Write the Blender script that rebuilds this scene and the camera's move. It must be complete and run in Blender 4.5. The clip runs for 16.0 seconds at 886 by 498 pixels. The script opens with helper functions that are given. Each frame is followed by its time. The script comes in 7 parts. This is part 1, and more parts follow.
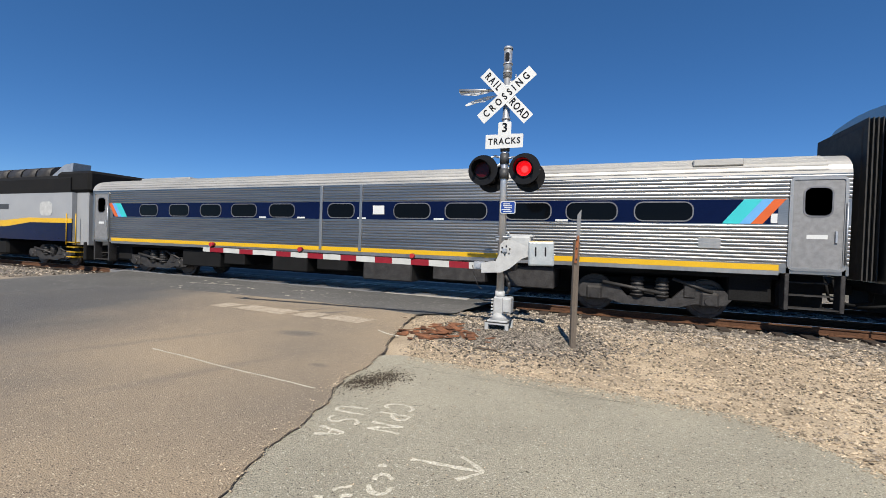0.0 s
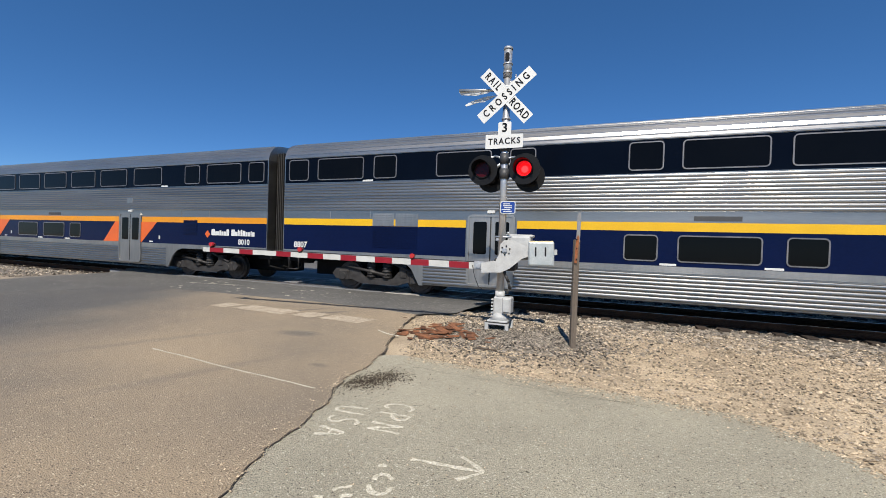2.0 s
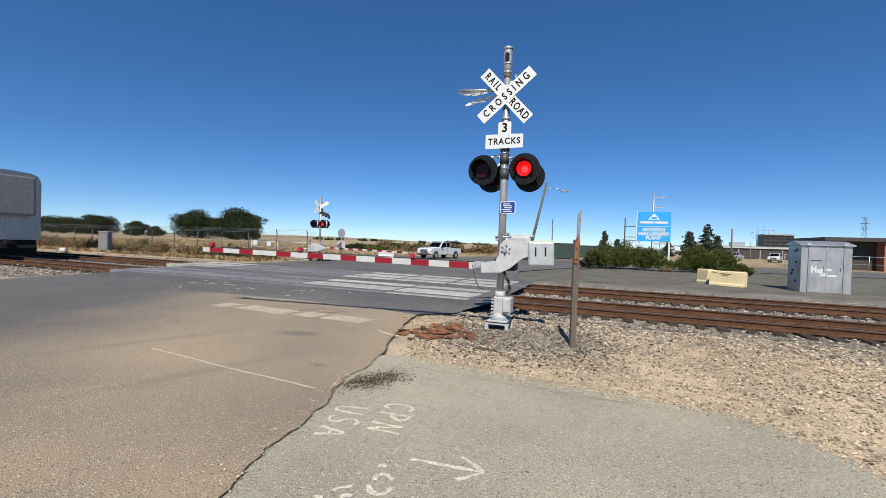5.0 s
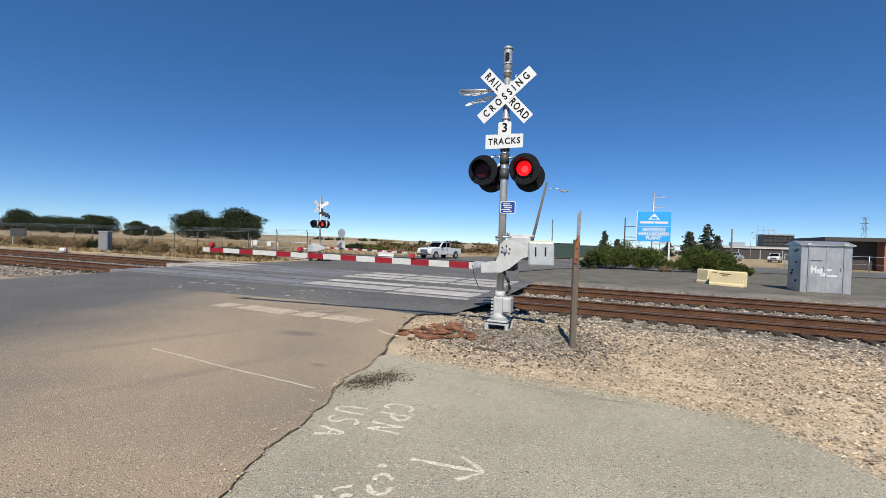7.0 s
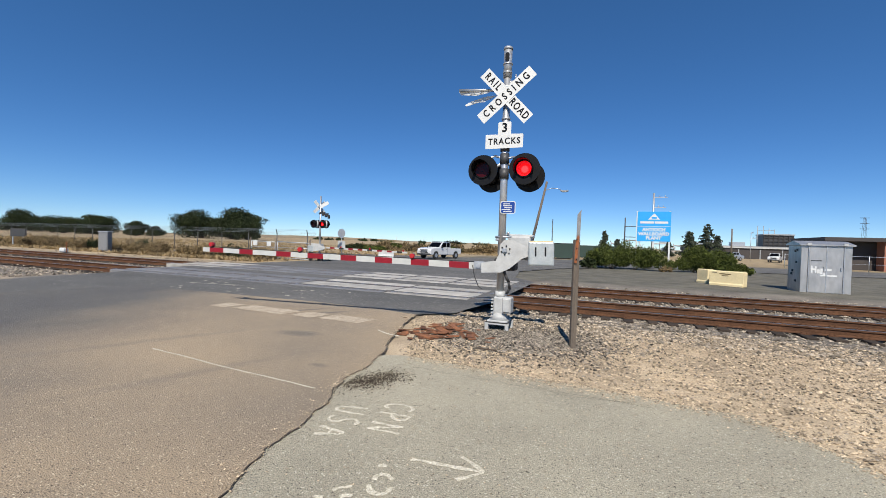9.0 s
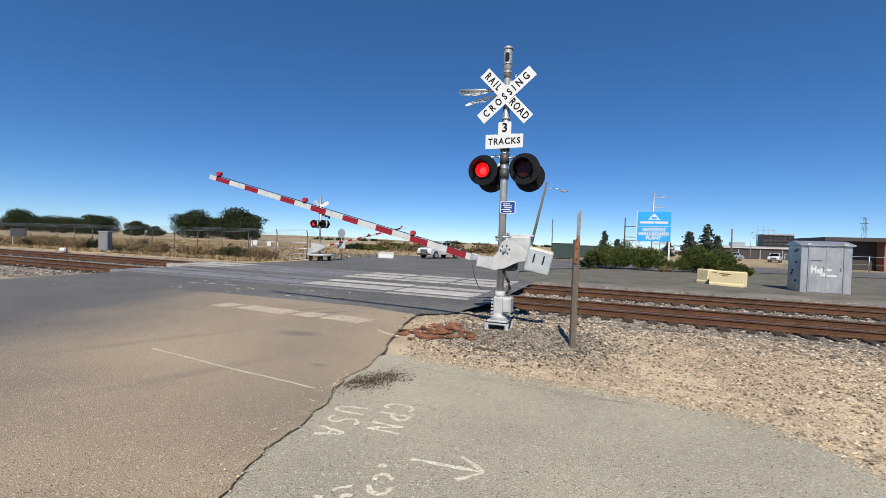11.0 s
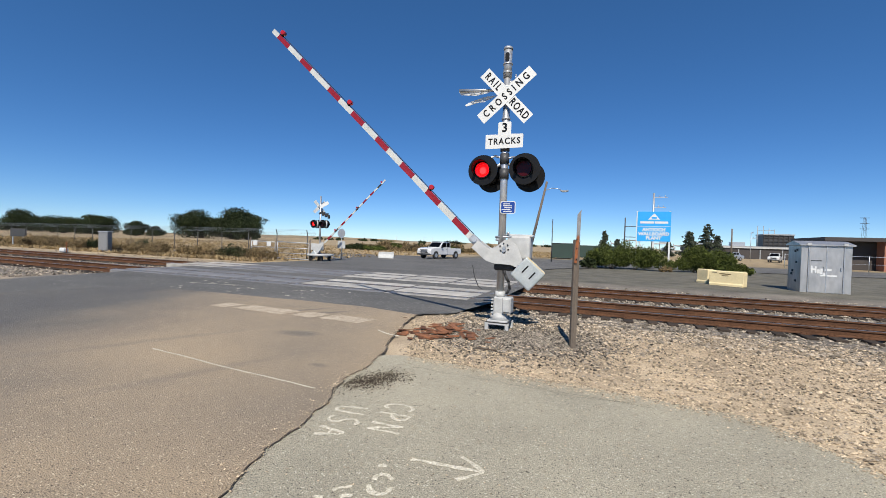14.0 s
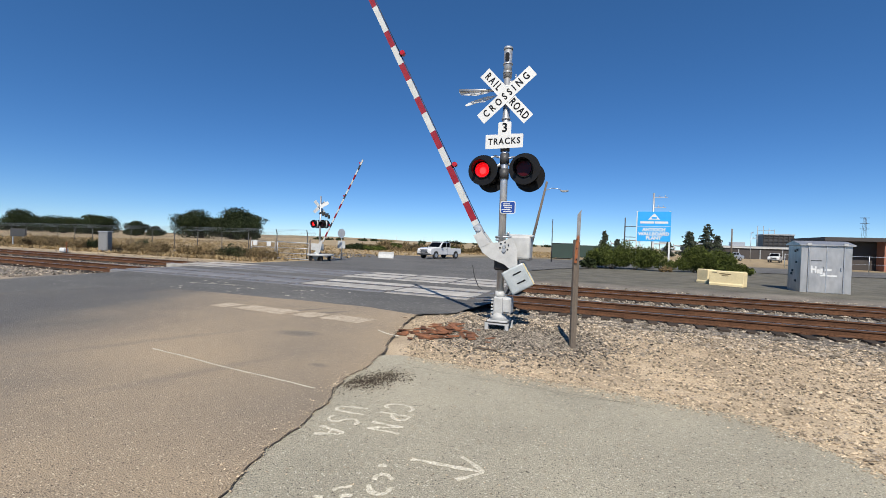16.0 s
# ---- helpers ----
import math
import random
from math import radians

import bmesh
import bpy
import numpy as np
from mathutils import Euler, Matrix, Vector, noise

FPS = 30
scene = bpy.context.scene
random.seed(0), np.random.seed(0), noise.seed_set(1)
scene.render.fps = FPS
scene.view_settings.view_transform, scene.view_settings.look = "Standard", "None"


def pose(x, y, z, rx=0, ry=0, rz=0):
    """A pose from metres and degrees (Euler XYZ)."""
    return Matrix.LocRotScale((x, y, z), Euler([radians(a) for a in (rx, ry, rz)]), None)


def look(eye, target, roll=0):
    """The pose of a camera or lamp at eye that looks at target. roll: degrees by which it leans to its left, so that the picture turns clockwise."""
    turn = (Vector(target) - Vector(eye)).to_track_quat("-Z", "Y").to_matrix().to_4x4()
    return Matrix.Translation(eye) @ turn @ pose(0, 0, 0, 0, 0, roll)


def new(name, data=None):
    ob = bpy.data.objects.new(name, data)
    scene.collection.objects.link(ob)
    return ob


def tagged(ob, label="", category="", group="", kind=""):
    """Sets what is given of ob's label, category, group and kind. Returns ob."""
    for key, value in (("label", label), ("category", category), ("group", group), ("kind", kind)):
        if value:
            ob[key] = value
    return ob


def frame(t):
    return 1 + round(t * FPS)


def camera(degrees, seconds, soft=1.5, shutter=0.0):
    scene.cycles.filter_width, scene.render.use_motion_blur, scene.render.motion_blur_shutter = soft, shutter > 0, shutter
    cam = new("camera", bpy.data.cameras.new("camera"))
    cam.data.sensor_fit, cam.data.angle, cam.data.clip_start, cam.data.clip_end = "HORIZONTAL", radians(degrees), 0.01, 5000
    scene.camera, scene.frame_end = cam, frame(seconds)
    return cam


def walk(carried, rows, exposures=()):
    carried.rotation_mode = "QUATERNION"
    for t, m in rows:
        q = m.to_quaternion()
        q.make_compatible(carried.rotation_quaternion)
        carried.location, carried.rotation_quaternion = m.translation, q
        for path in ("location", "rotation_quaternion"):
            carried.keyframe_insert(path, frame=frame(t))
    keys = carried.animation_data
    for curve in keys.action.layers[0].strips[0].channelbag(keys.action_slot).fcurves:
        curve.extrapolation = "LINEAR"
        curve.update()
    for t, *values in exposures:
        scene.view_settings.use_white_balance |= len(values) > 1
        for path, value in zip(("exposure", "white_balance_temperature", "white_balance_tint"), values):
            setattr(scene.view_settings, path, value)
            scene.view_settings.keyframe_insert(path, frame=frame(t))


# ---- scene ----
cam = camera(92.98, 16.0, soft=0.75)
EYE = (0.0, 0.0, 1.66)
AIM = (-0.37023 * 10, 0.92880 * 10, 1.66 - 0.01636 * 10)
walk(cam, [(0, look(EYE, AIM, 1.843)), (16.0, look(EYE, AIM, 1.843))], [(0, 0.5), (16.0, 0.5)])

# ---- light ----
SUN_FROM = Vector((0.215, -0.905, 1.0)).normalized()
world = bpy.data.worlds.new("sky")
scene.world = world
world.use_nodes = True
wn = world.node_tree.nodes
sky = wn.new("ShaderNodeTexSky")
sky.sky_type = "NISHITA"
sky.sun_disc = False
sky.sun_elevation = math.asin(SUN_FROM.z)
sky.sun_rotation = math.atan2(SUN_FROM.x, SUN_FROM.y)
sky.altitude = 0
sky.air_density = 0.6
sky.dust_density = 0.0
sky.ozone_density = 3.0
wn["Background"].inputs["Strength"].default_value = 0.085
deep_blue = wn.new("ShaderNodeHueSaturation")
deep_blue.inputs["Saturation"].default_value = 1.22
world.node_tree.links.new(sky.outputs[0], deep_blue.inputs["Color"])
clear_air = wn.new("ShaderNodeMix")
clear_air.data_type, clear_air.blend_type = "RGBA", "MULTIPLY"
clear_air.inputs[0].default_value = 1.0
clear_air.inputs[7].default_value = (0.86, 0.95, 1.05, 1)
world.node_tree.links.new(deep_blue.outputs[0], clear_air.inputs[6])
even_air = wn.new("ShaderNodeMix")
even_air.data_type = "RGBA"
even_air.inputs[0].default_value = 0.2
even_air.inputs[7].default_value = (0.62, 1.75, 3.75, 1)
world.node_tree.links.new(clear_air.outputs[2], even_air.inputs[6])
world.node_tree.links.new(even_air.outputs[2], wn["Background"].inputs[0])
sun_data = bpy.data.lights.new("sun", "SUN")
sun_data.energy, sun_data.angle, sun_data.color = 4.3, radians(0.53), (1.0, 0.93, 0.83)
sun = new("sun", sun_data)
sun.matrix_world = look(tuple(SUN_FROM * 60), (0, 0, 0))


# ---- materials ----
def mat(name, base, rough=0.7, metal=0.0, second=None, scale=4.0, detail=6.0, bump=0.0, bump_scale=60.0,
        stretch=(1, 1, 1), emit=None, spec=0.5, coat=0.0, fine=0.25, amount=0.5, island=0.0, aniso=0.0, speck=None):
    """A surface whose colour wanders between base and second at one scale and is grained at a finer one."""
    m = bpy.data.materials.new(name)
    m.use_nodes = True
    n, l = m.node_tree.nodes, m.node_tree.links
    b = n["Principled BSDF"]
    b.inputs["Metallic"].default_value = metal
    b.inputs["Specular IOR Level"].default_value = spec
    b.inputs["Coat Weight"].default_value = coat
    b.inputs["Anisotropic"].default_value = aniso
    co = n.new("ShaderNodeTexCoord")
    mp = n.new("ShaderNodeMapping")
    mp.inputs["Scale"].default_value = stretch
    l.new(co.outputs["Object"], mp.inputs[0])
    t1 = n.new("ShaderNodeTexNoise")
    t1.inputs["Scale"].default_value, t1.inputs["Detail"].default_value = scale, detail
    l.new(mp.outputs[0], t1.inputs["Vector"])
    t2 = n.new("ShaderNodeTexNoise")
    t2.inputs["Scale"].default_value, t2.inputs["Detail"].default_value = bump_scale, 4.0
    l.new(mp.outputs[0], t2.inputs["Vector"])
    second = second or tuple(c * 0.7 for c in base)
    r = n.new("ShaderNodeValToRGB")
    r.color_ramp.elements[0].position, r.color_ramp.elements[1].position = 0.5 - amount / 2, 0.5 + amount / 2
    r.color_ramp.elements[0].color, r.color_ramp.elements[1].color = (*second, 1), (*base, 1)
    l.new(t1.outputs[0], r.inputs[0])
    mul = n.new("ShaderNodeMix")
    mul.data_type, mul.blend_type = "RGBA", "MULTIPLY"
    mul.inputs[0].default_value = 1.0
    rg = n.new("ShaderNodeMapRange")
    rg.inputs[1].default_value, rg.inputs[2].default_value = 0.3, 0.7
    rg.inputs[3].default_value, rg.inputs[4].default_value = 1 - fine, 1 + fine
    l.new(t2.outputs[0], rg.inputs[0])
    l.new(r.outputs[0], mul.inputs[6])
    l.new(rg.outputs[0], mul.inputs[7])
    last = mul.outputs[2]
    if island:
        gi = n.new("ShaderNodeNewGeometry")
        oi = n.new("ShaderNodeObjectInfo")
        ad = n.new("ShaderNodeMath")
        l.new(gi.outputs["Random Per Island"], ad.inputs[0])
        l.new(oi.outputs["Random"], ad.inputs[1])
        fr = n.new("ShaderNodeMath")
        fr.operation = "FRACT"
        l.new(ad.outputs[0], fr.inputs[0])
        ir = n.new("ShaderNodeMapRange")
        ir.inputs[3].default_value, ir.inputs[4].default_value = 1 - island, 1 + island
        l.new(fr.outputs[0], ir.inputs[0])
        m2 = n.new("ShaderNodeMix")
        m2.data_type, m2.blend_type = "RGBA", "MULTIPLY"
        m2.inputs[0].default_value = 1.0
        l.new(last, m2.inputs[6])
        l.new(ir.outputs[0], m2.inputs[7])
        last = m2.outputs[2]
    if speck:
        # single light and dark grains of stone
        size, pale, dark_grain = speck
        vo = n.new("ShaderNodeTexVoronoi")
        vo.inputs["Scale"].default_value = size
        l.new(mp.outputs[0], vo.inputs["Vector"])
        sx = n.new("ShaderNodeSeparateColor")
        l.new(vo.outputs["Color"], sx.inputs[0])
        for lo, hi, tone in ((0.0, 0.075, dark_grain), (0.90, 1.0, pale)):
            a = n.new("ShaderNodeMath")
            a.operation = "COMPARE"
            l.new(sx.outputs[0], a.inputs[0])
            a.inputs[1].default_value, a.inputs[2].default_value = (lo + hi) / 2, (hi - lo) / 2
            near = n.new("ShaderNodeMapRange")
            near.inputs[1].default_value, near.inputs[2].default_value = 0.55, 0.3
            l.new(vo.outputs["Distance"], near.inputs[0])
            both = n.new("ShaderNodeMath")
            both.operation = "MULTIPLY"
            near.inputs[4].default_value = 0.95
            l.new(a.outputs[0], both.inputs[0])
            l.new(near.outputs[0], both.inputs[1])
            m3 = n.new("ShaderNodeMix")
            m3.data_type = "RGBA"
            l.new(both.outputs[0], m3.inputs[0])
            l.new(last, m3.inputs[6])
            m3.inputs[7].default_value = (*tone, 1)
            last = m3.outputs[2]
    l.new(last, b.inputs["Base Color"])
    rr = n.new("ShaderNodeMapRange")
    rr.inputs[3].default_value, rr.inputs[4].default_value = max(rough - 0.08, 0.02), min(rough + 0.1, 1)
    l.new(t1.outputs[0], rr.inputs[0])
    l.new(rr.outputs[0], b.inputs["Roughness"])
    if bump:
        bp = n.new("ShaderNodeBump")
        bp.inputs["Strength"].default_value, bp.inputs["Distance"].default_value = bump, 0.02
        l.new(t2.outputs[0], bp.inputs["Height"])
        l.new(bp.outputs[0], b.inputs["Normal"])
    if emit:
        b.inputs["Emission Color"].default_value = (*emit[:3], 1)
        b.inputs["Emission Strength"].default_value = emit[3]
    return m


STEEL = mat("stainless_steel", (0.385, 0.378, 0.362), 0.33, 1.0, (0.265, 0.262, 0.254), 1.2, 5, 0.01, 40, (0.15, 1, 3), fine=0.1)
STEEL_PLAIN = mat("plain_stainless", (0.49, 0.475, 0.445), 0.42, 1.0, (0.36, 0.35, 0.33), 0.8, 5, 0.06, 14, (0.9, 1, 0.15), fine=0.08)
ROOF_STEEL = mat("roof_steel", (0.42, 0.408, 0.385), 0.33, 0.9, (0.33, 0.322, 0.308), 0.9, 6, 0.04, 30, (0.3, 1, 1), fine=0.1)
NAVY = mat("navy_paint", (0.0030, 0.0080, 0.040), 0.22, 0, (0.0024, 0.0062, 0.031), 0.9, 5, 0.01, 30, (0.4, 1, 1), fine=0.1, spec=0.07)
BLACKBAND = mat("dark_window_band", (0.002, 0.0035, 0.008), 0.14, 0, (0.0015, 0.0025, 0.006), 1, 4, fine=0.1, spec=0.08)
ORANGE_STRIPE = mat("amber_stripe", (0.60, 0.24, 0.006), 0.4, 0, (0.54, 0.21, 0.006), 2, 4, fine=0.06)
YELLOW_STRIPE = mat("yellow_stripe", (0.64, 0.38, 0.006), 0.4, 0, (0.58, 0.34, 0.006), 2, 4, fine=0.06)
PALE_STRIPE = mat("faded_yellow_stripe", (0.64, 0.48, 0.13), 0.5, 0, (0.56, 0.42, 0.12), 2, 4, fine=0.08)
ORANGE = mat("orange_paint", (0.60, 0.105, 0.014), 0.4, 0, (0.50, 0.09, 0.014), 3, 4, fine=0.06)
TEAL = mat("teal_paint", (0.03, 0.48, 0.50), 0.4, 0, (0.03, 0.42, 0.45), 3, 4, fine=0.05)
SKYBLUE = mat("pale_blue_paint", (0.12, 0.35, 0.65), 0.4, 0, (0.1, 0.3, 0.6), 3, 4, fine=0.05)
GLASS_DARK = mat("tinted_glass", (0.003, 0.0035, 0.0045), 0.04, 0, (0.002, 0.0025, 0.0035), 1, 3, fine=0.05, spec=0.09)
RUBBER = mat("black_rubber", (0.02, 0.02, 0.02), 0.75, 0, (0.035, 0.033, 0.03), 6, 5, 0.1, 40, fine=0.2)
TRUCK = mat("grimy_truck_steel", (0.055, 0.052, 0.050), 0.6, 0.3, (0.018, 0.016, 0.015), 5, 6, 0.2, 30, fine=0.35)
UNDER = mat("dark_underframe", (0.012, 0.012, 0.012), 0.8, 0.1, (0.006, 0.006, 0.006), 3, 6, 0.2, 30, fine=0.3, spec=0.2)
WHEEL = mat("wheel_steel", (0.11, 0.09, 0.08), 0.5, 0.6, (0.05, 0.04, 0.035), 6, 6, 0.1, 30, fine=0.2)
WHITE = mat("white_paint", (0.62, 0.63, 0.62), 0.45, 0, (0.54, 0.55, 0.54), 3, 6, 0.03, 50, fine=0.05)
OFFWHITE = mat("weathered_white", (0.47, 0.48, 0.47), 0.55, 0, (0.33, 0.335, 0.33), 5, 8, 0.05, 60, fine=0.08)
CARROOF = mat("dusty_white_roof", (0.44, 0.43, 0.40), 0.45, 0.3, (0.32, 0.31, 0.285), 1.2, 6, 0.03, 30, (0.4, 1, 1), fine=0.1)
GREYPAINT = mat("grey_paint", (0.30, 0.31, 0.32), 0.4, 0, (0.25, 0.26, 0.27), 1.5, 5, 0.02, 40, fine=0.08)
DARKGREY = mat("dark_grey_paint", (0.05, 0.052, 0.055), 0.5, 0, (0.035, 0.036, 0.038), 1.5, 5, 0.05, 40, fine=0.15)
ALU = mat("cast_aluminium", (0.60, 0.61, 0.62), 0.38, 0.75, (0.45, 0.46, 0.47), 4, 6, 0.05, 60, fine=0.1)
GALV = mat("galvanised_steel", (0.50, 0.52, 0.54), 0.45, 0.7, (0.36, 0.38, 0.40), 9, 8, 0.03, 60, fine=0.12)
DULLZINC = mat("dull_zinc", (0.26, 0.265, 0.27), 0.6, 0.3, (0.17, 0.172, 0.175), 9, 8, 0.03, 60, fine=0.12)
BLACK = mat("matt_black_paint", (0.006, 0.006, 0.007), 0.4, 0, (0.010, 0.010, 0.010), 5, 5, 0.02, 50, fine=0.15, spec=0.2)
REFLECT_RED = mat("red_sheeting", (0.235, 0.005, 0.014), 0.35, 0, (0.19, 0.005, 0.012), 8, 4, fine=0.08)
REFLECT_WHITE = mat("white_sheeting", (0.50, 0.51, 0.49), 0.35, 0, (0.40, 0.41, 0.39), 5, 6, fine=0.06)
LENS_OFF = mat("dark_red_lens", (0.045, 0.003, 0.004), 0.2, 0, (0.03, 0.002, 0.003), 8, 3, fine=0.05, spec=0.2)
LENS_ON = mat("lit_red_lens", (0.4, 0.005, 0.005), 0.3, emit=(1.0, 0.003, 0.004, 2.2))
LENS_RIM = mat("glowing_lens_rim", (0.3, 0.003, 0.004), 0.3, emit=(1.0, 0.001, 0.004, 0.55))
LENS_CORE = mat("lens_core", (0.4, 0.01, 0.01), 0.3, emit=(1.0, 0.022, 0.022, 2.6))
SIGNBLUE = mat("blue_sign", (0.010, 0.050, 0.26), 0.4, 0, (0.009, 0.042, 0.22), 4, 4, fine=0.05)
RUST = mat("rusted_rail", (0.125, 0.060, 0.031), 0.85, 0.0, (0.045, 0.023, 0.014), 5, 8, 0.2, 50, (0.3, 1, 1), fine=0.35, spec=0.2)
RAILHEAD = mat("polished_rail_head", (0.42, 0.40, 0.38), 0.28, 0.9, (0.30, 0.27, 0.24), 6, 5, 0.02, 40, (0.1, 2, 1), fine=0.1)
TIE = mat("creosoted_tie", (0.055, 0.038, 0.026), 0.9, 0, (0.022, 0.016, 0.012), 6, 8, 0.5, 40, (0.5, 3, 3), fine=0.35, island=0.3)
WOODPOST = mat("weathered_grey_wood", (0.16, 0.13, 0.10), 0.9, 0, (0.085, 0.068, 0.054), 3, 8, 0.4, 40, (6, 6, 0.4), fine=0.25)
REDWOOD = mat("broken_red_wood", (0.26, 0.105, 0.045), 0.9, 0, (0.10, 0.042, 0.02), 8, 8, 0.4, 40, (1, 4, 4), fine=0.35, island=0.55)
CONCRETE = mat("concrete_panel", (0.44, 0.42, 0.38), 0.85, 0, (0.25, 0.238, 0.215), 1.8, 9, 0.15, 70, fine=0.2, island=0.15)
OLIVE = mat("olive_leaf", (0.085, 0.105, 0.020), 0.75, 0, (0.030, 0.042, 0.010), 1.6, 5, fine=0.35, island=0.5, spec=0.2)
TREELEAF = mat("dark_tree_leaf", (0.034, 0.047, 0.016), 0.8, 0, (0.012, 0.018, 0.007), 0.35, 5, fine=0.35, island=0.5, spec=0.2)
PINELEAF = mat("conifer_needle", (0.036, 0.048, 0.026), 0.8, 0, (0.02, 0.028, 0.016), 1, 5, fine=0.3, island=0.35)
BARK = mat("bark", (0.12, 0.09, 0.065), 0.9, 0, (0.06, 0.045, 0.033), 4, 8, 0.6, 30, (4, 4, 0.6), fine=0.3)
STRAW = mat("dry_grass", (0.36, 0.26, 0.13), 0.95, 0, (0.19, 0.14, 0.07), 1.2, 5, fine=0.25, island=0.4)
BRUSH = mat("grey_brown_brush", (0.22, 0.15, 0.07), 0.95, 0, (0.09, 0.07, 0.032), 0.7, 5, fine=0.3, island=0.5)
STONE = mat("ballast_stone", (0.37, 0.318, 0.250), 0.9, 0, (0.14, 0.118, 0.092), 9, 5, 0.2, 60, fine=0.15, island=0.75, spec=0.2)
TANSTONE = mat("tan_gravel", (0.47, 0.38, 0.265), 0.9, 0, (0.26, 0.205, 0.14), 9, 5, 0.2, 60, fine=0.2, island=0.65)
CREAM = mat("cream_painted_concrete", (0.72, 0.60, 0.34), 0.75, 0, (0.60, 0.50, 0.29), 3, 7, 0.05, 50, fine=0.1)
SIGNCYAN = mat("bright_blue_sign", (0.015, 0.32, 0.72), 0.5, 0, (0.014, 0.29, 0.66), 2, 4, fine=0.04)
BRICK = mat("red_brick_wall", (0.34, 0.15, 0.10), 0.9, 0, (0.27, 0.12, 0.08), 2, 8, 0.1, 30, fine=0.15)
SHEETMETAL = mat("bright_aluminium_sheet", (0.52, 0.51, 0.495), 0.36, 0.6, (0.40, 0.395, 0.385), 1.6, 6, 0.05, 5, (1, 1, 0.4), fine=0.12)
ASPH_DARK = mat("dark_asphalt", (0.132, 0.128, 0.117), 0.85, 0, (0.070, 0.068, 0.063), 0.4, 10, 0.5, 60, (0.5, 1, 1), fine=0.4, amount=0.4, speck=(30, (0.29, 0.28, 0.26), (0.040, 0.038, 0.036)))
ASPH_BEIGE = mat("worn_beige_asphalt", (0.352, 0.273, 0.180), 0.9, 0, (0.212, 0.175, 0.130), 0.42, 10, 0.7, 90, fine=0.42, amount=0.42, speck=(64, (0.58, 0.49, 0.35), (0.085, 0.063, 0.046)))
ASPH_GREY = mat("pale_grey_asphalt", (0.395, 0.362, 0.270), 0.9, 0, (0.290, 0.266, 0.200), 0.6, 10, 0.7, 95, fine=0.40, amount=0.42, speck=(64, (0.58, 0.55, 0.44), (0.085, 0.077, 0.06)))
CHALK = mat("sprayed_white_paint", (0.68, 0.64, 0.53), 0.9, 0, (0.44, 0.405, 0.30), 42, 8, 0.3, 95, fine=0.35, amount=0.34, speck=(64, (0.66, 0.63, 0.54), (0.20, 0.18, 0.14)))
WORNLINE = mat("worn_road_paint", (0.46, 0.39, 0.295), 0.9, 0, (0.34, 0.275, 0.195), 6, 9, 0.3, 95, fine=0.35, amount=0.3, speck=(64, (0.60, 0.52, 0.40), (0.12, 0.095, 0.07)))
BRONZE = mat("brown_fascia", (0.05, 0.042, 0.038), 0.6, 0, (0.035, 0.03, 0.028), 1, 5, fine=0.15)
GREENNET = mat("green_fence_fabric", (0.03, 0.055, 0.045), 0.8, 0, (0.022, 0.04, 0.033), 1, 5, 0.1, 30, fine=0.2)


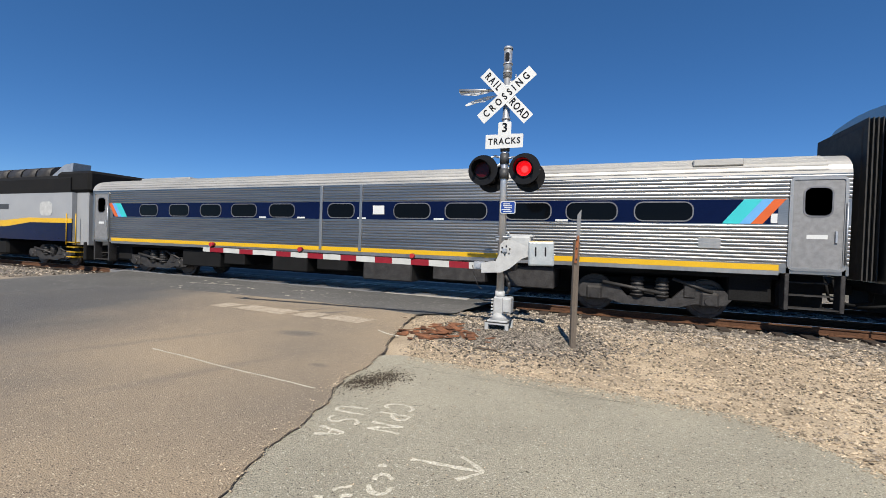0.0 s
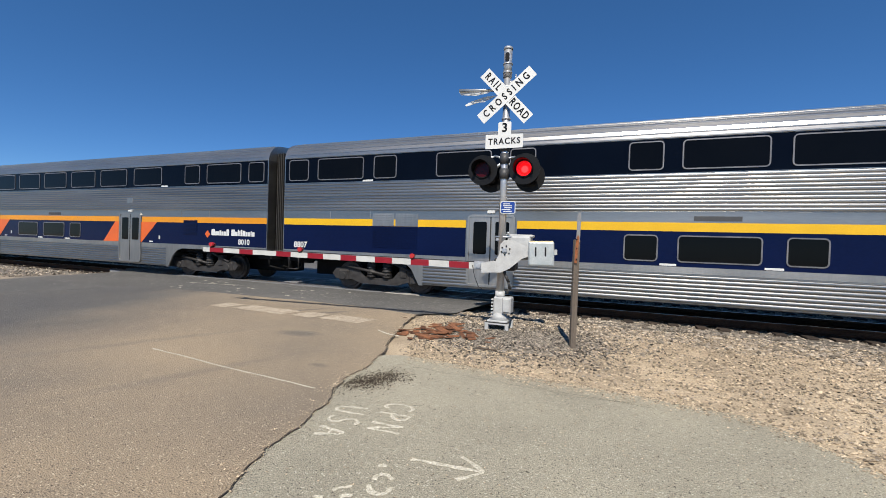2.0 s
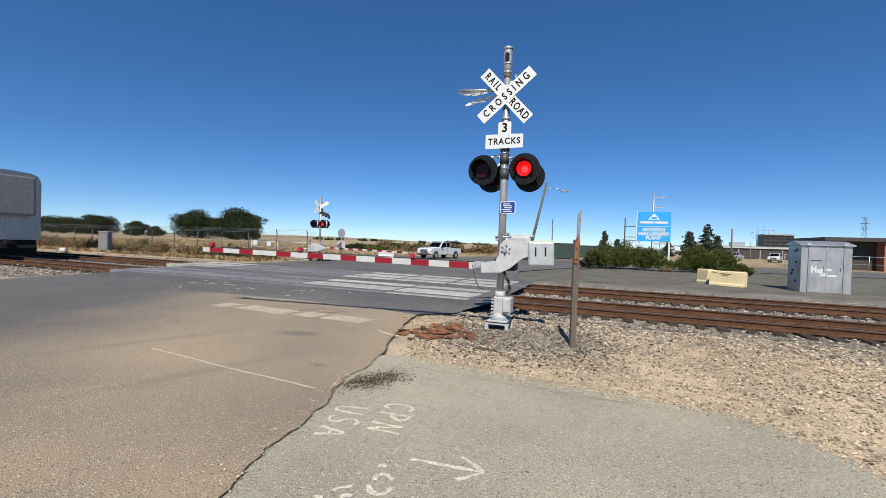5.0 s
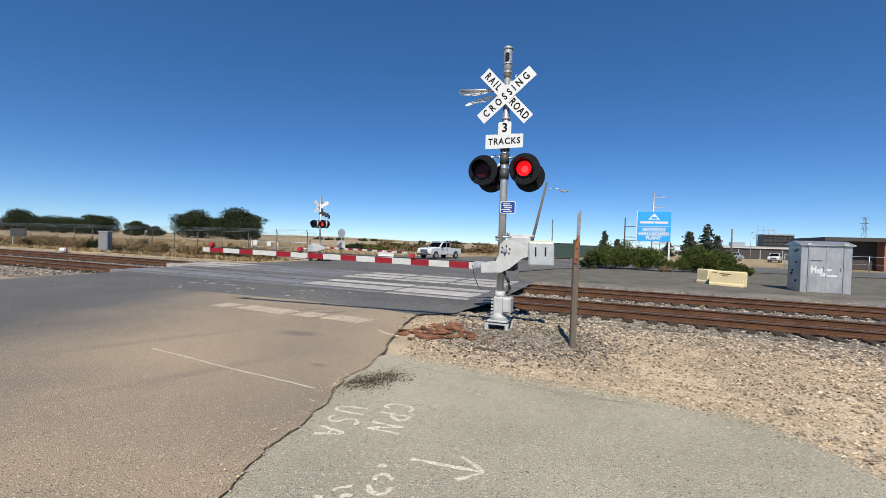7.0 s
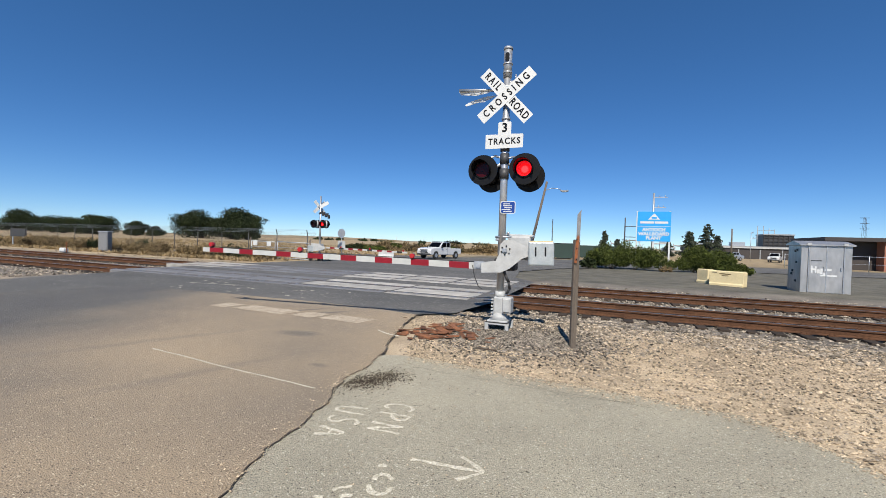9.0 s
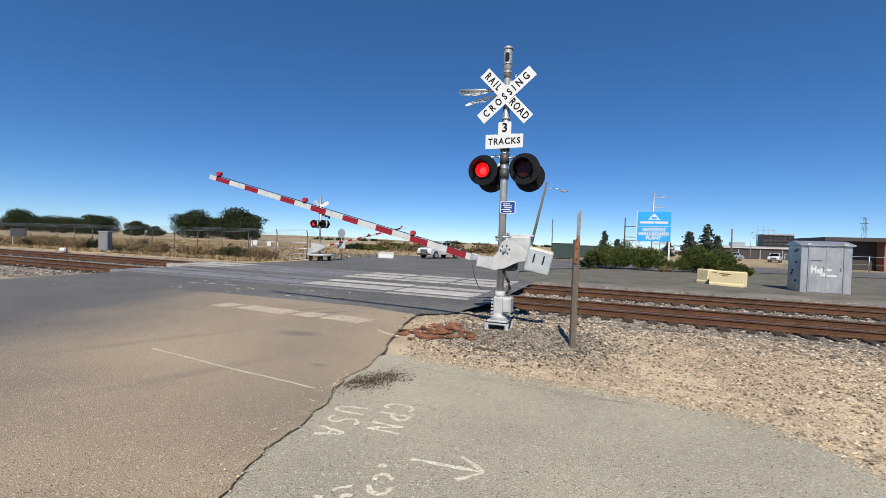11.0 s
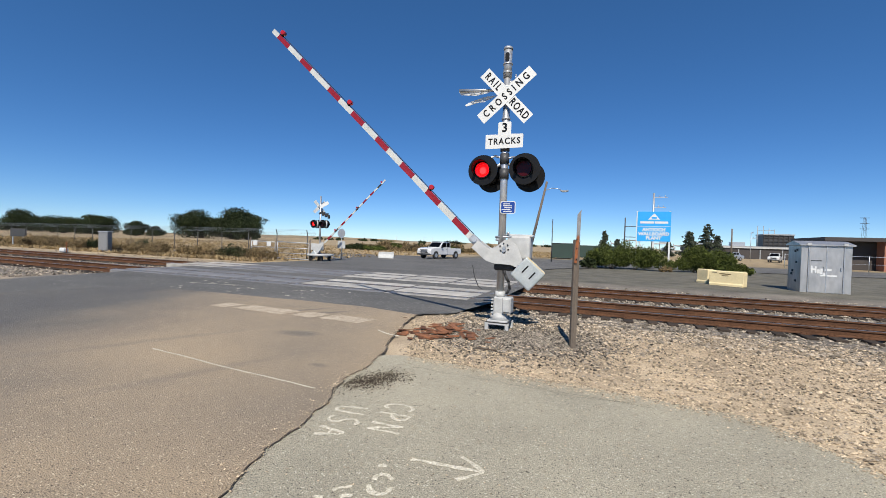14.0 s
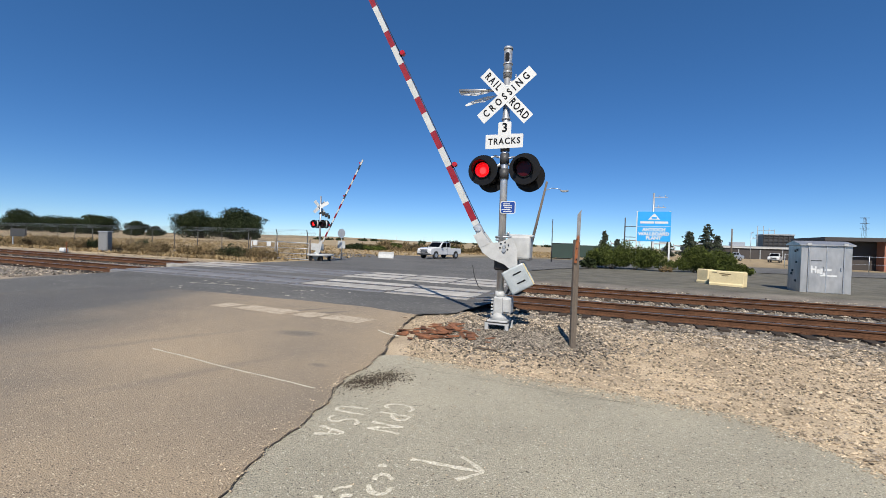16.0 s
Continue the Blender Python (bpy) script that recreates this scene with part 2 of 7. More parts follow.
def worn_into(m, light, dark_tone, spots=()):
    """Lets an asphalt fade raggedly into the darker one beyond it, along a slanting line of wear."""
    n, l = m.node_tree.nodes, m.node_tree.links
    b = n["Principled BSDF"]
    src = b.inputs["Base Color"].links[0].from_socket
    co = [x for x in n if x.type == "TEX_COORD"][0].outputs["Object"]
    dot = n.new("ShaderNodeVectorMath")
    dot.operation = "DOT_PRODUCT"
    l.new(co, dot.inputs[0])
    dot.inputs[1].default_value = (1.0, 0.45, 0.0)
    rag = n.new("ShaderNodeTexNoise")
    rag.inputs["Scale"].default_value, rag.inputs["Detail"].default_value = 0.7, 10
    l.new(co, rag.inputs["Vector"])
    ad = n.new("ShaderNodeMath")
    ad.operation = "MULTIPLY_ADD"
    l.new(rag.outputs[0], ad.inputs[0])
    ad.inputs[1].default_value = 2.6
    l.new(dot.outputs["Value"], ad.inputs[2])
    edge = n.new("ShaderNodeMapRange")
    edge.inputs[1].default_value, edge.inputs[2].default_value = light, dark_tone
    edge.inputs[4].default_value = 0.92
    l.new(ad.outputs[0], edge.inputs[0])
    grain = n.new("ShaderNodeMix")
    grain.data_type, grain.blend_type = "RGBA", "MULTIPLY"
    grain.inputs[0].default_value = 1.0
    l.new(src, grain.inputs[6])
    grain.inputs[7].default_value = (0.33, 0.41, 0.57, 1)
    mx = n.new("ShaderNodeMix")
    mx.data_type = "RGBA"
    l.new(edge.outputs[0], mx.inputs[0])
    l.new(src, mx.inputs[6])
    l.new(grain.outputs[2], mx.inputs[7])
    last = mx.outputs[2]
    # oil and tyre stains with ragged rims
    for at, reach, depth in spots:
        off = n.new("ShaderNodeMapping")
        off.vector_type = "TEXTURE"
        off.inputs["Location"].default_value, off.inputs["Rotation"].default_value, off.inputs["Scale"].default_value = (*at[:2], 0), (0, 0, radians(at[2])), (*reach, 1)
        l.new(co, off.inputs[0])
        far = n.new("ShaderNodeVectorMath")
        far.operation = "LENGTH"
        l.new(off.outputs[0], far.inputs[0])
        rim = n.new("ShaderNodeMath")
        rim.operation = "MULTIPLY_ADD"
        l.new(rag.outputs[0], rim.inputs[0])
        rim.inputs[1].default_value = 1.1
        l.new(far.outputs["Value"], rim.inputs[2])
        fall = n.new("ShaderNodeMapRange")
        fall.inputs[1].default_value, fall.inputs[2].default_value, fall.inputs[3].default_value, fall.inputs[4].default_value = 0.8, 1.6, depth, 0.0
        l.new(rim.outputs[0], fall.inputs[0])
        st = n.new("ShaderNodeMix")
        st.data_type = "RGBA"
        l.new(fall.outputs[0], st.inputs[0])
        l.new(last, st.inputs[6])
        l.new(grain.outputs[2], st.inputs[7])
        last = st.outputs[2]
    l.new(last, b.inputs["Base Color"])


worn_into(ASPH_BEIGE, -3.4, -6.9, (((-4.95, 5.85, 10), (0.45, 0.22), 0.55), ((-6.5, 7.75, 58), (0.75, 0.10), 0.6), ((-5.9, 7.65, 58), (0.75, 0.10), 0.6), ((-4.6, 3.5, 70), (1.6, 0.16), 0.25), ((-6.4, 4.6, 66), (2.2, 0.2), 0.25), ((-3.5, 4.5, 0), (0.16, 0.08), 0.4)))


# ---- building helpers ----
def mesh_of(name, bm, material):
    me = bpy.data.meshes.new(name)
    bm.to_mesh(me)
    bm.free()
    for m in material if isinstance(material, (list, tuple)) else [material]:
        me.materials.append(m)
    return me


def thing(name, bm, material, label="", category="", group="", kind="", m=None):
    ob = new(name, mesh_of(name, bm, material))
    if m is not None:
        ob.matrix_basis = m
    return tagged(ob, label, category, group, kind)


def base(name, label, category, group="", m=None, kind=""):
    ob = new(name)
    ob.empty_display_size = 0.2
    if m is not None:
        ob.matrix_basis = m
    return tagged(ob, label, category, group, kind)


def part(name, bm, material, parent, label="", m=None, smooth=False):
    me = mesh_of(name, bm, material)
    if smooth:
        for p in me.polygons:
            p.use_smooth = True
    ob = new(name, me)
    ob.parent = parent
    if m is not None:
        ob.matrix_basis = m
    return tagged(ob, label)


def share(name, me, parent, m):
    ob = new(name, me)
    ob.parent = parent
    ob.matrix_basis = m
    return ob


def box(x0, x1, y0, y1, z0, z1, bevel=0.0, bm=None, seg=1):
    bm2 = bmesh.new()
    bmesh.ops.create_cube(bm2, size=1)
    for v in bm2.verts:
        v.co = Vector(((x0 + x1) / 2 + v.co.x * (x1 - x0), (y0 + y1) / 2 + v.co.y * (y1 - y0), (z0 + z1) / 2 + v.co.z * (z1 - z0)))
    if bevel:
        bmesh.ops.bevel(bm2, geom=bm2.edges[:], offset=bevel, segments=seg, affect="EDGES", profile=0.5)
    return join(bm, bm2)


def join(bm, bm2):
    """Adds bm2 to bm and returns it; without bm, bm2 itself."""
    if bm is None:
        return bm2
    vs = [bm.verts.new(v.co) for v in bm2.verts]
    for i, v in enumerate(bm2.verts):
        v.index = i
    for f in bm2.faces:
        nf = bm.faces.new([vs[v.index] for v in f.verts])
        nf.material_index, nf.smooth = f.material_index, f.smooth
    bm2.free()
    return bm


def tube(a, b, r0, r1=None, seg=12, bm=None, caps=True):
    a, b = Vector(a), Vector(b)
    r1 = r0 if r1 is None else r1
    bm2 = bmesh.new()
    bmesh.ops.create_cone(bm2, cap_ends=caps, segments=seg, radius1=r0, radius2=r1, depth=(b - a).length)
    m = Matrix.Translation((a + b) / 2) @ (b - a).to_track_quat("Z", "Y").to_matrix().to_4x4()
    bm2.transform(m)
    for f in bm2.faces:
        f.smooth = len(f.verts) == 4
    return join(bm, bm2)


def pipe(points, r, seg=8, bm=None):
    for a, b in zip(points, points[1:]):
        bm = tube(a, b, r, r, seg, bm)
    return bm


def slab(outline, y0, y1, bm=None):
    """A plate with an outline of (x, z), from y0 to y1."""
    bm2 = bmesh.new()
    f = [bm2.verts.new((x, y0, z)) for x, z in outline]
    g = [bm2.verts.new((x, y1, z)) for x, z in outline]
    n = len(f)
    bm2.faces.new(f)
    bm2.faces.new(g[::-1])
    for i in range(n):
        bm2.faces.new((f[i], g[i], g[(i + 1) % n], f[(i + 1) % n]))
    bmesh.ops.recalc_face_normals(bm2, faces=bm2.faces[:])
    return join(bm, bm2)


def round_rect(x0, x1, z0, z1, r, n=4):
    out = []
    for cx, cz, a in ((x1 - r, z1 - r, 0), (x0 + r, z1 - r, 90), (x0 + r, z0 + r, 180), (x1 - r, z0 + r, 270)):
        out += [(cx + r * math.cos(radians(a + 90 * i / n)), cz + r * math.sin(radians(a + 90 * i / n))) for i in range(n + 1)]
    return out


def ring(x0, x1, z0, z1, r, wide, y0, y1, bm=None):
    """A frame with rounded corners round an opening."""
    bm2 = bmesh.new()
    o, i = round_rect(x0 - wide, x1 + wide, z0 - wide, z1 + wide, r + wide), round_rect(x0, x1, z0, z1, r)
    rows = [[bm2.verts.new((x, y, z)) for x, z in c] for c, y in ((o, y1), (o, y0), (i, y0), (i, y1))]
    n = len(o)
    for a, b in zip(rows, rows[1:] + rows[:1]):
        for k in range(n):
            bm2.faces.new((a[k], b[k], b[(k + 1) % n], a[(k + 1) % n]))
    bmesh.ops.recalc_face_normals(bm2, faces=bm2.faces[:])
    return join(bm, bm2)


def sweep(profile, xs, bm=None, close=False, smooth=False):
    """A profile of (y, z) drawn along x."""
    bm2 = bmesh.new()
    rows = [[bm2.verts.new((x, y, z)) for y, z in profile] for x in xs]
    n = len(profile)
    for a, b in zip(rows, rows[1:]):
        for k in range(n if close else n - 1):
            bm2.faces.new((a[k], b[k], b[(k + 1) % n], a[(k + 1) % n]))
    for row in (rows[0], rows[-1]) if close else ():
        bm2.faces.new(row)
    bmesh.ops.recalc_face_normals(bm2, faces=bm2.faces[:])
    for f in bm2.faces:
        f.smooth = smooth
    return join(bm, bm2)


def letters(text, size, material, parent, m, name="lettering", depth=0.002, spacing=1.0, squeeze=1.0, bold=0.0):
    """Writing in the built-in font as a mesh under its thing, centred on m, which stands in the xz plane facing -y."""
    cu = bpy.data.curves.new(name, "FONT")
    cu.body, cu.size, cu.align_x, cu.align_y = text, size, "CENTER", "CENTER"
    cu.extrude, cu.space_character, cu.offset = depth, spacing, bold
    cu.resolution_u = 3
    tmp = bpy.data.objects.new(name, cu)
    scene.collection.objects.link(tmp)
    me = bpy.data.meshes.new_from_object(tmp.evaluated_get(bpy.context.evaluated_depsgraph_get()))
    bpy.data.objects.remove(tmp)
    me.materials.clear()
    me.materials.append(material)
    me.transform(pose(0, 0, 0, 90) @ Matrix.Diagonal((squeeze, 1, 1, 1)))
    ob = new(name, me)
    ob.parent = parent
    ob.matrix_basis = m
    return ob


def letter_row(text, size, material, parent, m, name, bold=0.004):
    """Several words in a row, each a mesh of its own."""
    words = [letters(w, size, material, parent, m, name, bold=bold) for w in text.split()]
    wide = [max(v.co.x for v in w.data.vertices) - min(v.co.x for v in w.data.vertices) for w in words]
    gap = size * 0.32
    x = -(sum(wide) + gap * (len(words) - 1)) / 2
    for w, d in zip(words, wide):
        w.matrix_basis = m @ pose(x + d / 2, 0, 0)
        x += d + gap


def wander(points, step, amp, seed, scale=1.5):
    """An uneven line through the points."""
    out = []
    for (x0, y0), (x1, y1) in zip(points, points[1:]):
        n = max(1, int(math.hypot(x1 - x0, y1 - y0) / step))
        for i in range(n):
            t = i / n
            x, y = x0 + (x1 - x0) * t, y0 + (y1 - y0) * t
            v = noise.noise_vector(Vector((x * scale, y * scale, seed))) + 0.5 * noise.noise_vector(Vector((x * scale * 4, y * scale * 4, seed)))
            out.append((x + amp * v.x, y + amp * v.y))
    return out + [points[-1]]


def sheet(outline, z, bm=None):
    """A flat piece of ground with that outline of (x, y)."""
    bm2 = bmesh.new()
    f = bm2.faces.new([bm2.verts.new((x, y, z)) for x, y in outline])
    if f.normal.z < 0 or True:
        bm2.normal_update()
        if f.normal.z < 0:
            f.normal_flip()
    bmesh.ops.triangulate(bm2, faces=bm2.faces[:])
    return join(bm, bm2)


# ---- ground ----
TRACK_A, TRACK_B = 12.844, 17.204      # centre lines of the two tracks
GAUGE = 0.7525


def apron_y(x):
    """The far edge of the pale asphalt."""
    return np.interp(x, [-3.1, -2.7, -1.16, 0.18, 1.26, 1.62, 1.9, 2.3, 3.2], [6.1, 5.6, 5.33, 5.24, 5.1, 4.8, 4.4, 3.2, 0.0])


def bed(x, y):
    """The height of the ground."""
    z = -0.045
    if 9.6 < y < 20.4 and (x > -3.6 or x < -19.5):
        k = min(1, (y - 9.6) / 0.8, (20.4 - y) / 0.8)
        z -= 0.18 * max(0, k)
    if 3.0 < y < 11 and x > -3.2:
        k = min(1, max(0, (y - float(apron_y(x))) / 0.8))
        z += k * (0.02 + 0.05 * noise.noise(Vector((x * 0.9, y * 0.9, 2))) + 0.02 * noise.noise(Vector((x * 3, y * 3, 5))))
    if y > 60:
        z += min(1.0, (y - 60) / 200) * 0.6
    return z


def soil():
    m = mat("soil", (0.5, 0.4, 0.28), 0.95, 0, (0.4, 0.3, 0.2), 0.8, 9, 0.6, 45, fine=0.3)
    n, l = m.node_tree.nodes, m.node_tree.links
    old = [x for x in n if x.type == "VALTORGB"][0]
    t1 = old.inputs[0].links[0].from_socket
    out = old.outputs[0].links[0].to_socket
    co = [x for x in n if x.type == "TEX_COORD"][0]
    sep = n.new("ShaderNodeSeparateXYZ")
    l.new(co.outputs["Object"], sep.inputs[0])

    def wave(axis, amp):
        a = n.new("ShaderNodeMath")
        a.operation = "MULTIPLY_ADD"
        l.new(t1, a.inputs[0])
        a.inputs[1].default_value = amp
        l.new(sep.outputs[axis], a.inputs[2])
        return a.outputs[0]

    def ramp(src, lo, hi, stops):
        r = n.new("ShaderNodeMapRange")
        l.new(src, r.inputs[0])
        r.inputs[1].default_value, r.inputs[2].default_value = lo, hi
        c = n.new("ShaderNodeValToRGB")
        while len(c.color_ramp.elements) < len(stops):
            c.color_ramp.elements.new(0.5)
        for e, (p, col) in zip(c.color_ramp.elements, stops):
            e.position, e.color = (p - lo) / (hi - lo), (*col, 1)
        l.new(r.outputs[0], c.inputs[0])
        return c.outputs[0]

    tan, tan2, grey = (0.42, 0.33, 0.222), (0.45, 0.36, 0.245), (0.17, 0.15, 0.125)
    dirt, straw, far = (0.118, 0.110, 0.084), (0.29, 0.22, 0.125), (0.32, 0.245, 0.14)
    right = ramp(wave("Y", 1.4), 0, 80, [(6, tan2), (8.9, tan), (10.2, grey), (20.8, grey), (22.0, dirt), (50, dirt), (62, straw), (75, far)])
    left = ramp(wave("Y", 1.4), 0, 80, [(8, tan), (9.0, grey), (20.2, grey), (21.2, (0.36, 0.28, 0.17)), (24, straw), (60, far)])
    side = ramp(wave("X", 2.0), -40, 0, [(-17, (0, 0, 0)), (-14, (1, 1, 1))])
    mx = n.new("ShaderNodeMix")
    mx.data_type = "RGBA"
    l.new(side, mx.inputs[0])
    l.new(left, mx.inputs[6])
    l.new(right, mx.inputs[7])
    # patches of paler and darker soil
    big = n.new("ShaderNodeTexNoise")
    big.inputs["Scale"].default_value, big.inputs["Detail"].default_value = 0.9, 8
    l.new(co.outputs["Object"], big.inputs["Vector"])
    rg = n.new("ShaderNodeMapRange")
    rg.inputs[1].default_value, rg.inputs[2].default_value, rg.inputs[3].default_value, rg.inputs[4].default_value = 0.3, 0.7, 0.62, 1.25
    l.new(big.outputs[0], rg.inputs[0])
    mu = n.new("ShaderNodeMix")
    mu.data_type, mu.blend_type = "RGBA", "MULTIPLY"
    mu.inputs[0].default_value = 1
    l.new(mx.outputs[2], mu.inputs[6])
    l.new(rg.outputs[0], mu.inputs[7])
    l.new(mu.outputs[2], out)
    return m


SOIL = soil()


def spaced(lo, hi, fine0, fine1, step, grow=1.35):
    """Grid lines: close together between fine0 and fine1, then wider and wider."""
    xs = list(np.arange(fine0, fine1 + 1e-6, step))
    s, x = step, fine1
    while x < hi:
        s *= grow
        x += s
        xs.append(min(x, hi))
    s, x = step, fine0
    while x > lo:
        s *= grow
        x -= s
        xs.insert(0, max(x, lo))
    return xs


def ground():
    xs, ys = spaced(-4200, 4200, -6, 12, 0.2), spaced(-60, 4300, 3, 11, 0.2)
    ys = sorted(set([round(y, 3) for y in ys] + [19.4, 20.0, 20.6, 12.2, 15.0, 17.5]))
    vs = [(x, y, bed(x, y)) for y in ys for x in xs]
    w = len(xs)
    fs = [(j * w + i, j * w + i + 1, (j + 1) * w + i + 1, (j + 1) * w + i) for j in range(len(ys) - 1) for i in range(w - 1)]
    me = bpy.data.meshes.new("ground")
    me.from_pydata(vs, [], fs)
    me.materials.append(SOIL)
    for p in me.polygons:
        p.use_smooth = True
    tagged(new("ground", me), "dry tan dirt and gravel ground reaching to the horizon", "ground", kind="structure")


ground()

CRACK = [(-1.9, -12), (-2.0, 0.5), (-2.25, 2.02), (-2.45, 2.59), (-2.55, 3.19), (-2.61, 3.53), (-2.75, 3.77), (-2.86, 4.17), (-2.91, 4.76), (-3.13, 5.59), (-3.46, 6.47), (-3.73, 7.42), (-4.05, 8.62)]
crack_line = wander(CRACK, 0.035, 0.055, 3.0, 4.5)
far_beige = wander([(-4.05, 8.62), (-5.5, 8.95), (-7.5, 8.95), (-10.1, 8.85), (-13.6, 8.7), (-14.6, 6.4), (-13.8, 3.0), (-12.6, 0), (-12, -12)], 0.15, 0.05, 9.0)
thing("road_patch", sheet(crack_line + far_beige[1:], 0.0), ASPH_BEIGE, "worn beige asphalt road with cracks and tyre marks", "road", kind="structure")
dark = wander([(-4.05, 8.62), (-3.75, 8.95), (-3.35, 9.3), (-3.2, 10.6), (-3.05, 11.4)], 0.1, 0.03, 4) + [(-3.05, 11.38)]
road_right = dark + [(-3.1, 19.0), (-4.4, 21), (-5.2, 26), (-3.4, 32), (2, 39.5), (30, 44), (90, 47), (90, 56), (30, 55), (-3, 55), (-12, 46), (-30, 41), (-30, 34), (-21, 29), (-20.4, 25), (-20.6, 19.4)]
road_left = [(-20.6, 16), (-19.5, 12), (-18.9, 10.9), (-18.3, 7.3), (-17, 0), (-16, -12), (-12, -12)]
thing("road", sheet(road_right + road_left + far_beige[::-1][1:], -0.004), ASPH_DARK, "dark patched asphalt road over the level crossing", "road", kind="structure")
apron_edge = [(-2.98, 5.35), (-2.72, 5.5), (-1.9, 5.42), (-1.16, 5.33), (-0.46, 5.32), (0.18, 5.24), (0.74, 5.16), (1.26, 5.1), (1.62, 4.81), (1.88, 4.45), (2.0, 4.2), (2.3, 3.2), (3.2, 0), (4, -12), (-1.9, -12)]
low_crack = [c for c in crack_line if c[1] < 5.3]
thing("pavement", sheet(low_crack + wander(apron_edge, 0.06, 0.05, 6.0, 2.5)[:-1], -0.008), ASPH_GREY, "pale grey asphalt apron with exposed aggregate", "pavement", kind="structure")


# ---- tracks ----
RAIL_PROFILE = [(-0.075, -0.178), (0.075, -0.178), (0.075, -0.166), (0.012, -0.14), (0.009, -0.05), (0.036, -0.035), (0.036, -0.006), (0.028, 0.0), (-0.028, 0.0), (-0.036, -0.006), (-0.036, -0.035), (-0.009, -0.05), (-0.012, -0.14), (-0.075, -0.166)]


def railway_track(y, label):
    tr = base("railway_track", label, "track", "tracks through the crossing", pose(0, y, 0), kind="structure")
    for s in (-1, 1):
        rl = part("rail", sweep([(a + s * GAUGE, b) for a, b in RAIL_PROFILE], [-260, -60, -20, 0, 30, 260], close=True), RUST, tr, "rust-brown steel rail")
        part("rail_head", box(-260, 260, s * GAUGE - 0.027, s * GAUGE + 0.027, -0.001, 0.003), RAILHEAD, rl, "polished running surface")
    tie = box(-0.115, 0.115, -1.3, 1.3, -0.36, -0.172, 0.012)
    me = mesh_of("tie", tie, TIE)
    plate = bmesh.new()
    for s in (-1, 1):
        plate = box(-0.09, 0.09, s * GAUGE - 0.17, s * GAUGE + 0.17, -0.175, -0.16, bm=plate)
        for dx in (-0.05, 0.05):
            for dy in (-0.10, 0.10):
                plate = box(dx - 0.012, dx + 0.012, s * GAUGE + dy - 0.012, s * GAUGE + dy + 0.012, -0.165, -0.135, bm=plate)
    pm = mesh_of("tie_plate", plate, RUST)
    xs = [x for x in np.arange(-2.7, 32, 0.53)] + [x for x in np.arange(-20.9, -50, -0.53)]
    for x in xs:
        j = random.uniform(-0.04, 0.04)
        t = share("tie", me, tr, pose(x + j, random.uniform(-0.06, 0.06), random.uniform(-0.008, 0.004), 0, 0, random.uniform(-1.2, 1.2)))
        if -4 < x < 14:
            share("tie_plate", pm, t, pose(0, 0, 0))
    rest = bmesh.new()
    for x in list(np.arange(32.5, 110, 0.53)) + list(np.arange(-51, -140, -0.53)):
        rest = box(x - 0.115, x + 0.115, -1.3, 1.3, -0.36, -0.172, bm=rest)
    tagged(part("ties", rest, TIE, tr), kind="stuff")
    return tr


track_near = railway_track(TRACK_A, "rust-brown railway track on creosoted ties and grey ballast")
track_far = railway_track(TRACK_B, "second rust-brown railway track beyond the first")


OILY = mat("stained_grey_panel", (0.20, 0.20, 0.205), 0.75, 0, (0.11, 0.11, 0.115), 1.4, 9, 0.15, 60, (0.4, 1, 1), fine=0.2, island=0.15)


def crossing_panels():
    """Concrete panels between and beside the rails, flush with the road, with dark open joints."""
    cp = base("crossing_panels", "worn pale concrete crossing panels between the rails", "crossing", kind="structure")
    joints_a = (-3.78, -6.70, -10.55, -13.5, -16.9, -20.4)
    joints_b = (-3.68, -6.10, -8.60, -11.20, -13.7, -16.2, -18.9, -22.6)
    strips_a, strips_b = ((-0.50, 0.50), (-1.16, -0.86), (0.98, 1.60)), ((-0.50, 0.50), (-1.46, -0.90), (0.98, 1.60))
    for yc, joints, strips, first_dark, last_dark in ((TRACK_A, joints_a, strips_a, 2, 9), (TRACK_B, joints_b, strips_b, 3, 5)):
        for k, (x1, x0) in enumerate(zip(joints, joints[1:])):
            for j, (y0, y1) in enumerate(strips):
                stained = first_dark <= k <= last_dark or (yc == TRACK_A and k == 1 and j == 1)
                half = (x1 - x0) / 2 - 0.075
                me = mesh_of("panel", box(-half, half, y0, y1, -0.18, 0.0, 0.012), OILY if stained else CONCRETE)
                share("panel", me, cp, pose((x0 + x1) / 2, yc, 0.006 + random.uniform(-0.003, 0.003)))


crossing_panels()


# ---- train ----
SIDE = -1.553         # the near side of a carriage, from its centre line


def fluting(z0, z1, n, deep=0.016):
    out = []
    h = (z1 - z0) / n
    for i in range(n):
        z = z0 + i * h
        out += [(SIDE + deep, z), (SIDE + deep, z + h * 0.12)]
        for k in range(7):
            a = radians(-75 + 25 * k)
            out.append((SIDE + deep * (1 - math.cos(a)), z + h * (0.56 + 0.44 * math.sin(a) / 0.966)))
    return out + [(SIDE + deep, z1), (SIDE, z1)]


def roof_line(z0, top, inset, n=7):
    """The round shoulder from the side to the crown of a roof, one half."""
    out = []
    for i in range(n + 1):
        a = radians(90 * i / n)
        out.append((SIDE + inset * (1 - math.cos(a)), z0 + (top - 0.06 - z0) * math.sin(a)))
    return out + [(SIDE / 3, top - 0.02), (0, top)]


def mirror(profile):
    """Both sides of a carriage from one."""
    return profile + [(-y, z) for y, z in profile[::-1] if y < -1e-6]


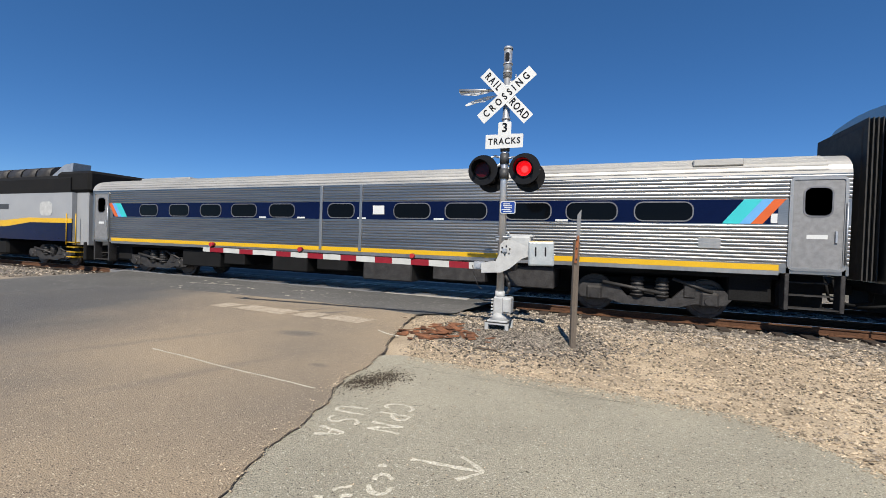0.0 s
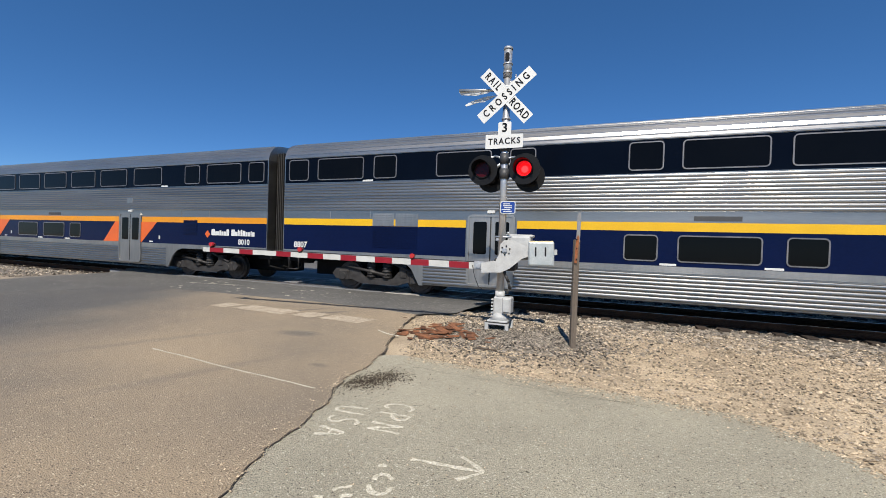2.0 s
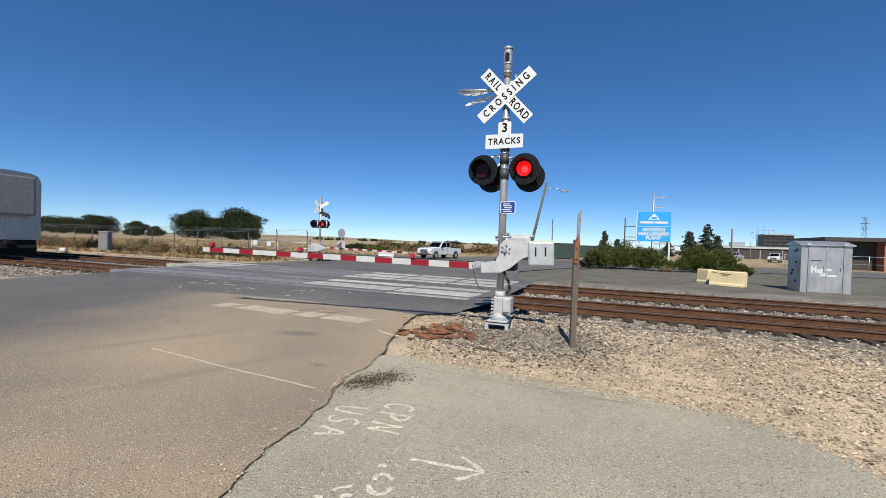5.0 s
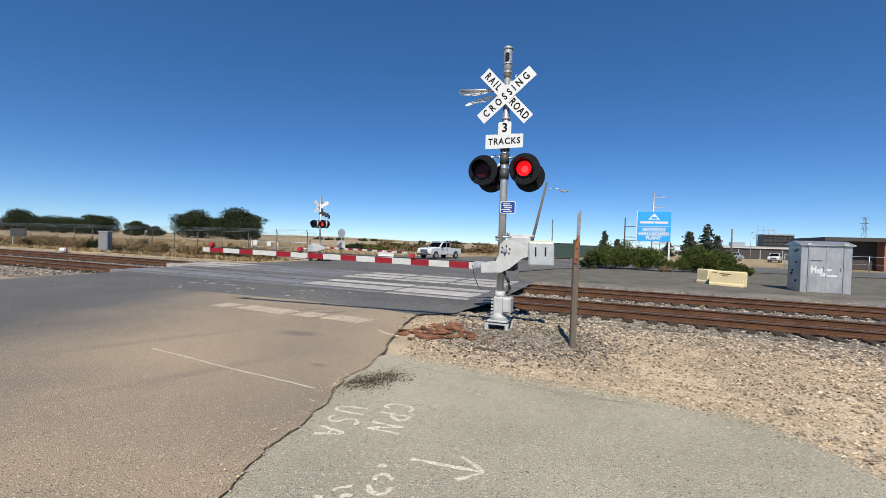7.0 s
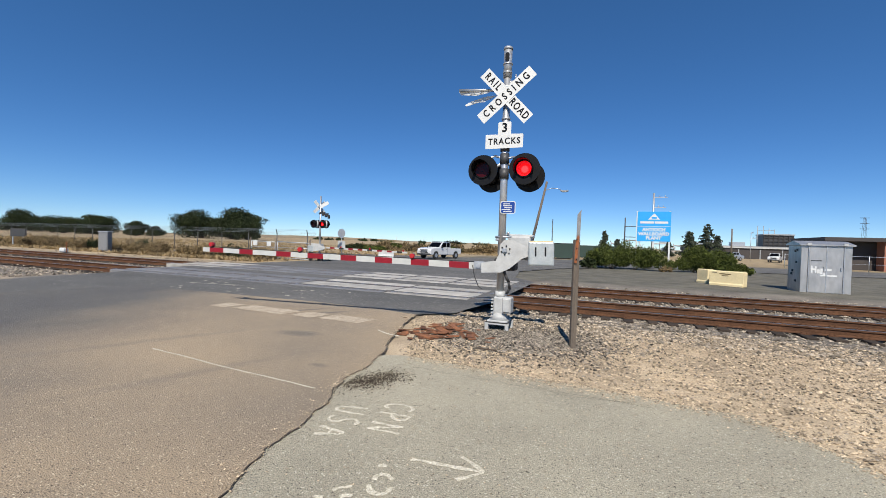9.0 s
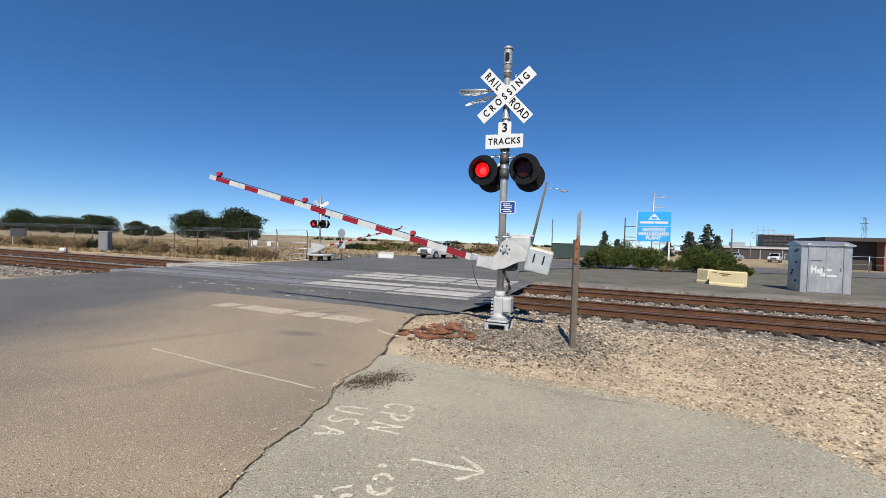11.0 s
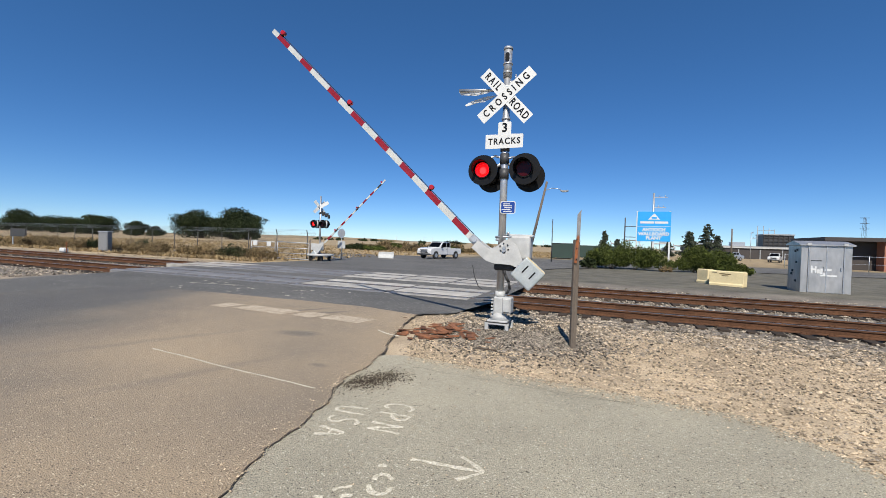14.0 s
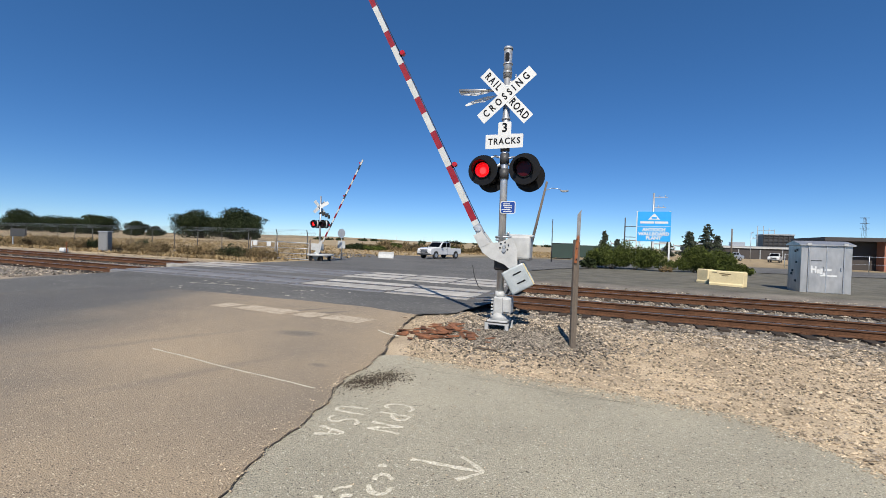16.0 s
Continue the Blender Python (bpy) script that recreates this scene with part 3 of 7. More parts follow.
def truck(parent, x):
    """A four-wheeled truck under a carriage."""
    for s in (-1, 1):
        y = s * 1.12
        f = slab([(-1.75, 0.52), (-1.6, 0.72), (-0.75, 0.72), (-0.5, 0.45), (0.5, 0.45), (0.75, 0.72), (1.6, 0.72), (1.75, 0.52), (1.62, 0.36), (1.0, 0.36), (0.62, 0.24), (-0.62, 0.24), (-1.0, 0.36), (-1.62, 0.36)], y - 0.07, y + 0.07)
        for dx in (-1.295, 1.295):
            f = box(dx - 0.2, dx + 0.2, y - 0.13, y + 0.13, 0.30, 0.66, 0.05, f)
            f = tube((dx, y - s * 0.14, 0.46), (dx, y + s * 0.17, 0.46), 0.13, 0.11, 14, f)
        for dx in (-0.28, 0.28):
            f = tube((dx, y, 0.44), (dx, y, 0.95), 0.14, 0.14, 12, f)
            for k in range(5):
                f = tube((dx, y, 0.48 + k * 0.09), (dx, y, 0.52 + k * 0.09), 0.165, 0.165, 12, f)
        f = tube((-1.1, y + s * 0.12, 0.78), (0.35, y + s * 0.12, 0.56), 0.045, 0.045, 8, f)
        f = tube((0.5, y + s * 0.1, 0.95), (1.35, y + s * 0.1, 0.66), 0.04, 0.04, 8, f)
        f = box(0.75, 1.0, y - 0.1, y + 0.12, 0.5, 0.9, 0.02, f)
        fr = part("truck_frame", f, TRUCK, parent, m=pose(x, 0, 0))
        for dx in (-1.295, 1.295):
            w = tube((0, -0.065, 0), (0, 0.065, 0), 0.457, 0.457, 32)
            w = tube((0, -s * 0.08, 0), (0, -s * 0.10, 0), 0.49, 0.485, 32, w)
            w = tube((0, s * 0.06, 0), (0, s * 0.09, 0), 0.38, 0.36, 32, w)
            w = tube((0, s * 0.06, 0), (0, s * 0.16, 0), 0.11, 0.1, 16, w)
            part("wheel", w, WHEEL, fr, m=pose(dx, s * GAUGE, 0.457))
    b = box(x - 0.3, x + 0.3, -1.1, 1.1, 0.4, 0.75, 0.04)
    for dx in (-1.295, 1.295):
        b = tube((x + dx, -0.75, 0.457), (x + dx, 0.75, 0.457), 0.08, 0.08, 12, b)
    b = box(x - 1.2, x + 1.2, -0.5, 0.5, 0.45, 0.9, 0.04, b)
    part("bolster", b, UNDER, parent)


def window(parent, x0, x1, z0, z1, r=0.07, frame_mat=None, name="window", shade=None):
    """A window in the near side: a raised frame round a tinted pane."""
    w = part(name, ring(x0 + 0.03, x1 - 0.03, z0 + 0.03, z1 - 0.03, r, 0.03, SIDE - 0.022, SIDE + 0.01), frame_mat or WINFRAME, parent)
    part("pane", slab(round_rect(x0 + 0.03, x1 - 0.03, z0 + 0.03, z1 - 0.03, r), SIDE - 0.012, SIDE + 0.02), shade or GLASS_DARK, w, "dark tinted pane")
    return w


WINFRAME = mat("dull_window_frame", (0.20, 0.20, 0.21), 0.45, 0.5, (0.12, 0.12, 0.13), 4, 4, fine=0.1)


def plate(outline, proud=0.004, deep=0.012):
    return slab(outline, SIDE - proud, SIDE + deep)


def rect(x0, x1, z0, z1):
    return [(x0, z0), (x1, z0), (x1, z1), (x0, z1)]


def double_door(car, x0, x1, z0=0.46, z1=2.46):
    d = part("door", ring(x0 + 0.06, x1 - 0.06, z0 + 0.05, z1 - 0.06, 0.07, 0.06, SIDE - 0.035, SIDE + 0.02), STEEL_PLAIN, car, "double sliding stainless door")
    xm = (x0 + x1) / 2
    for a, b in ((x0 + 0.06, xm - 0.012), (xm + 0.012, x1 - 0.06)):
        lf = part("door_leaf", plate(rect(a, b, z0 + 0.05, z1 - 0.06), 0.014), STEEL_PLAIN, d)
        part("pane", slab(round_rect(a + 0.12, b - 0.1, z0 + 0.9, z1 - 0.2, 0.05), SIDE - 0.022, SIDE + 0.005), GLASS_DARK, lf)
    part("seal", box(xm - 0.016, xm + 0.016, SIDE - 0.02, SIDE + 0.01, z0 + 0.06, z1 - 0.07), RUBBER, d)
    part("lamp", box(xm - 0.11, xm + 0.11, SIDE - 0.05, SIDE + 0.02, z1 + 0.03, z1 + 0.11, 0.01), WHITE, car, "small white lamp over the door")


def bi_level(number, name, stripe, x_front, upper, lower, orange, mark, teal, cab=False):
    """A two-level stainless carriage; x runs back from its leading end."""
    car = base("passenger_car", "two-level stainless passenger car with navy band and orange door flashes" if not cab else "two-level stainless cab car at the train's rear", "train car", "cars of the train")
    LEN = 25.2
    xs = [0, 0.02, 5, 12, 20, LEN - 0.02, LEN]
    side = [(SIDE + 0.15, 1.08), (SIDE, 1.10), (SIDE, 2.55)] + fluting(2.56, 3.46, 10) + [(SIDE, 3.47)]
    part("body", sweep(mirror(side + [(SIDE, 4.3)]), xs, close=True), STEEL, car, "fluted stainless steel side")
    roof = roof_line(4.3, 4.95, 0.62)
    rf = part("roof", sweep(mirror(roof), [0, 0.15, 6, 12, 18, LEN - 0.15, LEN], close=True, smooth=False), ROOF_STEEL, car, "ribbed stainless roof")
    ribs = bmesh.new()
    for k in range(1, 8):
        y, z = roof[k]
        for s in (1, -1):
            ribs = box(0.2, LEN - 0.2, s * y - 0.012, s * y + 0.012, z - 0.012, z + 0.012, bm=ribs)
    part("roof_rib", ribs, ROOF_STEEL, rf)
    # lower skirt between the trucks, with rounded wheel arches at its ends
    sk = [(SIDE + 0.3, 0.36), (SIDE + 0.02, 0.38)] + fluting(0.4, 1.06, 7) + [(SIDE, 1.1)]
    part("skirt", sweep(mirror(sk), [5.25, 12, 20.1], close=True), STEEL, car, "fluted stainless skirt")
    for a, d in ((5.25, -1), (20.1, 1)):
        arch = [(a, 0.36), (a, 1.1), (a + d * 0.9, 1.1), (a + d * 0.62, 1.02), (a + d * 0.38, 0.82), (a + d * 0.2, 0.5), (a + d * 0.12, 0.36)]
        part("wheel_arch", slab(arch, SIDE, SIDE + 0.05), STEEL_PLAIN, car)
    bands = ((0.03, 6.55), (8.0, 17.2), (18.66, LEN - 0.03))
    for a, b in bands:
        part("navy_band", plate(rect(a, b, 1.26, 2.09)), NAVY, car, "glossy navy band")
        part("stripe", plate(rect(a, b, 2.09, 2.30)), stripe, car, "painted stripe above the navy band")
        part("sill", plate(rect(a, b, 1.10, 1.25), 0.012), STEEL_PLAIN, car)
    part("window_band", plate(rect(0.04, LEN - 0.04, 3.48, 4.29)), BLACKBAND, car, "dark window band")
    part("gutter", box(0.05, LEN - 0.05, SIDE - 0.03, SIDE + 0.02, 4.3, 4.335, 0.006), ROOF_STEEL, car)
    for a, b in upper:
        window(car, a, b, 3.55, 4.25)
        if random.random() < 0.35:
            part("emergency_label", plate(rect(b - 0.02, b + 0.34, 3.47, 3.525), 0.016), WHITE, car, "small white exit label")
    for a, b in lower:
        window(car, a, b, 1.36, 2.0)
        if b < lower[-1][1]:
            part("emergency_label", plate(rect(b + 0.05, b + 0.4, 1.27, 1.32), 0.012), WHITE, car, "small white exit label")
    for x0, x1, k in ((6.6, 7.95, 0), (17.25, 18.62, 1)):
        double_door(car, x0, x1)
        if orange[2 * k]:
            part("orange_flash", plate([(x0 - 1.05, 1.26), (x0, 1.26), (x0, 2.09), (x0 - 0.28, 2.09)], 0.008), ORANGE, car, "slanting orange flash")
        if orange[2 * k + 1]:
            part("orange_flash", plate([(x1, 1.26), (x1 + 0.02, 1.26), (x1 + 0.93, 2.09), (x1, 2.09)], 0.008), ORANGE, car, "slanting orange flash")
        part("label", plate(rect(x1 + 0.5, x1 + 0.72, 1.30, 1.34), 0.012), WHITE, car)
        part("sign", plate(rect(x1 + 1.05, x1 + 1.13, 1.42, 1.56), 0.012), OFFWHITE, car, "small pale notice")
    # grilles, hatches and panel joints
    for a, b, z0, z1 in ((3.5, 4.24, 2.095, 2.48), (4.3, 5.05, 2.095, 2.48), (3.5, 5.05, 1.42, 2.085), (21.05, 21.8, 1.62, 2.18)):
        g = part("grille", plate(rect(a, b, z0, z1), 0.008), NAVY if z1 < 2.2 else STEEL_PLAIN, car, "louvred grille")
        sl = bmesh.new()
        for k in range(int((z1 - z0) / 0.05)):
            sl = box(a + 0.02, b - 0.02, SIDE - 0.02, SIDE - 0.006, z0 + 0.02 + k * 0.05, z0 + 0.045 + k * 0.05, bm=sl)
        part("louvres", sl, NAVY if z1 < 2.2 else STEEL_PLAIN, g)
    part("hatch", plate(rect(12.15, 13.1, 2.34, 2.45), 0.008), DARKGREY, car, "dark slot above the stripe")
    part("hatch", plate(rect(17.7, 18.05, 2.85, 3.06), 0.008), STEEL_PLAIN, car)
    for x in (1.9, 3.4, 20.9, 22.4):
        part("panel_joint", plate(rect(x, x + 0.03, 2.31, 2.55), 0.010), STEEL_PLAIN, car)
    tagged(letters(number, 0.27, WHITE, car, pose(0.75 if not cab else 23.9, SIDE - 0.016, 1.42), "car_number", bold=0.006), kind="stuff")
    tagged(letters(number, 0.27, WHITE, car, pose(24.15 if not cab else 0.75, SIDE - 0.016, 1.42), "car_number", bold=0.006), kind="stuff")
    if name:
        letter_row(name, 0.24, WHITE, car, pose(19.75, SIDE - 0.016, 1.86), "car_name")
    # the operator's mark and lettering, as plain bars
    if teal:
        part("mark", plate([(22.1, 1.62), (22.5, 1.62), (22.62, 1.9), (22.2, 1.9)], 0.010), TEAL, car, "teal emblem")
    else:
        part("mark", plate([(22.2, 1.68), (22.34, 1.54), (22.48, 1.68), (22.34, 1.82)], 0.010), ORANGE, car, "orange emblem")
    a = 22.72 if teal else 22.55
    for heights, widths in (("201002", (0.17, 0.19, 0.08, 0.08, 0.12, 0.12)), ("2021210010", (0.16, 0.11, 0.045, 0.045, 0.07, 0.12, 0.08, 0.11, 0.045, 0.11))):
        bars = bmesh.new()
        for tall, wide in zip(heights, widths):
            bars = slab(rect(a, a + wide + 0.002, 1.64, 1.66) if tall == "0" else rect(a, a + wide + 0.002, 1.64, 1.67), SIDE - 0.012, SIDE, bars)
            bars = slab(round_rect(a, a + wide, 1.64, (1.79, 1.83, 1.87)[int(tall)], 0.02, 2), SIDE - 0.014, SIDE - 0.001, bars)
            a += wide + 0.022
        tagged(part("lettering_bar", bars, WHITE, car), kind="stuff")
        a += 0.10
    if teal:
        part("tagline_bar", plate(rect(22.72, 24.7, 1.575, 1.595), 0.012), WHITE, car)
    # ends, diaphragms and couplers
    for x, d in ((0, -1), (LEN, 1)):
        back = cab and d > 0
        deep = 0.5 if back else 0.33
        e = box(min(x, x + d * deep), max(x, x + d * deep), -1.1, 1.1, 2.4 if back else 1.15, 4.68 if back else 4.55, 0.12, seg=2)
        bellows = part("diaphragm", e, DULLZINC if back else RUBBER, car, "grey closed gangway hood" if back else "black rubber gangway bellows")
        for k in range(2 if back else 4):
            xx = x + d * ((0.16 + 0.30 * k) if back else (0.06 + 0.08 * k))
            part("bellows_rib", box(xx - 0.012, xx + 0.012, -1.19, 1.19, 2.36 if back else 1.12, 4.72 if back else 4.6), DULLZINC if back else RUBBER, bellows)
        part("coupler", box(min(x, x + d * 0.36), max(x, x + d * 0.36), -0.14, 0.14, 0.72, 0.98, 0.03), UNDER, car)
        part("end_beam", box(min(x - d * 0.6, x + d * 0.02), max(x - d * 0.6, x + d * 0.02), -1.35, 1.35, 0.85, 1.08, 0.02), UNDER, car)
        for y in (-1.3, -0.7):
            part("air_hose", pipe([(x - d * 0.15, y, 1.05), (x - d * 0.1, y, 0.62), (x + d * 0.28, y * 0.8, 0.52)], 0.03, 6), UNDER, car)
    st = pipe([(0.25, SIDE + 0.03, 1.1), (0.25, SIDE + 0.03, 0.6), (0.65, SIDE + 0.03, 0.6), (0.65, SIDE + 0.03, 1.1)], 0.018, 6)
    part("step", st, TRUCK, car)
    part("underframe", box(0.6, LEN - 0.6, -1.2, 1.2, 0.95, 1.09), UNDER, car)
    part("centre_sill", box(0.3, LEN - 0.3, -0.1, 0.75, 0.35, 0.96), UNDER, car)
    if cab:
        ends = box(LEN - 0.02, LEN + 0.03, -1.5, 1.5, 1.0, 4.4, 0.02)
        ends = box(LEN - 0.05, LEN + 0.16, SIDE + 0.02, SIDE + 0.14, 1.0, 4.5, 0.02, ends)
        part("cab_end", ends, STEEL_PLAIN, car)
        hr = pipe([(24.6, SIDE - 0.06, 4.9), (24.9, SIDE + 0.4, 5.02)], 0.02, 6)
        hr = box(24.2, 24.5, -0.6, -0.2, 4.94, 5.1, 0.03, hr)
        part("horn", hr, GREYPAINT, car)
        part("cab_mirror", box(24.86, 24.95, SIDE - 0.20, SIDE - 0.02, 3.62, 4.18, 0.02), BLACK, car, "black mirror beside the cab window")
        part("plough", slab([(LEN - 0.7, 0.2), (LEN + 0.1, 0.16), (LEN + 0.2, 0.55), (LEN + 0.05, 0.9), (LEN - 0.7, 0.9)], -1.3, 1.3), UNDER, car, "black plough under the cab end")
        for z in (0.35, 0.62, 0.88):
            part("cab_step", box(LEN - 0.55, LEN - 0.1, SIDE + 0.06, SIDE + 0.3, z, z + 0.03), TRUCK, car)
    truck(car, 3.55)
    truck(car, 21.73)
    return car


A_UP = [(0.2, 0.97), (1.37, 3.06), (3.43, 4.24), (5.53, 7.19), (7.63, 9.33), (9.71, 11.41), (11.79, 13.5), (13.87, 15.58), (15.95, 17.68), (18.12, 19.79), (21.08, 21.88), (22.25, 23.95), (24.3, 25.02)]
A_LOW = [(9.68, 11.3), (11.76, 13.4), (13.82, 14.6)]
C_UP = [(0.2, 1.02), (1.38, 3.13), (3.49, 4.29), (5.58, 7.24), (7.75, 8.45), (10.7, 11.48), (11.86, 13.58), (13.96, 15.66), (16.03, 17.75), (18.12, 19.86), (21.13, 21.95), (22.3, 24.0), (24.35, 25.02)]
C_LOW = [(10.66, 11.42), (11.83, 13.5), (13.93, 14.68)]
cars = [bi_level("8023", "Calaveras River", ORANGE_STRIPE, 0, A_UP, A_LOW, (1, 1, 1, 1), True, True),
        bi_level("8010", "", ORANGE_STRIPE, 0, A_UP, A_LOW, (1, 1, 1, 1), True, False),
        bi_level("8807", "Imperial Valley", YELLOW_STRIPE, 0, C_UP, C_LOW, (0, 0, 1, 1), True, True),
        bi_level("8011", "Yuba River", PALE_STRIPE, 0, A_UP, A_LOW, (1, 1, 1, 1), True, False),
        bi_level("8309", "Mount San Jacinto", PALE_STRIPE, 0, A_UP, A_LOW, (1, 1, 0, 0), True, True, cab=True)]


def single_level():
    """The low stainless coach behind the locomotive."""
    car = base("passenger_car", "single-level fluted stainless coach with a blue window band", "train car", "cars of the train")
    LEN = 25.5
    side = [(SIDE + 0.12, 1.2), (SIDE, 1.22), (SIDE, 1.42)] + fluting(1.43, 2.27, 10) + [(SIDE, 2.3), (SIDE, 2.83)] + fluting(2.85, 3.36, 6) + [(SIDE, 3.38)]
    part("body", sweep(mirror(side), [0, 6, 12, 18, LEN], close=True), STEEL, car, "fluted stainless steel side")
    roof = roof_line(3.36, 3.9, 0.6)
    rf = part("roof", sweep(mirror(roof), [0, 0.3, 6, 12, 18, LEN - 0.3, LEN], close=True), CARROOF, car, "dusty white roof with ribs")
    ribs = bmesh.new()
    for k in range(1, 8):
        y, z = roof[k]
        ribs = box(0.4, LEN - 0.4, y - 0.014, y + 0.014, z - 0.012, z + 0.014, bm=ribs)
    ribs = box(22.6, 23.6, -1.5, -1.0, 3.62, 3.78, 0.02, ribs)
    ribs = box(1.6, 4.6, -0.6, 0.6, 3.85, 4.02, 0.06, ribs)
    part("roof_rib", ribs, CARROOF, rf)
    part("window_band", plate(rect(1.4, 24.25, 2.29, 2.84)), NAVY, car, "navy window band")
    part("stripe", plate(rect(1.3, 24.3, 1.27, 1.40), 0.008), YELLOW_STRIPE, car, "yellow stripe along the sill")
    part("sill", plate(rect(1.3, 24.3, 1.17, 1.265), 0.014), STEEL_PLAIN, car)
    for a, b in ((3.09, 4.19), (4.83, 5.94), (6.52, 7.61), (8.09, 9.31), (9.86, 10.98), (12.3, 13.34), (14.72, 15.95), (16.39, 17.66), (18.15, 19.4), (19.75, 21.0), (21.36, 22.64)):
        window(car, a, b, 2.32, 2.8, 0.17)
        if random.random() < 0.5:
            part("emergency_label", plate(rect(b + 0.1, b + 0.42, 2.3, 2.35), 0.012), WHITE, car, "small white exit label")
    for x in (12.05, 13.56):
        part("door_post", box(x - 0.05, x + 0.05, SIDE - 0.03, SIDE + 0.02, 1.3, 3.36, 0.01), STEEL_PLAIN, car)
    for x0, d in ((23.2, 1), (2.3, -1)):
        for k, mt in ((0, TEAL), (1, SKYBLUE), (2, ORANGE)):
            a = x0 + d * (k * 0.34 if k < 2 else 0.55)
            w = 0.34 if k == 0 else 0.22
            part("flash", plate([(a, 2.29), (a + d * w, 2.29), (a + d * (w + 0.42), 2.84), (a + d * 0.42, 2.84)], 0.008 + 0.002 * k), mt, car, "slanting painted flash")
    part("notice", plate(rect(14.0, 14.4, 2.45, 2.72), 0.012), WHITE, car, "white notice")
    part("hatch", plate(rect(22.75, 23.2, 1.72, 1.95), 0.010), STEEL_PLAIN, car, "small riveted hatch")
    part("label", plate(rect(24.12, 24.24, 2.31, 2.52), 0.012), WHITE, car)
    for x in (24.4, 0.1):
        dr = part("door", ring(x + 0.1, x + 0.98, 1.35, 3.25, 0.05, 0.06, SIDE - 0.03, SIDE + 0.02), STEEL_PLAIN, car, "grey end door above a stepwell")
        part("door_leaf", plate(rect(x + 0.1, x + 0.98, 1.35, 3.25), 0.012), DULLZINC, dr)
        part("handle", box(x + 0.84, x + 0.88, SIDE - 0.05, SIDE - 0.01, 1.9, 2.15, 0.006), GALV, dr)
        part("notice", plate(rect(x + 0.36, x + 0.72, 1.98, 2.07), 0.016), WHITE, dr)
        part("grab_rail", pipe([(x + 1.02, SIDE - 0.06, 1.45), (x + 1.02, SIDE - 0.06, 2.75)], 0.016, 6), GALV, dr)
        window(dr, x + 0.28, x + 0.8, 2.45, 3.1, 0.12)
        sw = box(x + 0.02, x + 0.1, SIDE, SIDE + 0.3, 0.42, 1.35, 0.01)
        sw = box(x + 0.98, x + 1.06, SIDE, SIDE + 0.3, 0.42, 1.35, 0.01, sw)
        for k in range(3):
            sw = box(x + 0.1, x + 0.98, SIDE + 0.02 + 0.24 * k, SIDE + 0.3 + 0.24 * k, 0.45 + 0.27 * k, 0.48 + 0.27 * k, bm=sw)
        part("stepwell", sw, TRUCK, car)
        part("stepwell_back", box(x + 0.1, x + 0.98, SIDE + 0.8, SIDE + 0.84, 0.42, 1.25), UNDER, car)
    for x, d in ((0, -1), (LEN, 1)):
        e = box(min(x, x + d * 0.3), max(x, x + d * 0.3), -0.75, 0.75, 1.2, 3.5, 0.1, seg=2)
        part("diaphragm", e, RUBBER, car, "black rubber gangway bellows")
        c = box(min(x, x + d * 0.4), max(x, x + d * 0.4), -0.14, 0.14, 0.72, 0.98, 0.03)
        part("coupler", c, UNDER, car)
        for y in (-0.9, -0.5):
            part("air_hose", pipe([(x, y, 1.1), (x + d * 0.1, y, 0.6), (x + d * 0.4, y, 0.55)], 0.03, 6), UNDER, car)
    u = box(1.0, LEN - 1.0, -1.25, 1.25, 1.05, 1.2)
    part("underframe", u, UNDER, car)
    part("centre_sill", box(0.5, LEN - 0.5, -0.1, 0.8, 0.35, 1.06), UNDER, car)
    for a, b in ((1.2, 2.1), (5.15, 5.4), (23.45, 24.3)):
        part("equipment_box", box(a, b, -1.2, 0.3, 0.5, 1.08, 0.03), UNDER, car)
    for a, b, z0 in ((5.4, 7.4, 0.45), (7.6, 8.6, 0.6), (9.9, 11.4, 0.5), (11.8, 13.0, 0.62), (13.6, 15.3, 0.42), (16.0, 17.6, 0.55), (18.2, 19.5, 0.5)):
        part("equipment_box", box(a, b, -1.4, 0.9, z0, 1.08, 0.03), UNDER if b < 15 else TRUCK, car)
    truck(car, 3.7)
    truck(car, 21.8)
    return car


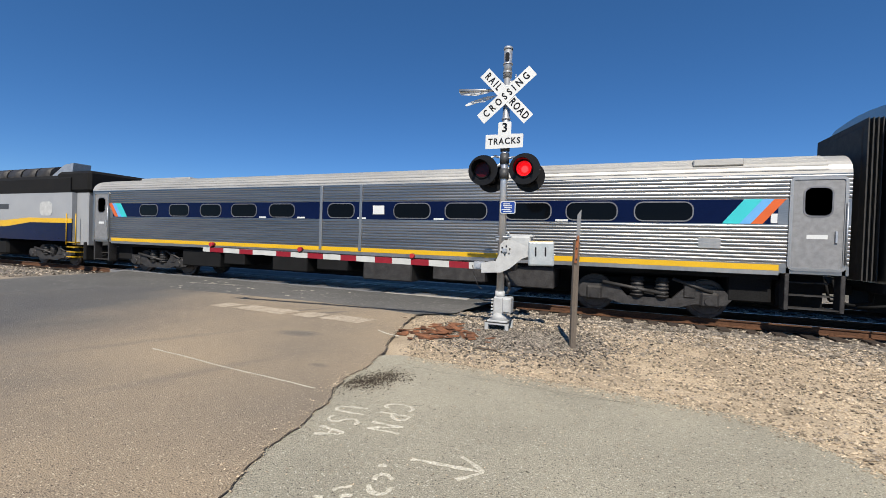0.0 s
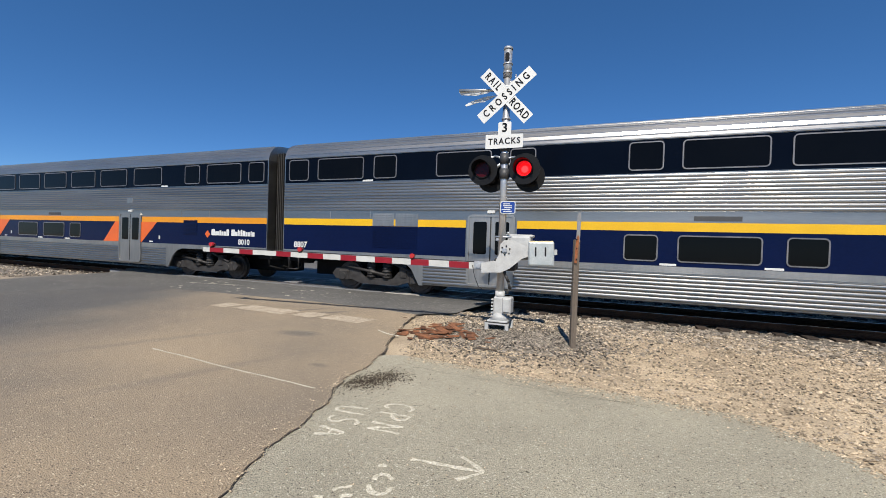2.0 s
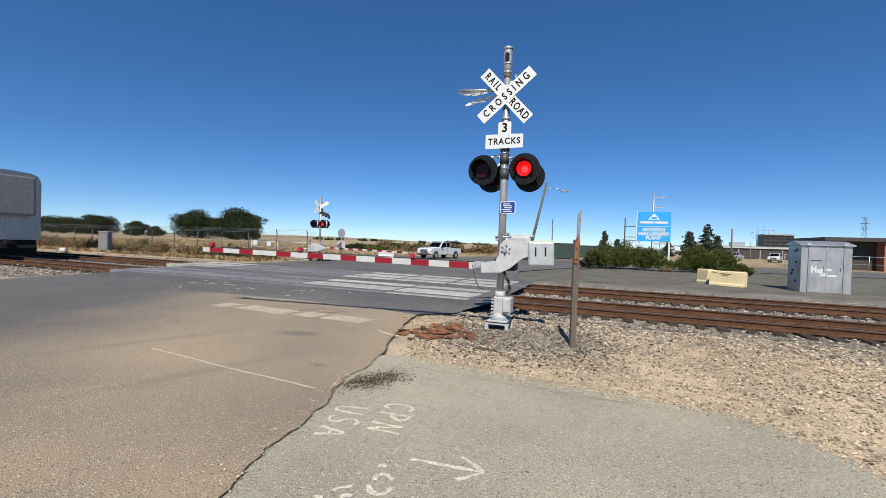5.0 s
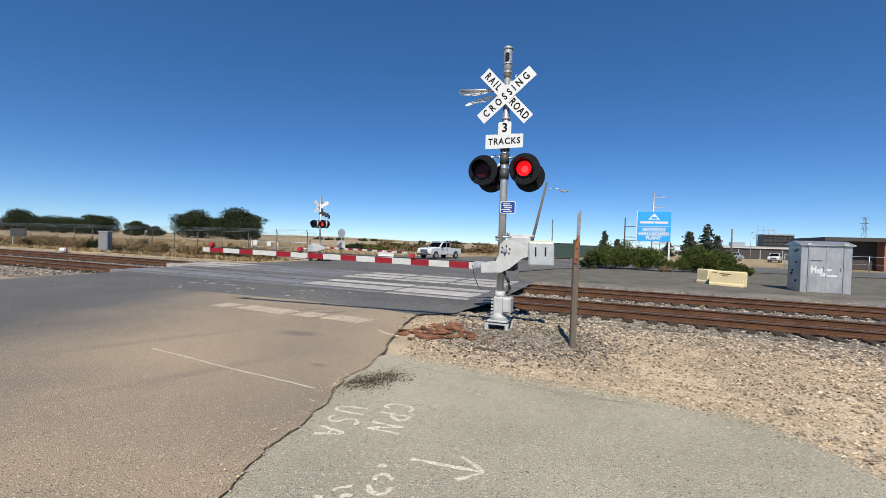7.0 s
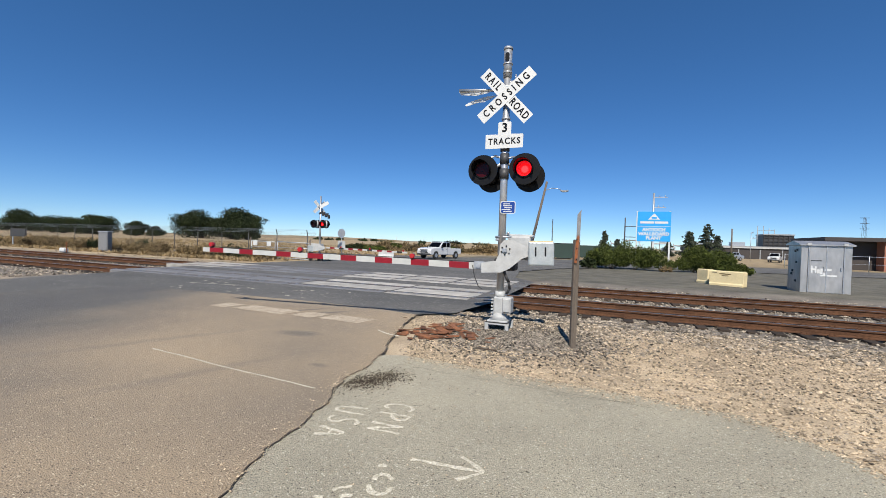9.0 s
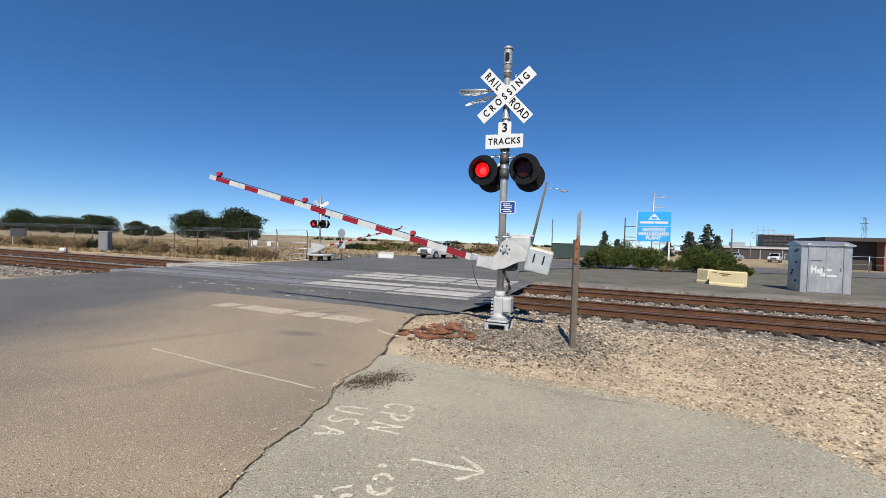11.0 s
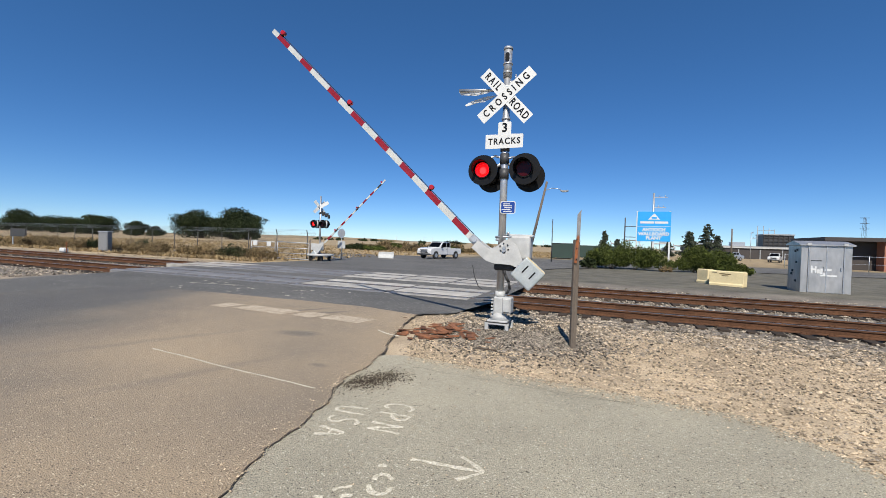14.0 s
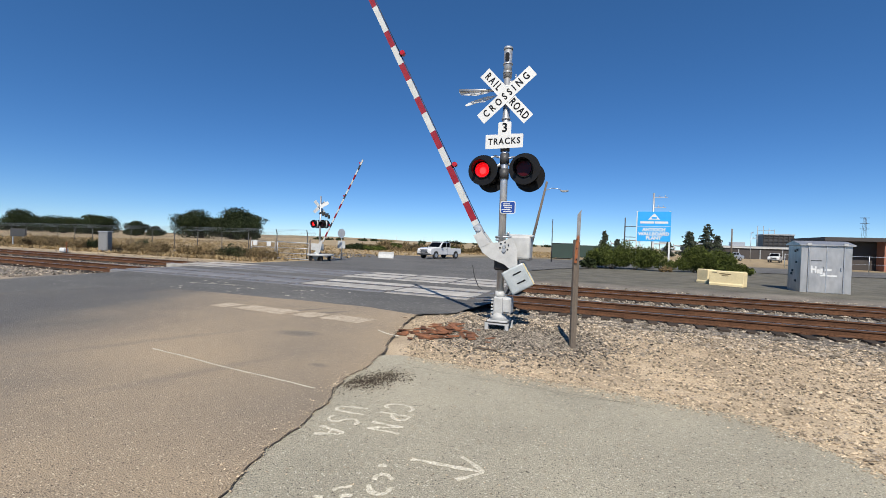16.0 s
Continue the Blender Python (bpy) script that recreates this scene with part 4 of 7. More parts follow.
def locomotive():
    lo = base("locomotive", "grey and navy diesel locomotive with a yellow swoosh", "locomotive", "cars of the train")
    L = 17.8
    prof = [(-1.5, 1.15), (-1.53, 1.3), (-1.53, 3.35)]
    part("body", sweep(mirror(prof), [0, 6, 12, L - 1.2], close=True), GREYPAINT, lo, "light grey body side")
    part("upper_hood", sweep(mirror([(-1.5, 3.35), (-1.5, 4.0), (-1.1, 4.35)]), [0.5, L - 1.4], close=True), UNDER, lo, "black upper hood")
    part("navy_band", slab([(0, 1.15), (L - 1.2, 1.15), (L - 1.2, 1.98), (L - 4.5, 1.98), (L - 6.6, 1.75), (0, 1.6)], -1.537, -1.5), NAVY, lo)
    part("stripe", slab([(0, 1.6), (L - 6.6, 1.75), (L - 4.5, 1.98), (L - 1.2, 1.98), (L - 1.2, 2.18), (L - 4.6, 2.2), (L - 6.8, 2.05), (0, 1.9)], -1.539, -1.5), YELLOW_STRIPE, lo, "yellow swoosh")
    part("emblem", slab(round_rect(L - 3.7, L - 2.7, 2.3, 2.95, 0.25), -1.541, -1.5), OFFWHITE, lo)
    part("lettering_bar", slab(rect(L - 8.6, L - 6.4, 2.6, 2.85), -1.541, -1.5), DARKGREY, lo)
    for k in range(6):
        x = L - 3.4 - k * 1.25
        part("roof_cowl", tube((x - 1.1, -0.9, 4.25), (x, -0.9, 4.25), 0.42, 0.42, 12), TRUCK, lo)
    part("cowl_end", slab([(L - 3.5, 4.05), (L - 1.7, 4.2), (L - 1.6, 4.72), (L - 2.3, 4.66)], -1.3, -0.6), GALV, lo)
    part("radiator_hood", box(L - 2.6, L - 0.15, -1.45, 1.45, 3.36, 4.32, 0.12), UNDER, lo)
    s = box(L - 1.2, L - 0.35, -1.35, 1.35, 1.0, 3.36, 0.03)
    part("end_wall", s, GREYPAINT, lo)
    s = bmesh.new()
    for k in range(4):
        s = box(L - 1.5, L - 0.9, -1.56, -1.2, 0.45 + 0.22 * k, 0.48 + 0.22 * k, bm=s)
    part("steps", s, YELLOW_STRIPE, lo)
    part("handrail", pipe([(L - 1.55, -1.56, 1.0), (L - 1.55, -1.56, 2.4)], 0.02, 6, pipe([(L - 0.85, -1.56, 1.0), (L - 0.85, -1.56, 2.4)], 0.02, 6)), YELLOW_STRIPE, lo)
    part("fuel_tank", box(6.5, 11.0, -1.4, 1.4, 0.35, 1.1, 0.1), UNDER, lo)
    part("pilot", box(L - 0.6, L - 0.4, -1.4, 1.4, 0.35, 1.15, 0.03), UNDER, lo)
    truck(lo, 3.2)
    truck(lo, L - 3.6)
    return lo


coach = single_level()
loco = locomotive()


# ---- crossing signal ----
def arm_z(x):
    return -0.374 + 0.042 * (-x - 0.73)


def lamp_unit(parent, x, z, r=0.05):
    """A small red lamp on a bracket on the arm."""
    lm = part("arm_lamp", tube((x, -0.05, z + 0.125), (x, 0.05, z + 0.125), r, r, 14, tube((x, 0, z + 0.03), (x, 0, z + 0.09), 0.014, 0.014, 6)), LENS_DULL, parent, "small red lamp on the arm")
    part("lamp_housing", box(x - 0.035, x + 0.035, -0.035, 0.035, z + 0.05, z + 0.085, 0.008), BLACK, lm)


LENS_DULL = mat("red_lamp_glass", (0.42, 0.015, 0.02), 0.2, 0, (0.3, 0.01, 0.015), 9, 3, fine=0.1, coat=0.3)
CABLE = mat("black_cable", (0.02, 0.02, 0.02), 0.6, 0, (0.03, 0.03, 0.03), 5, 3, fine=0.1)
WEIGHTMETAL = mat("patchy_zinc_plate", (0.46, 0.49, 0.49), 0.5, 0.35, (0.32, 0.36, 0.37), 7, 9, 0.03, 40, fine=0.08)
GATE_REDS = [(0.80, 1.21), (1.64, 2.03), (2.445, 2.83), (3.26, 3.63), (4.05, 4.43), (4.85, 5.22), (5.83, 6.19), (6.62, 7.0)]


def crossing_gate_arm(full=True):
    """The striped arm with its cheek plates and counterweight; its pivot is at the origin and it points to -x."""
    arm = base("gate_arm", "red and white striped crossing gate arm with counterweight", "gate", "gate arms")
    edge = 0.62
    bits = []
    for a, b in GATE_REDS:
        bits += [(edge, a, REFLECT_WHITE), (a, b, REFLECT_RED)]
        edge = b
    bits.append((edge, 7.19, REFLECT_WHITE))
    for a, b, mt in bits:
        half = 0.066 - 0.0022 * (a + b) / 2
        za, zb = arm_z(-a), arm_z(-b)
        part("board", slab([(-a, za - half), (-a, za + half), (-b, zb + half), (-b, zb - half)], -0.022, 0.022), mt, arm, "red stripe" if mt is REFLECT_RED else "")
    for x in (2.0, 4.62, 6.95):
        lamp_unit(arm, -x, arm_z(-x))
    part("arm_cable", pipe([(-6.95, 0.03, arm_z(-6.95) + 0.07), (-4.6, 0.03, arm_z(-4.6) + 0.072), (-2.0, 0.03, arm_z(-2) + 0.075), (-0.7, 0.03, arm_z(-0.7) + 0.08)], 0.008, 6), CABLE, arm)
    cheek = [(-0.52, -0.31), (-0.24, -0.27), (-0.17, -0.12), (-0.15, 0.06), (-0.08, 0.14), (0.10, 0.14), (0.42, -0.02), (0.44, -0.15), (0.26, -0.22), (0.03, -0.41), (-0.14, -0.49), (-0.52, -0.50)]
    for y in (-0.2, 0.30):
        ck = slab(cheek, y - 0.012, y + 0.012)
        if y < 0:
            ck = slab([(x, z) for x, z in cheek[:2]] + [(-0.24, -0.49), (-0.52, -0.50)], y - 0.02, y + 0.2, ck)
        cheek_ob = part("cheek_plate", ck, OFFWHITE, arm, "white painted steel cheek plate")
        if y < 0:
            hub = tube((-0.05, y - 0.012, -0.06), (-0.05, y - 0.05, -0.06), 0.035, 0.03, 12)
            part("hub", hub, GALV, cheek_ob)
            bm = mesh_of("bolt", tube((0, -0.012, 0), (0, -0.028, 0), 0.016, 0.016, 6), BLACK)
            for k in range(6):
                a = radians(60 * k + 20)
                share("bolt", bm, cheek_ob, pose(-0.05 + 0.085 * math.cos(a), y, -0.06 + 0.085 * math.sin(a)))
    part("clamp", box(-0.70, -0.48, -0.05, 0.05, -0.45, -0.29, 0.015), GALV, arm, "bolted arm clamp")
    part("clamp_bolt", tube((-0.6, -0.08, -0.37), (-0.6, 0.08, -0.37), 0.045, 0.045, 12), ALU, arm)
    for y in (-0.24, 0.33):
        w = part("counterweight", box(0.38, 0.86, y - 0.03, y + 0.03, -0.35, 0.11, 0.03, seg=2), WEIGHTMETAL, arm, "patchy grey counterweight plate")
        if y < 0:
            for x in (0.52, 0.70):
                part("slot", slab(round_rect(x - 0.014, x + 0.014, -0.17, 0.01, 0.013), y - 0.033, y - 0.02), BLACK, w, m=pose(0, 0, 0, 0, 0, 0))
            part("edge", box(0.40, 0.84, y - 0.026, y + 0.03, 0.108, 0.125), CREAM, w)
    part("weight_bar", box(0.36, 0.5, -0.22, 0.3, -0.13, -0.05, 0.01), OFFWHITE, arm)
    return arm


def flasher(parent, x, z, y, lit_name, face=-1):
    """One round flashing lamp: a black background disc, a hood and a dark red lens; the light itself comes forward when it burns."""
    yy = y
    f = face
    disc = tube((x, yy, z), (x, yy - f * 0.012, z), 0.305, 0.305, 40)
    d = part("background_disc", disc, BLACK, parent, "black round background disc", smooth=False)
    part("lamp_body", tube((x, yy - f * 0.012, z), (x, yy - f * 0.16, z), 0.16, 0.10, 20), BLACK, d)
    part("lens_rim", tube((x, yy + f * 0.0, z), (x, yy + f * 0.03, z), 0.175, 0.165, 28), BLACK, d)
    part("lens", tube((x, yy + f * 0.03, z), (x, yy + f * 0.036, z), 0.152, 0.145, 28), LENS_OFF, d, "dark red lens")
    hood = bmesh.new()
    n = 18
    for r in (0.18, 0.172):
        a0 = [hood.verts.new((x + r * math.cos(radians(-35 + 250 * i / n)), yy + f * 0.01, z + r * math.sin(radians(-35 + 250 * i / n)))) for i in range(n + 1)]
        a1 = [hood.verts.new((x + r * 1.05 * math.cos(radians(-35 + 250 * i / n)), yy + f * (0.06 + 0.20 * math.sin(math.pi * i / n) ** 0.7), z + r * 1.02 * math.sin(radians(-35 + 250 * i / n)) - 0.01)) for i in range(n + 1)]
        for i in range(n):
            hood.faces.new((a0[i], a0[i + 1], a1[i + 1], a1[i]))
    part("hood", hood, BLACK, d, "black hood over the lens")
    return d


def light_disc(parent, r, seg=28):
    """The burning lens of a flasher, a shallow dome that faces -y."""
    bm = tube((0, 0, 0), (0, -0.006, 0), r, r * 0.97, seg)
    lens = part("burning_lens", bm, LENS_RIM, parent, "glowing red lens")
    part("hot_centre", tube((0.02, -0.006, -0.012), (0.02, -0.014, -0.012), r * 0.74, r * 0.5, seg), LENS_ON, lens)
    part("filament_glow", tube((0.02, -0.014, -0.02), (0.02, -0.017, -0.02), r * 0.44, r * 0.36, seg), LENS_CORE, lens)
    return lens


def crossbuck(parent, x, y, z, long=1.33):
    for name, ang, words in (("blade", 47.5, "RAIL ROAD"), ("blade", -40.5, "CROSSING")):
        yy = y if ang > 0 else y - 0.006
        b = part("crossbuck_blade", slab(rect(-long / 2, long / 2, -0.118, 0.118), -0.003, 0.003), WHITE, parent, "white blade with black letters", m=pose(x, yy, z, 0, ang, 0))
        if ang > 0:
            letters("RAIL", 0.2, BLACK, b, pose(-0.40, -0.006, 0), bold=0.004, spacing=1.5, squeeze=0.72)
            letters("ROAD", 0.2, BLACK, b, pose(0.385, -0.006, 0), bold=0.004, spacing=1.2, squeeze=0.78)
        else:
            letters("CROSSING", 0.2, BLACK, b, pose(0, -0.006, 0), bold=0.004, spacing=1.75, squeeze=0.75)


def crossing_mast():
    """The near signal mast with its signs, lamps and base."""
    ms = base("crossing_signal", "aluminium crossing signal mast with crossbuck and red flashers", "signal", "crossing signals", pose(-2.02, 8.22, 0.0))
    part("mast", tube((0, 0, 0.6), (0, 0, 5.35), 0.075, 0.07, 24), ALU, ms, "cast aluminium pole")
    cap = tube((0, 0, 4.95), (0, 0, 5.55), 0.085, 0.083, 20)
    for z in (5.03, 5.2, 5.5):
        cap = tube((0, 0, z), (0, 0, z + 0.03), 0.095, 0.095, 20, cap)
    part("bell", cap, GALV, ms, "bell housing on the top of the mast")
    part("bell_opening", slab(round_rect(-0.035, 0.045, 5.24, 5.42, 0.04), -0.092, -0.07), BLACK, ms)
    for z in (4.75, 4.45, 4.12, 3.95):
        part("band", tube((0, 0, z), (0, 0, z + 0.035), 0.088, 0.088, 20), GALV, ms)
    fit = box(0.06, 0.26, 0.02, 0.10, 4.78, 4.9, 0.01)
    fit = tube((0.16, 0.05, 4.9), (0.16, 0.05, 5.02), 0.012, 0.012, 6, fit)
    part("bracket", fit, ALU, ms)
    crossbuck(ms, 0.02, -0.13, 4.56)
    sg = part("track_sign", slab([(-0.37, 3.535), (0.37, 3.535), (0.38, 3.545), (0.38, 3.79), (0.37, 3.80), (0.14, 3.81), (0.14, 4.03), (0.12, 4.05), (-0.10, 4.05), (-0.12, 4.03), (-0.12, 3.81), (-0.36, 3.82), (-0.37, 3.81)], -0.125, -0.119), WHITE, ms, "white sign counting the tracks")
    letters("3", 0.24, BLACK, sg, pose(0.01, -0.128, 3.93), bold=0.006)
    letters("TRACKS", 0.17, BLACK, sg, pose(0.005, -0.128, 3.67), bold=0.003, spacing=1.2, squeeze=0.9)
    for z in (3.6, 3.35, 3.05):
        part("sleeve", tube((0, 0, z - 0.1), (0, 0, z + 0.1), 0.092, 0.092, 20), DARKGREY, ms)
    ca = pipe([(-0.45, 0.02, 3.3), (-0.2, 0, 3.42), (0, -0.02, 3.35), (0.2, 0, 3.38), (0.42, 0.05, 3.3)], 0.022, 8)
    ca = pipe([(-0.42, 0.1, 3.12), (0, 0, 3.28), (0.42, 0.1, 3.12)], 0.03, 8, ca)
    part("cross_arm", ca, ALU, ms)
    for x in (-0.44, 0.40):
        flasher(ms, x, 3.14, -0.02, "")
        flasher(ms, x + 0.1 if x < 0 else x + 0.05, 3.03, 0.32, "", face=1)
    # second crossbuck for the cross street, on a side arm
    sl = tube((-0.1, 0.0, 4.72), (-0.98, -0.06, 4.78), 0.03, 0.03, 8)
    part("side_arm", sl, ALU, ms)
    for outline, y in (([(-1.0, 4.76), (-0.42, 4.765), (-0.25, 4.74), (-0.40, 4.68), (-0.64, 4.655), (-0.96, 4.70)], -0.02), ([(-0.90, 4.52), (-0.76, 4.58), (-0.46, 4.65), (-0.22, 4.655), (-0.36, 4.59), (-0.60, 4.545), (-0.87, 4.49)], 0.08)):
        sb = part("side_blade", slab(outline, y - 0.006, y + 0.006), WHITE, ms, "white crossbuck blade turned to the cross street")
        cx, cz = sum(p[0] for p in outline) / len(outline), sum(p[1] for p in outline) / len(outline)
        for dx in (-0.12, 0.08):
            part("bolt", tube((cx + dx, y - 0.006, cz - 0.015), (cx + dx, y - 0.03, cz - 0.015), 0.02, 0.018, 8), GALV, sb)
        part("stiffener", box(cx - 0.12, cx + 0.14, y - 0.016, y - 0.006, cz - 0.035, cz - 0.02, 0.003), WHITE, sb)
    nt = part("notice", slab(round_rect(-0.03, 0.27, 2.26, 2.5, 0.03), -0.095, -0.09), WHITE, ms, "blue emergency notice with white border")
    part("field", slab(round_rect(-0.015, 0.255, 2.275, 2.485, 0.025), -0.098, -0.094), SIGNBLUE, nt)
    bars = bmesh.new()
    for k, (a, b) in enumerate(((0.03, 0.16), (0.02, 0.2), (0.05, 0.2), (0.0, 0.17), (0.03, 0.2))):
        bars = slab(rect(a, b, 2.44 - k * 0.037, 2.458 - k * 0.037), -0.101, -0.097, bars)
    part("text_bar", bars, WHITE, nt)
    # gate mechanism housing
    mh = box(0.1, 0.56, 0.02, 0.36, 1.36, 1.84, 0.05, seg=2)
    mh = box(-0.05, 0.6, 0.05, 0.3, 1.8, 1.86, 0.02, mh)
    part("mechanism_case", mh, OFFWHITE, ms, "white gate mechanism housing")
    lk = tube((-0.12, -0.05, 1.80), (0.2, -0.05, 1.80), 0.02, 0.02, 8)
    lk = tube((0.12, 0, 1.86), (0.12, 0, 1.9), 0.03, 0.03, 10, lk)
    part("latch", lk, GALV, ms)
    part("pivot_shaft", tube((0.10, -0.25, 1.54), (0.10, 0.4, 1.54), 0.04, 0.04, 14), GALV, ms)
    part("mounting_block", box(-0.12, 0.3, -0.12, 0.2, 1.14, 1.38, 0.03), TRUCK, ms)
    part("limit_box", box(-0.12, 0.0, -0.05, 0.05, 1.72, 1.78, 0.01), GALV, ms)
    hose = [(0.06, -0.05, 1.2), (0.12, -0.12, 1.05), (0.19, -0.1, 0.92), (0.2, -0.06, 0.78), (0.14, -0.03, 0.68)]
    part("hose", pipe(hose, 0.028, 10), CABLE, ms, "black corrugated hose")
    part("cable", pipe([(-0.55, -0.14, 1.22), (-0.5, -0.15, 1.0), (-0.42, -0.13, 0.8), (-0.33, -0.12, 0.74)], 0.008, 6), CABLE, ms)
    # base casting
    bs = tube((0, 0, 0.58), (0, 0, 0.72), 0.1, 0.095, 20)
    bs = box(-0.11, 0.11, -0.11, 0.11, 0.2, 0.62, 0.04, bs, 2)
    bs = tube((0, 0, 0.14), (0, 0, 0.3), 0.2, 0.12, 16, bs)
    bs = box(-0.2, 0.2, -0.2, 0.2, 0.12, 0.16, 0.01, bs)
    part("base_casting", bs, OFFWHITE, ms, "white painted junction base")
    part("junction_box", box(0.08, 0.26, -0.16, 0.1, 0.3, 0.62, 0.03, seg=2), OFFWHITE, ms, "white junction box")
    part("junction_lid", box(0.1, 0.24, -0.175, -0.155, 0.33, 0.59, 0.01), OFFWHITE, ms)
    for k in range(6):
        part("rib", box(-0.14, -0.1, -0.14 + 0.002 * k, -0.1, 0.22 + 0.065 * k, 0.25 + 0.065 * k), OFFWHITE, ms)
    for y in (-0.19, 0.19):
        ft = box(-0.24, 0.24, y - 0.03, y + 0.03, 0.075, 0.12, 0.006)
        for x in (-0.2, 0.2):
            ft = box(x - 0.035, x + 0.035, y - 0.03, y + 0.03, -0.06, 0.08, 0.005, ft)
        part("foundation_frame", ft, OFFWHITE, ms, "short steel foundation frame")
    part("base_plate", box(-0.22, 0.22, -0.22, 0.22, 0.11, 0.13), TRUCK, ms)
    return ms


gate_arm = crossing_gate_arm()
mast = crossing_mast()
lens_left = light_disc(mast, 0.15)
lens_right = light_disc(mast, 0.15)


def far_signal():
    """The signal on the other side of the tracks, seen from behind."""
    ms = base("crossing_signal", "distant crossing signal mast seen from behind", "signal", "crossing signals", pose(-19.91, 25.4, 0.0))
    part("mast", tube((0, 0, 0.3), (0, 0, 4.75), 0.07, 0.06, 14), ALU, ms)
    for ang in (47, -43):
        part("crossbuck_blade", slab(rect(-0.6, 0.6, -0.115, 0.115), 0.08, 0.086), WHITE, ms, m=pose(-0.08, 0.05, 3.95, 0, 0, 64) @ pose(0, 0, 0, 0, ang, 0))
    part("crossbuck_blade", slab(rect(-0.3, 0.35, -0.12, 0.12), -0.1, -0.09), WHITE, ms, m=pose(0.35, 0, 4.1, 0, -30, 20))
    for x in (-0.5, 0.3):
        flasher(ms, x, 2.7, -0.1, "")
        flasher(ms, x + 0.05, 2.7, 0.25, "", face=1)
        part("visor_ring", tube((x + 0.18, 0.02, 2.7), (x + 0.24, 0.08, 2.7), 0.28, 0.26, 20), OFFWHITE, ms)
    st = pipe([(-0.5, 0, 2.85), (0.6, 0, 2.8)], 0.03, 6)
    for k in range(7):
        st = box(-0.1 + 0.13 * k, 0.05 + 0.13 * k, -0.08, 0.06, 3.4 - 0.05 * k + 0.1 * (k % 2), 3.55 - 0.03 * k + 0.1 * (k % 2), 0.02, st)
    part("side_lamps", st, TRUCK, ms, "cluster of dark side lamps")
    part("mechanism_case", box(-0.75, 0.2, -0.2, 0.25, 0.75, 1.25, 0.04), OFFWHITE, ms)
    tb = tube((0, 0.1, 0.36), (0, 0.1, 0.5), 0.95, 0.95, 20)
    part("platform", tb, OFFWHITE, ms, "low round white platform")
    lg = mesh_of("leg", box(-0.05, 0.05, -0.05, 0.05, -0.05, 0.38), TRUCK)
    for k in range(6):
        a = radians(60 * k + 15)
        share("leg", lg, ms, pose(0.75 * math.cos(a), 0.1 + 0.75 * math.sin(a), 0))
    part("foot", box(-0.15, 0.15, -0.05, 0.25, -0.05, 0.36, 0.02), TRUCK, ms)
    return ms


far_mast = far_signal()
far_lens_left = light_disc(far_mast, 0.14)
far_lens_right = light_disc(far_mast, 0.14)


def far_gate():
    arm = base("gate_arm", "distant red and white crossing gate arm", "gate", "gate arms")
    n = 17
    for i in range(n):
        a, b = 0.5 + 6.6 * i / n, 0.5 + 6.6 * (i + 1) / n
        part("board", box(a, b, -0.02, 0.02, -0.055, 0.055), (REFLECT_RED if i % 3 else TRUCK) if i % 2 else REFLECT_WHITE, arm)
    for x in (1.8, 4.2, 6.8):
        part("arm_lamp", tube((x, -0.04, 0.1), (x, 0.04, 0.1), 0.06, 0.06, 10), LENS_DULL, arm)
    part("cheek_plate", slab([(0.55, 0.06), (0.55, -0.1), (0, -0.25), (-0.45, -0.3), (-0.5, 0.05), (0, 0.2)], -0.2, -0.18), OFFWHITE, arm)
    part("counterweight", box(-0.95, -0.45, -0.24, -0.18, -0.35, 0.1, 0.02), WEIGHTMETAL, arm)
    return arm


gate_far = far_gate()


def marker_post():
    """The steel post with a narrow blade that stands beside the track."""
    po = base("marker_post", "weathered wooden marker post with a rusty bracket and blade", "post", m=pose(-0.52, 7.2, -0.03))
    part("post", box(-0.045, 0.045, -0.045, 0.045, -0.15, 1.80, 0.008), WOODPOST, po, "grey weathered wooden post", m=pose(-0.01, 0, 0, 0, 0.3, 24))
    part("bracket", slab([(-0.02, 1.42), (0.02, 1.42), (0.03, 1.62), (0.045, 1.84), (0.02, 1.88), (-0.005, 1.80), (-0.015, 1.6)], -0.078, -0.062), RUSTPLATE, po, "rusty orange bracket")
    for z in (1.48, 1.66, 1.80):
        part("bolt", tube((0.008, -0.077, z), (0.008, -0.092, z), 0.012, 0.011, 6), BLACK, po)
    part("blade", slab([(-0.005, 1.76), (0.052, 1.76), (0.060, 2.29), (0.0, 2.20)], -0.06, -0.052), DULLZINC, po, "dull galvanised blade seen nearly edge-on", m=pose(0, 0, 0, 0, 0, 0))


RUSTPLATE = mat("orange_rust", (0.36, 0.12, 0.04), 0.85, 0.1, (0.16, 0.06, 0.03), 12, 8, 0.2, 40, fine=0.25)
marker_post()


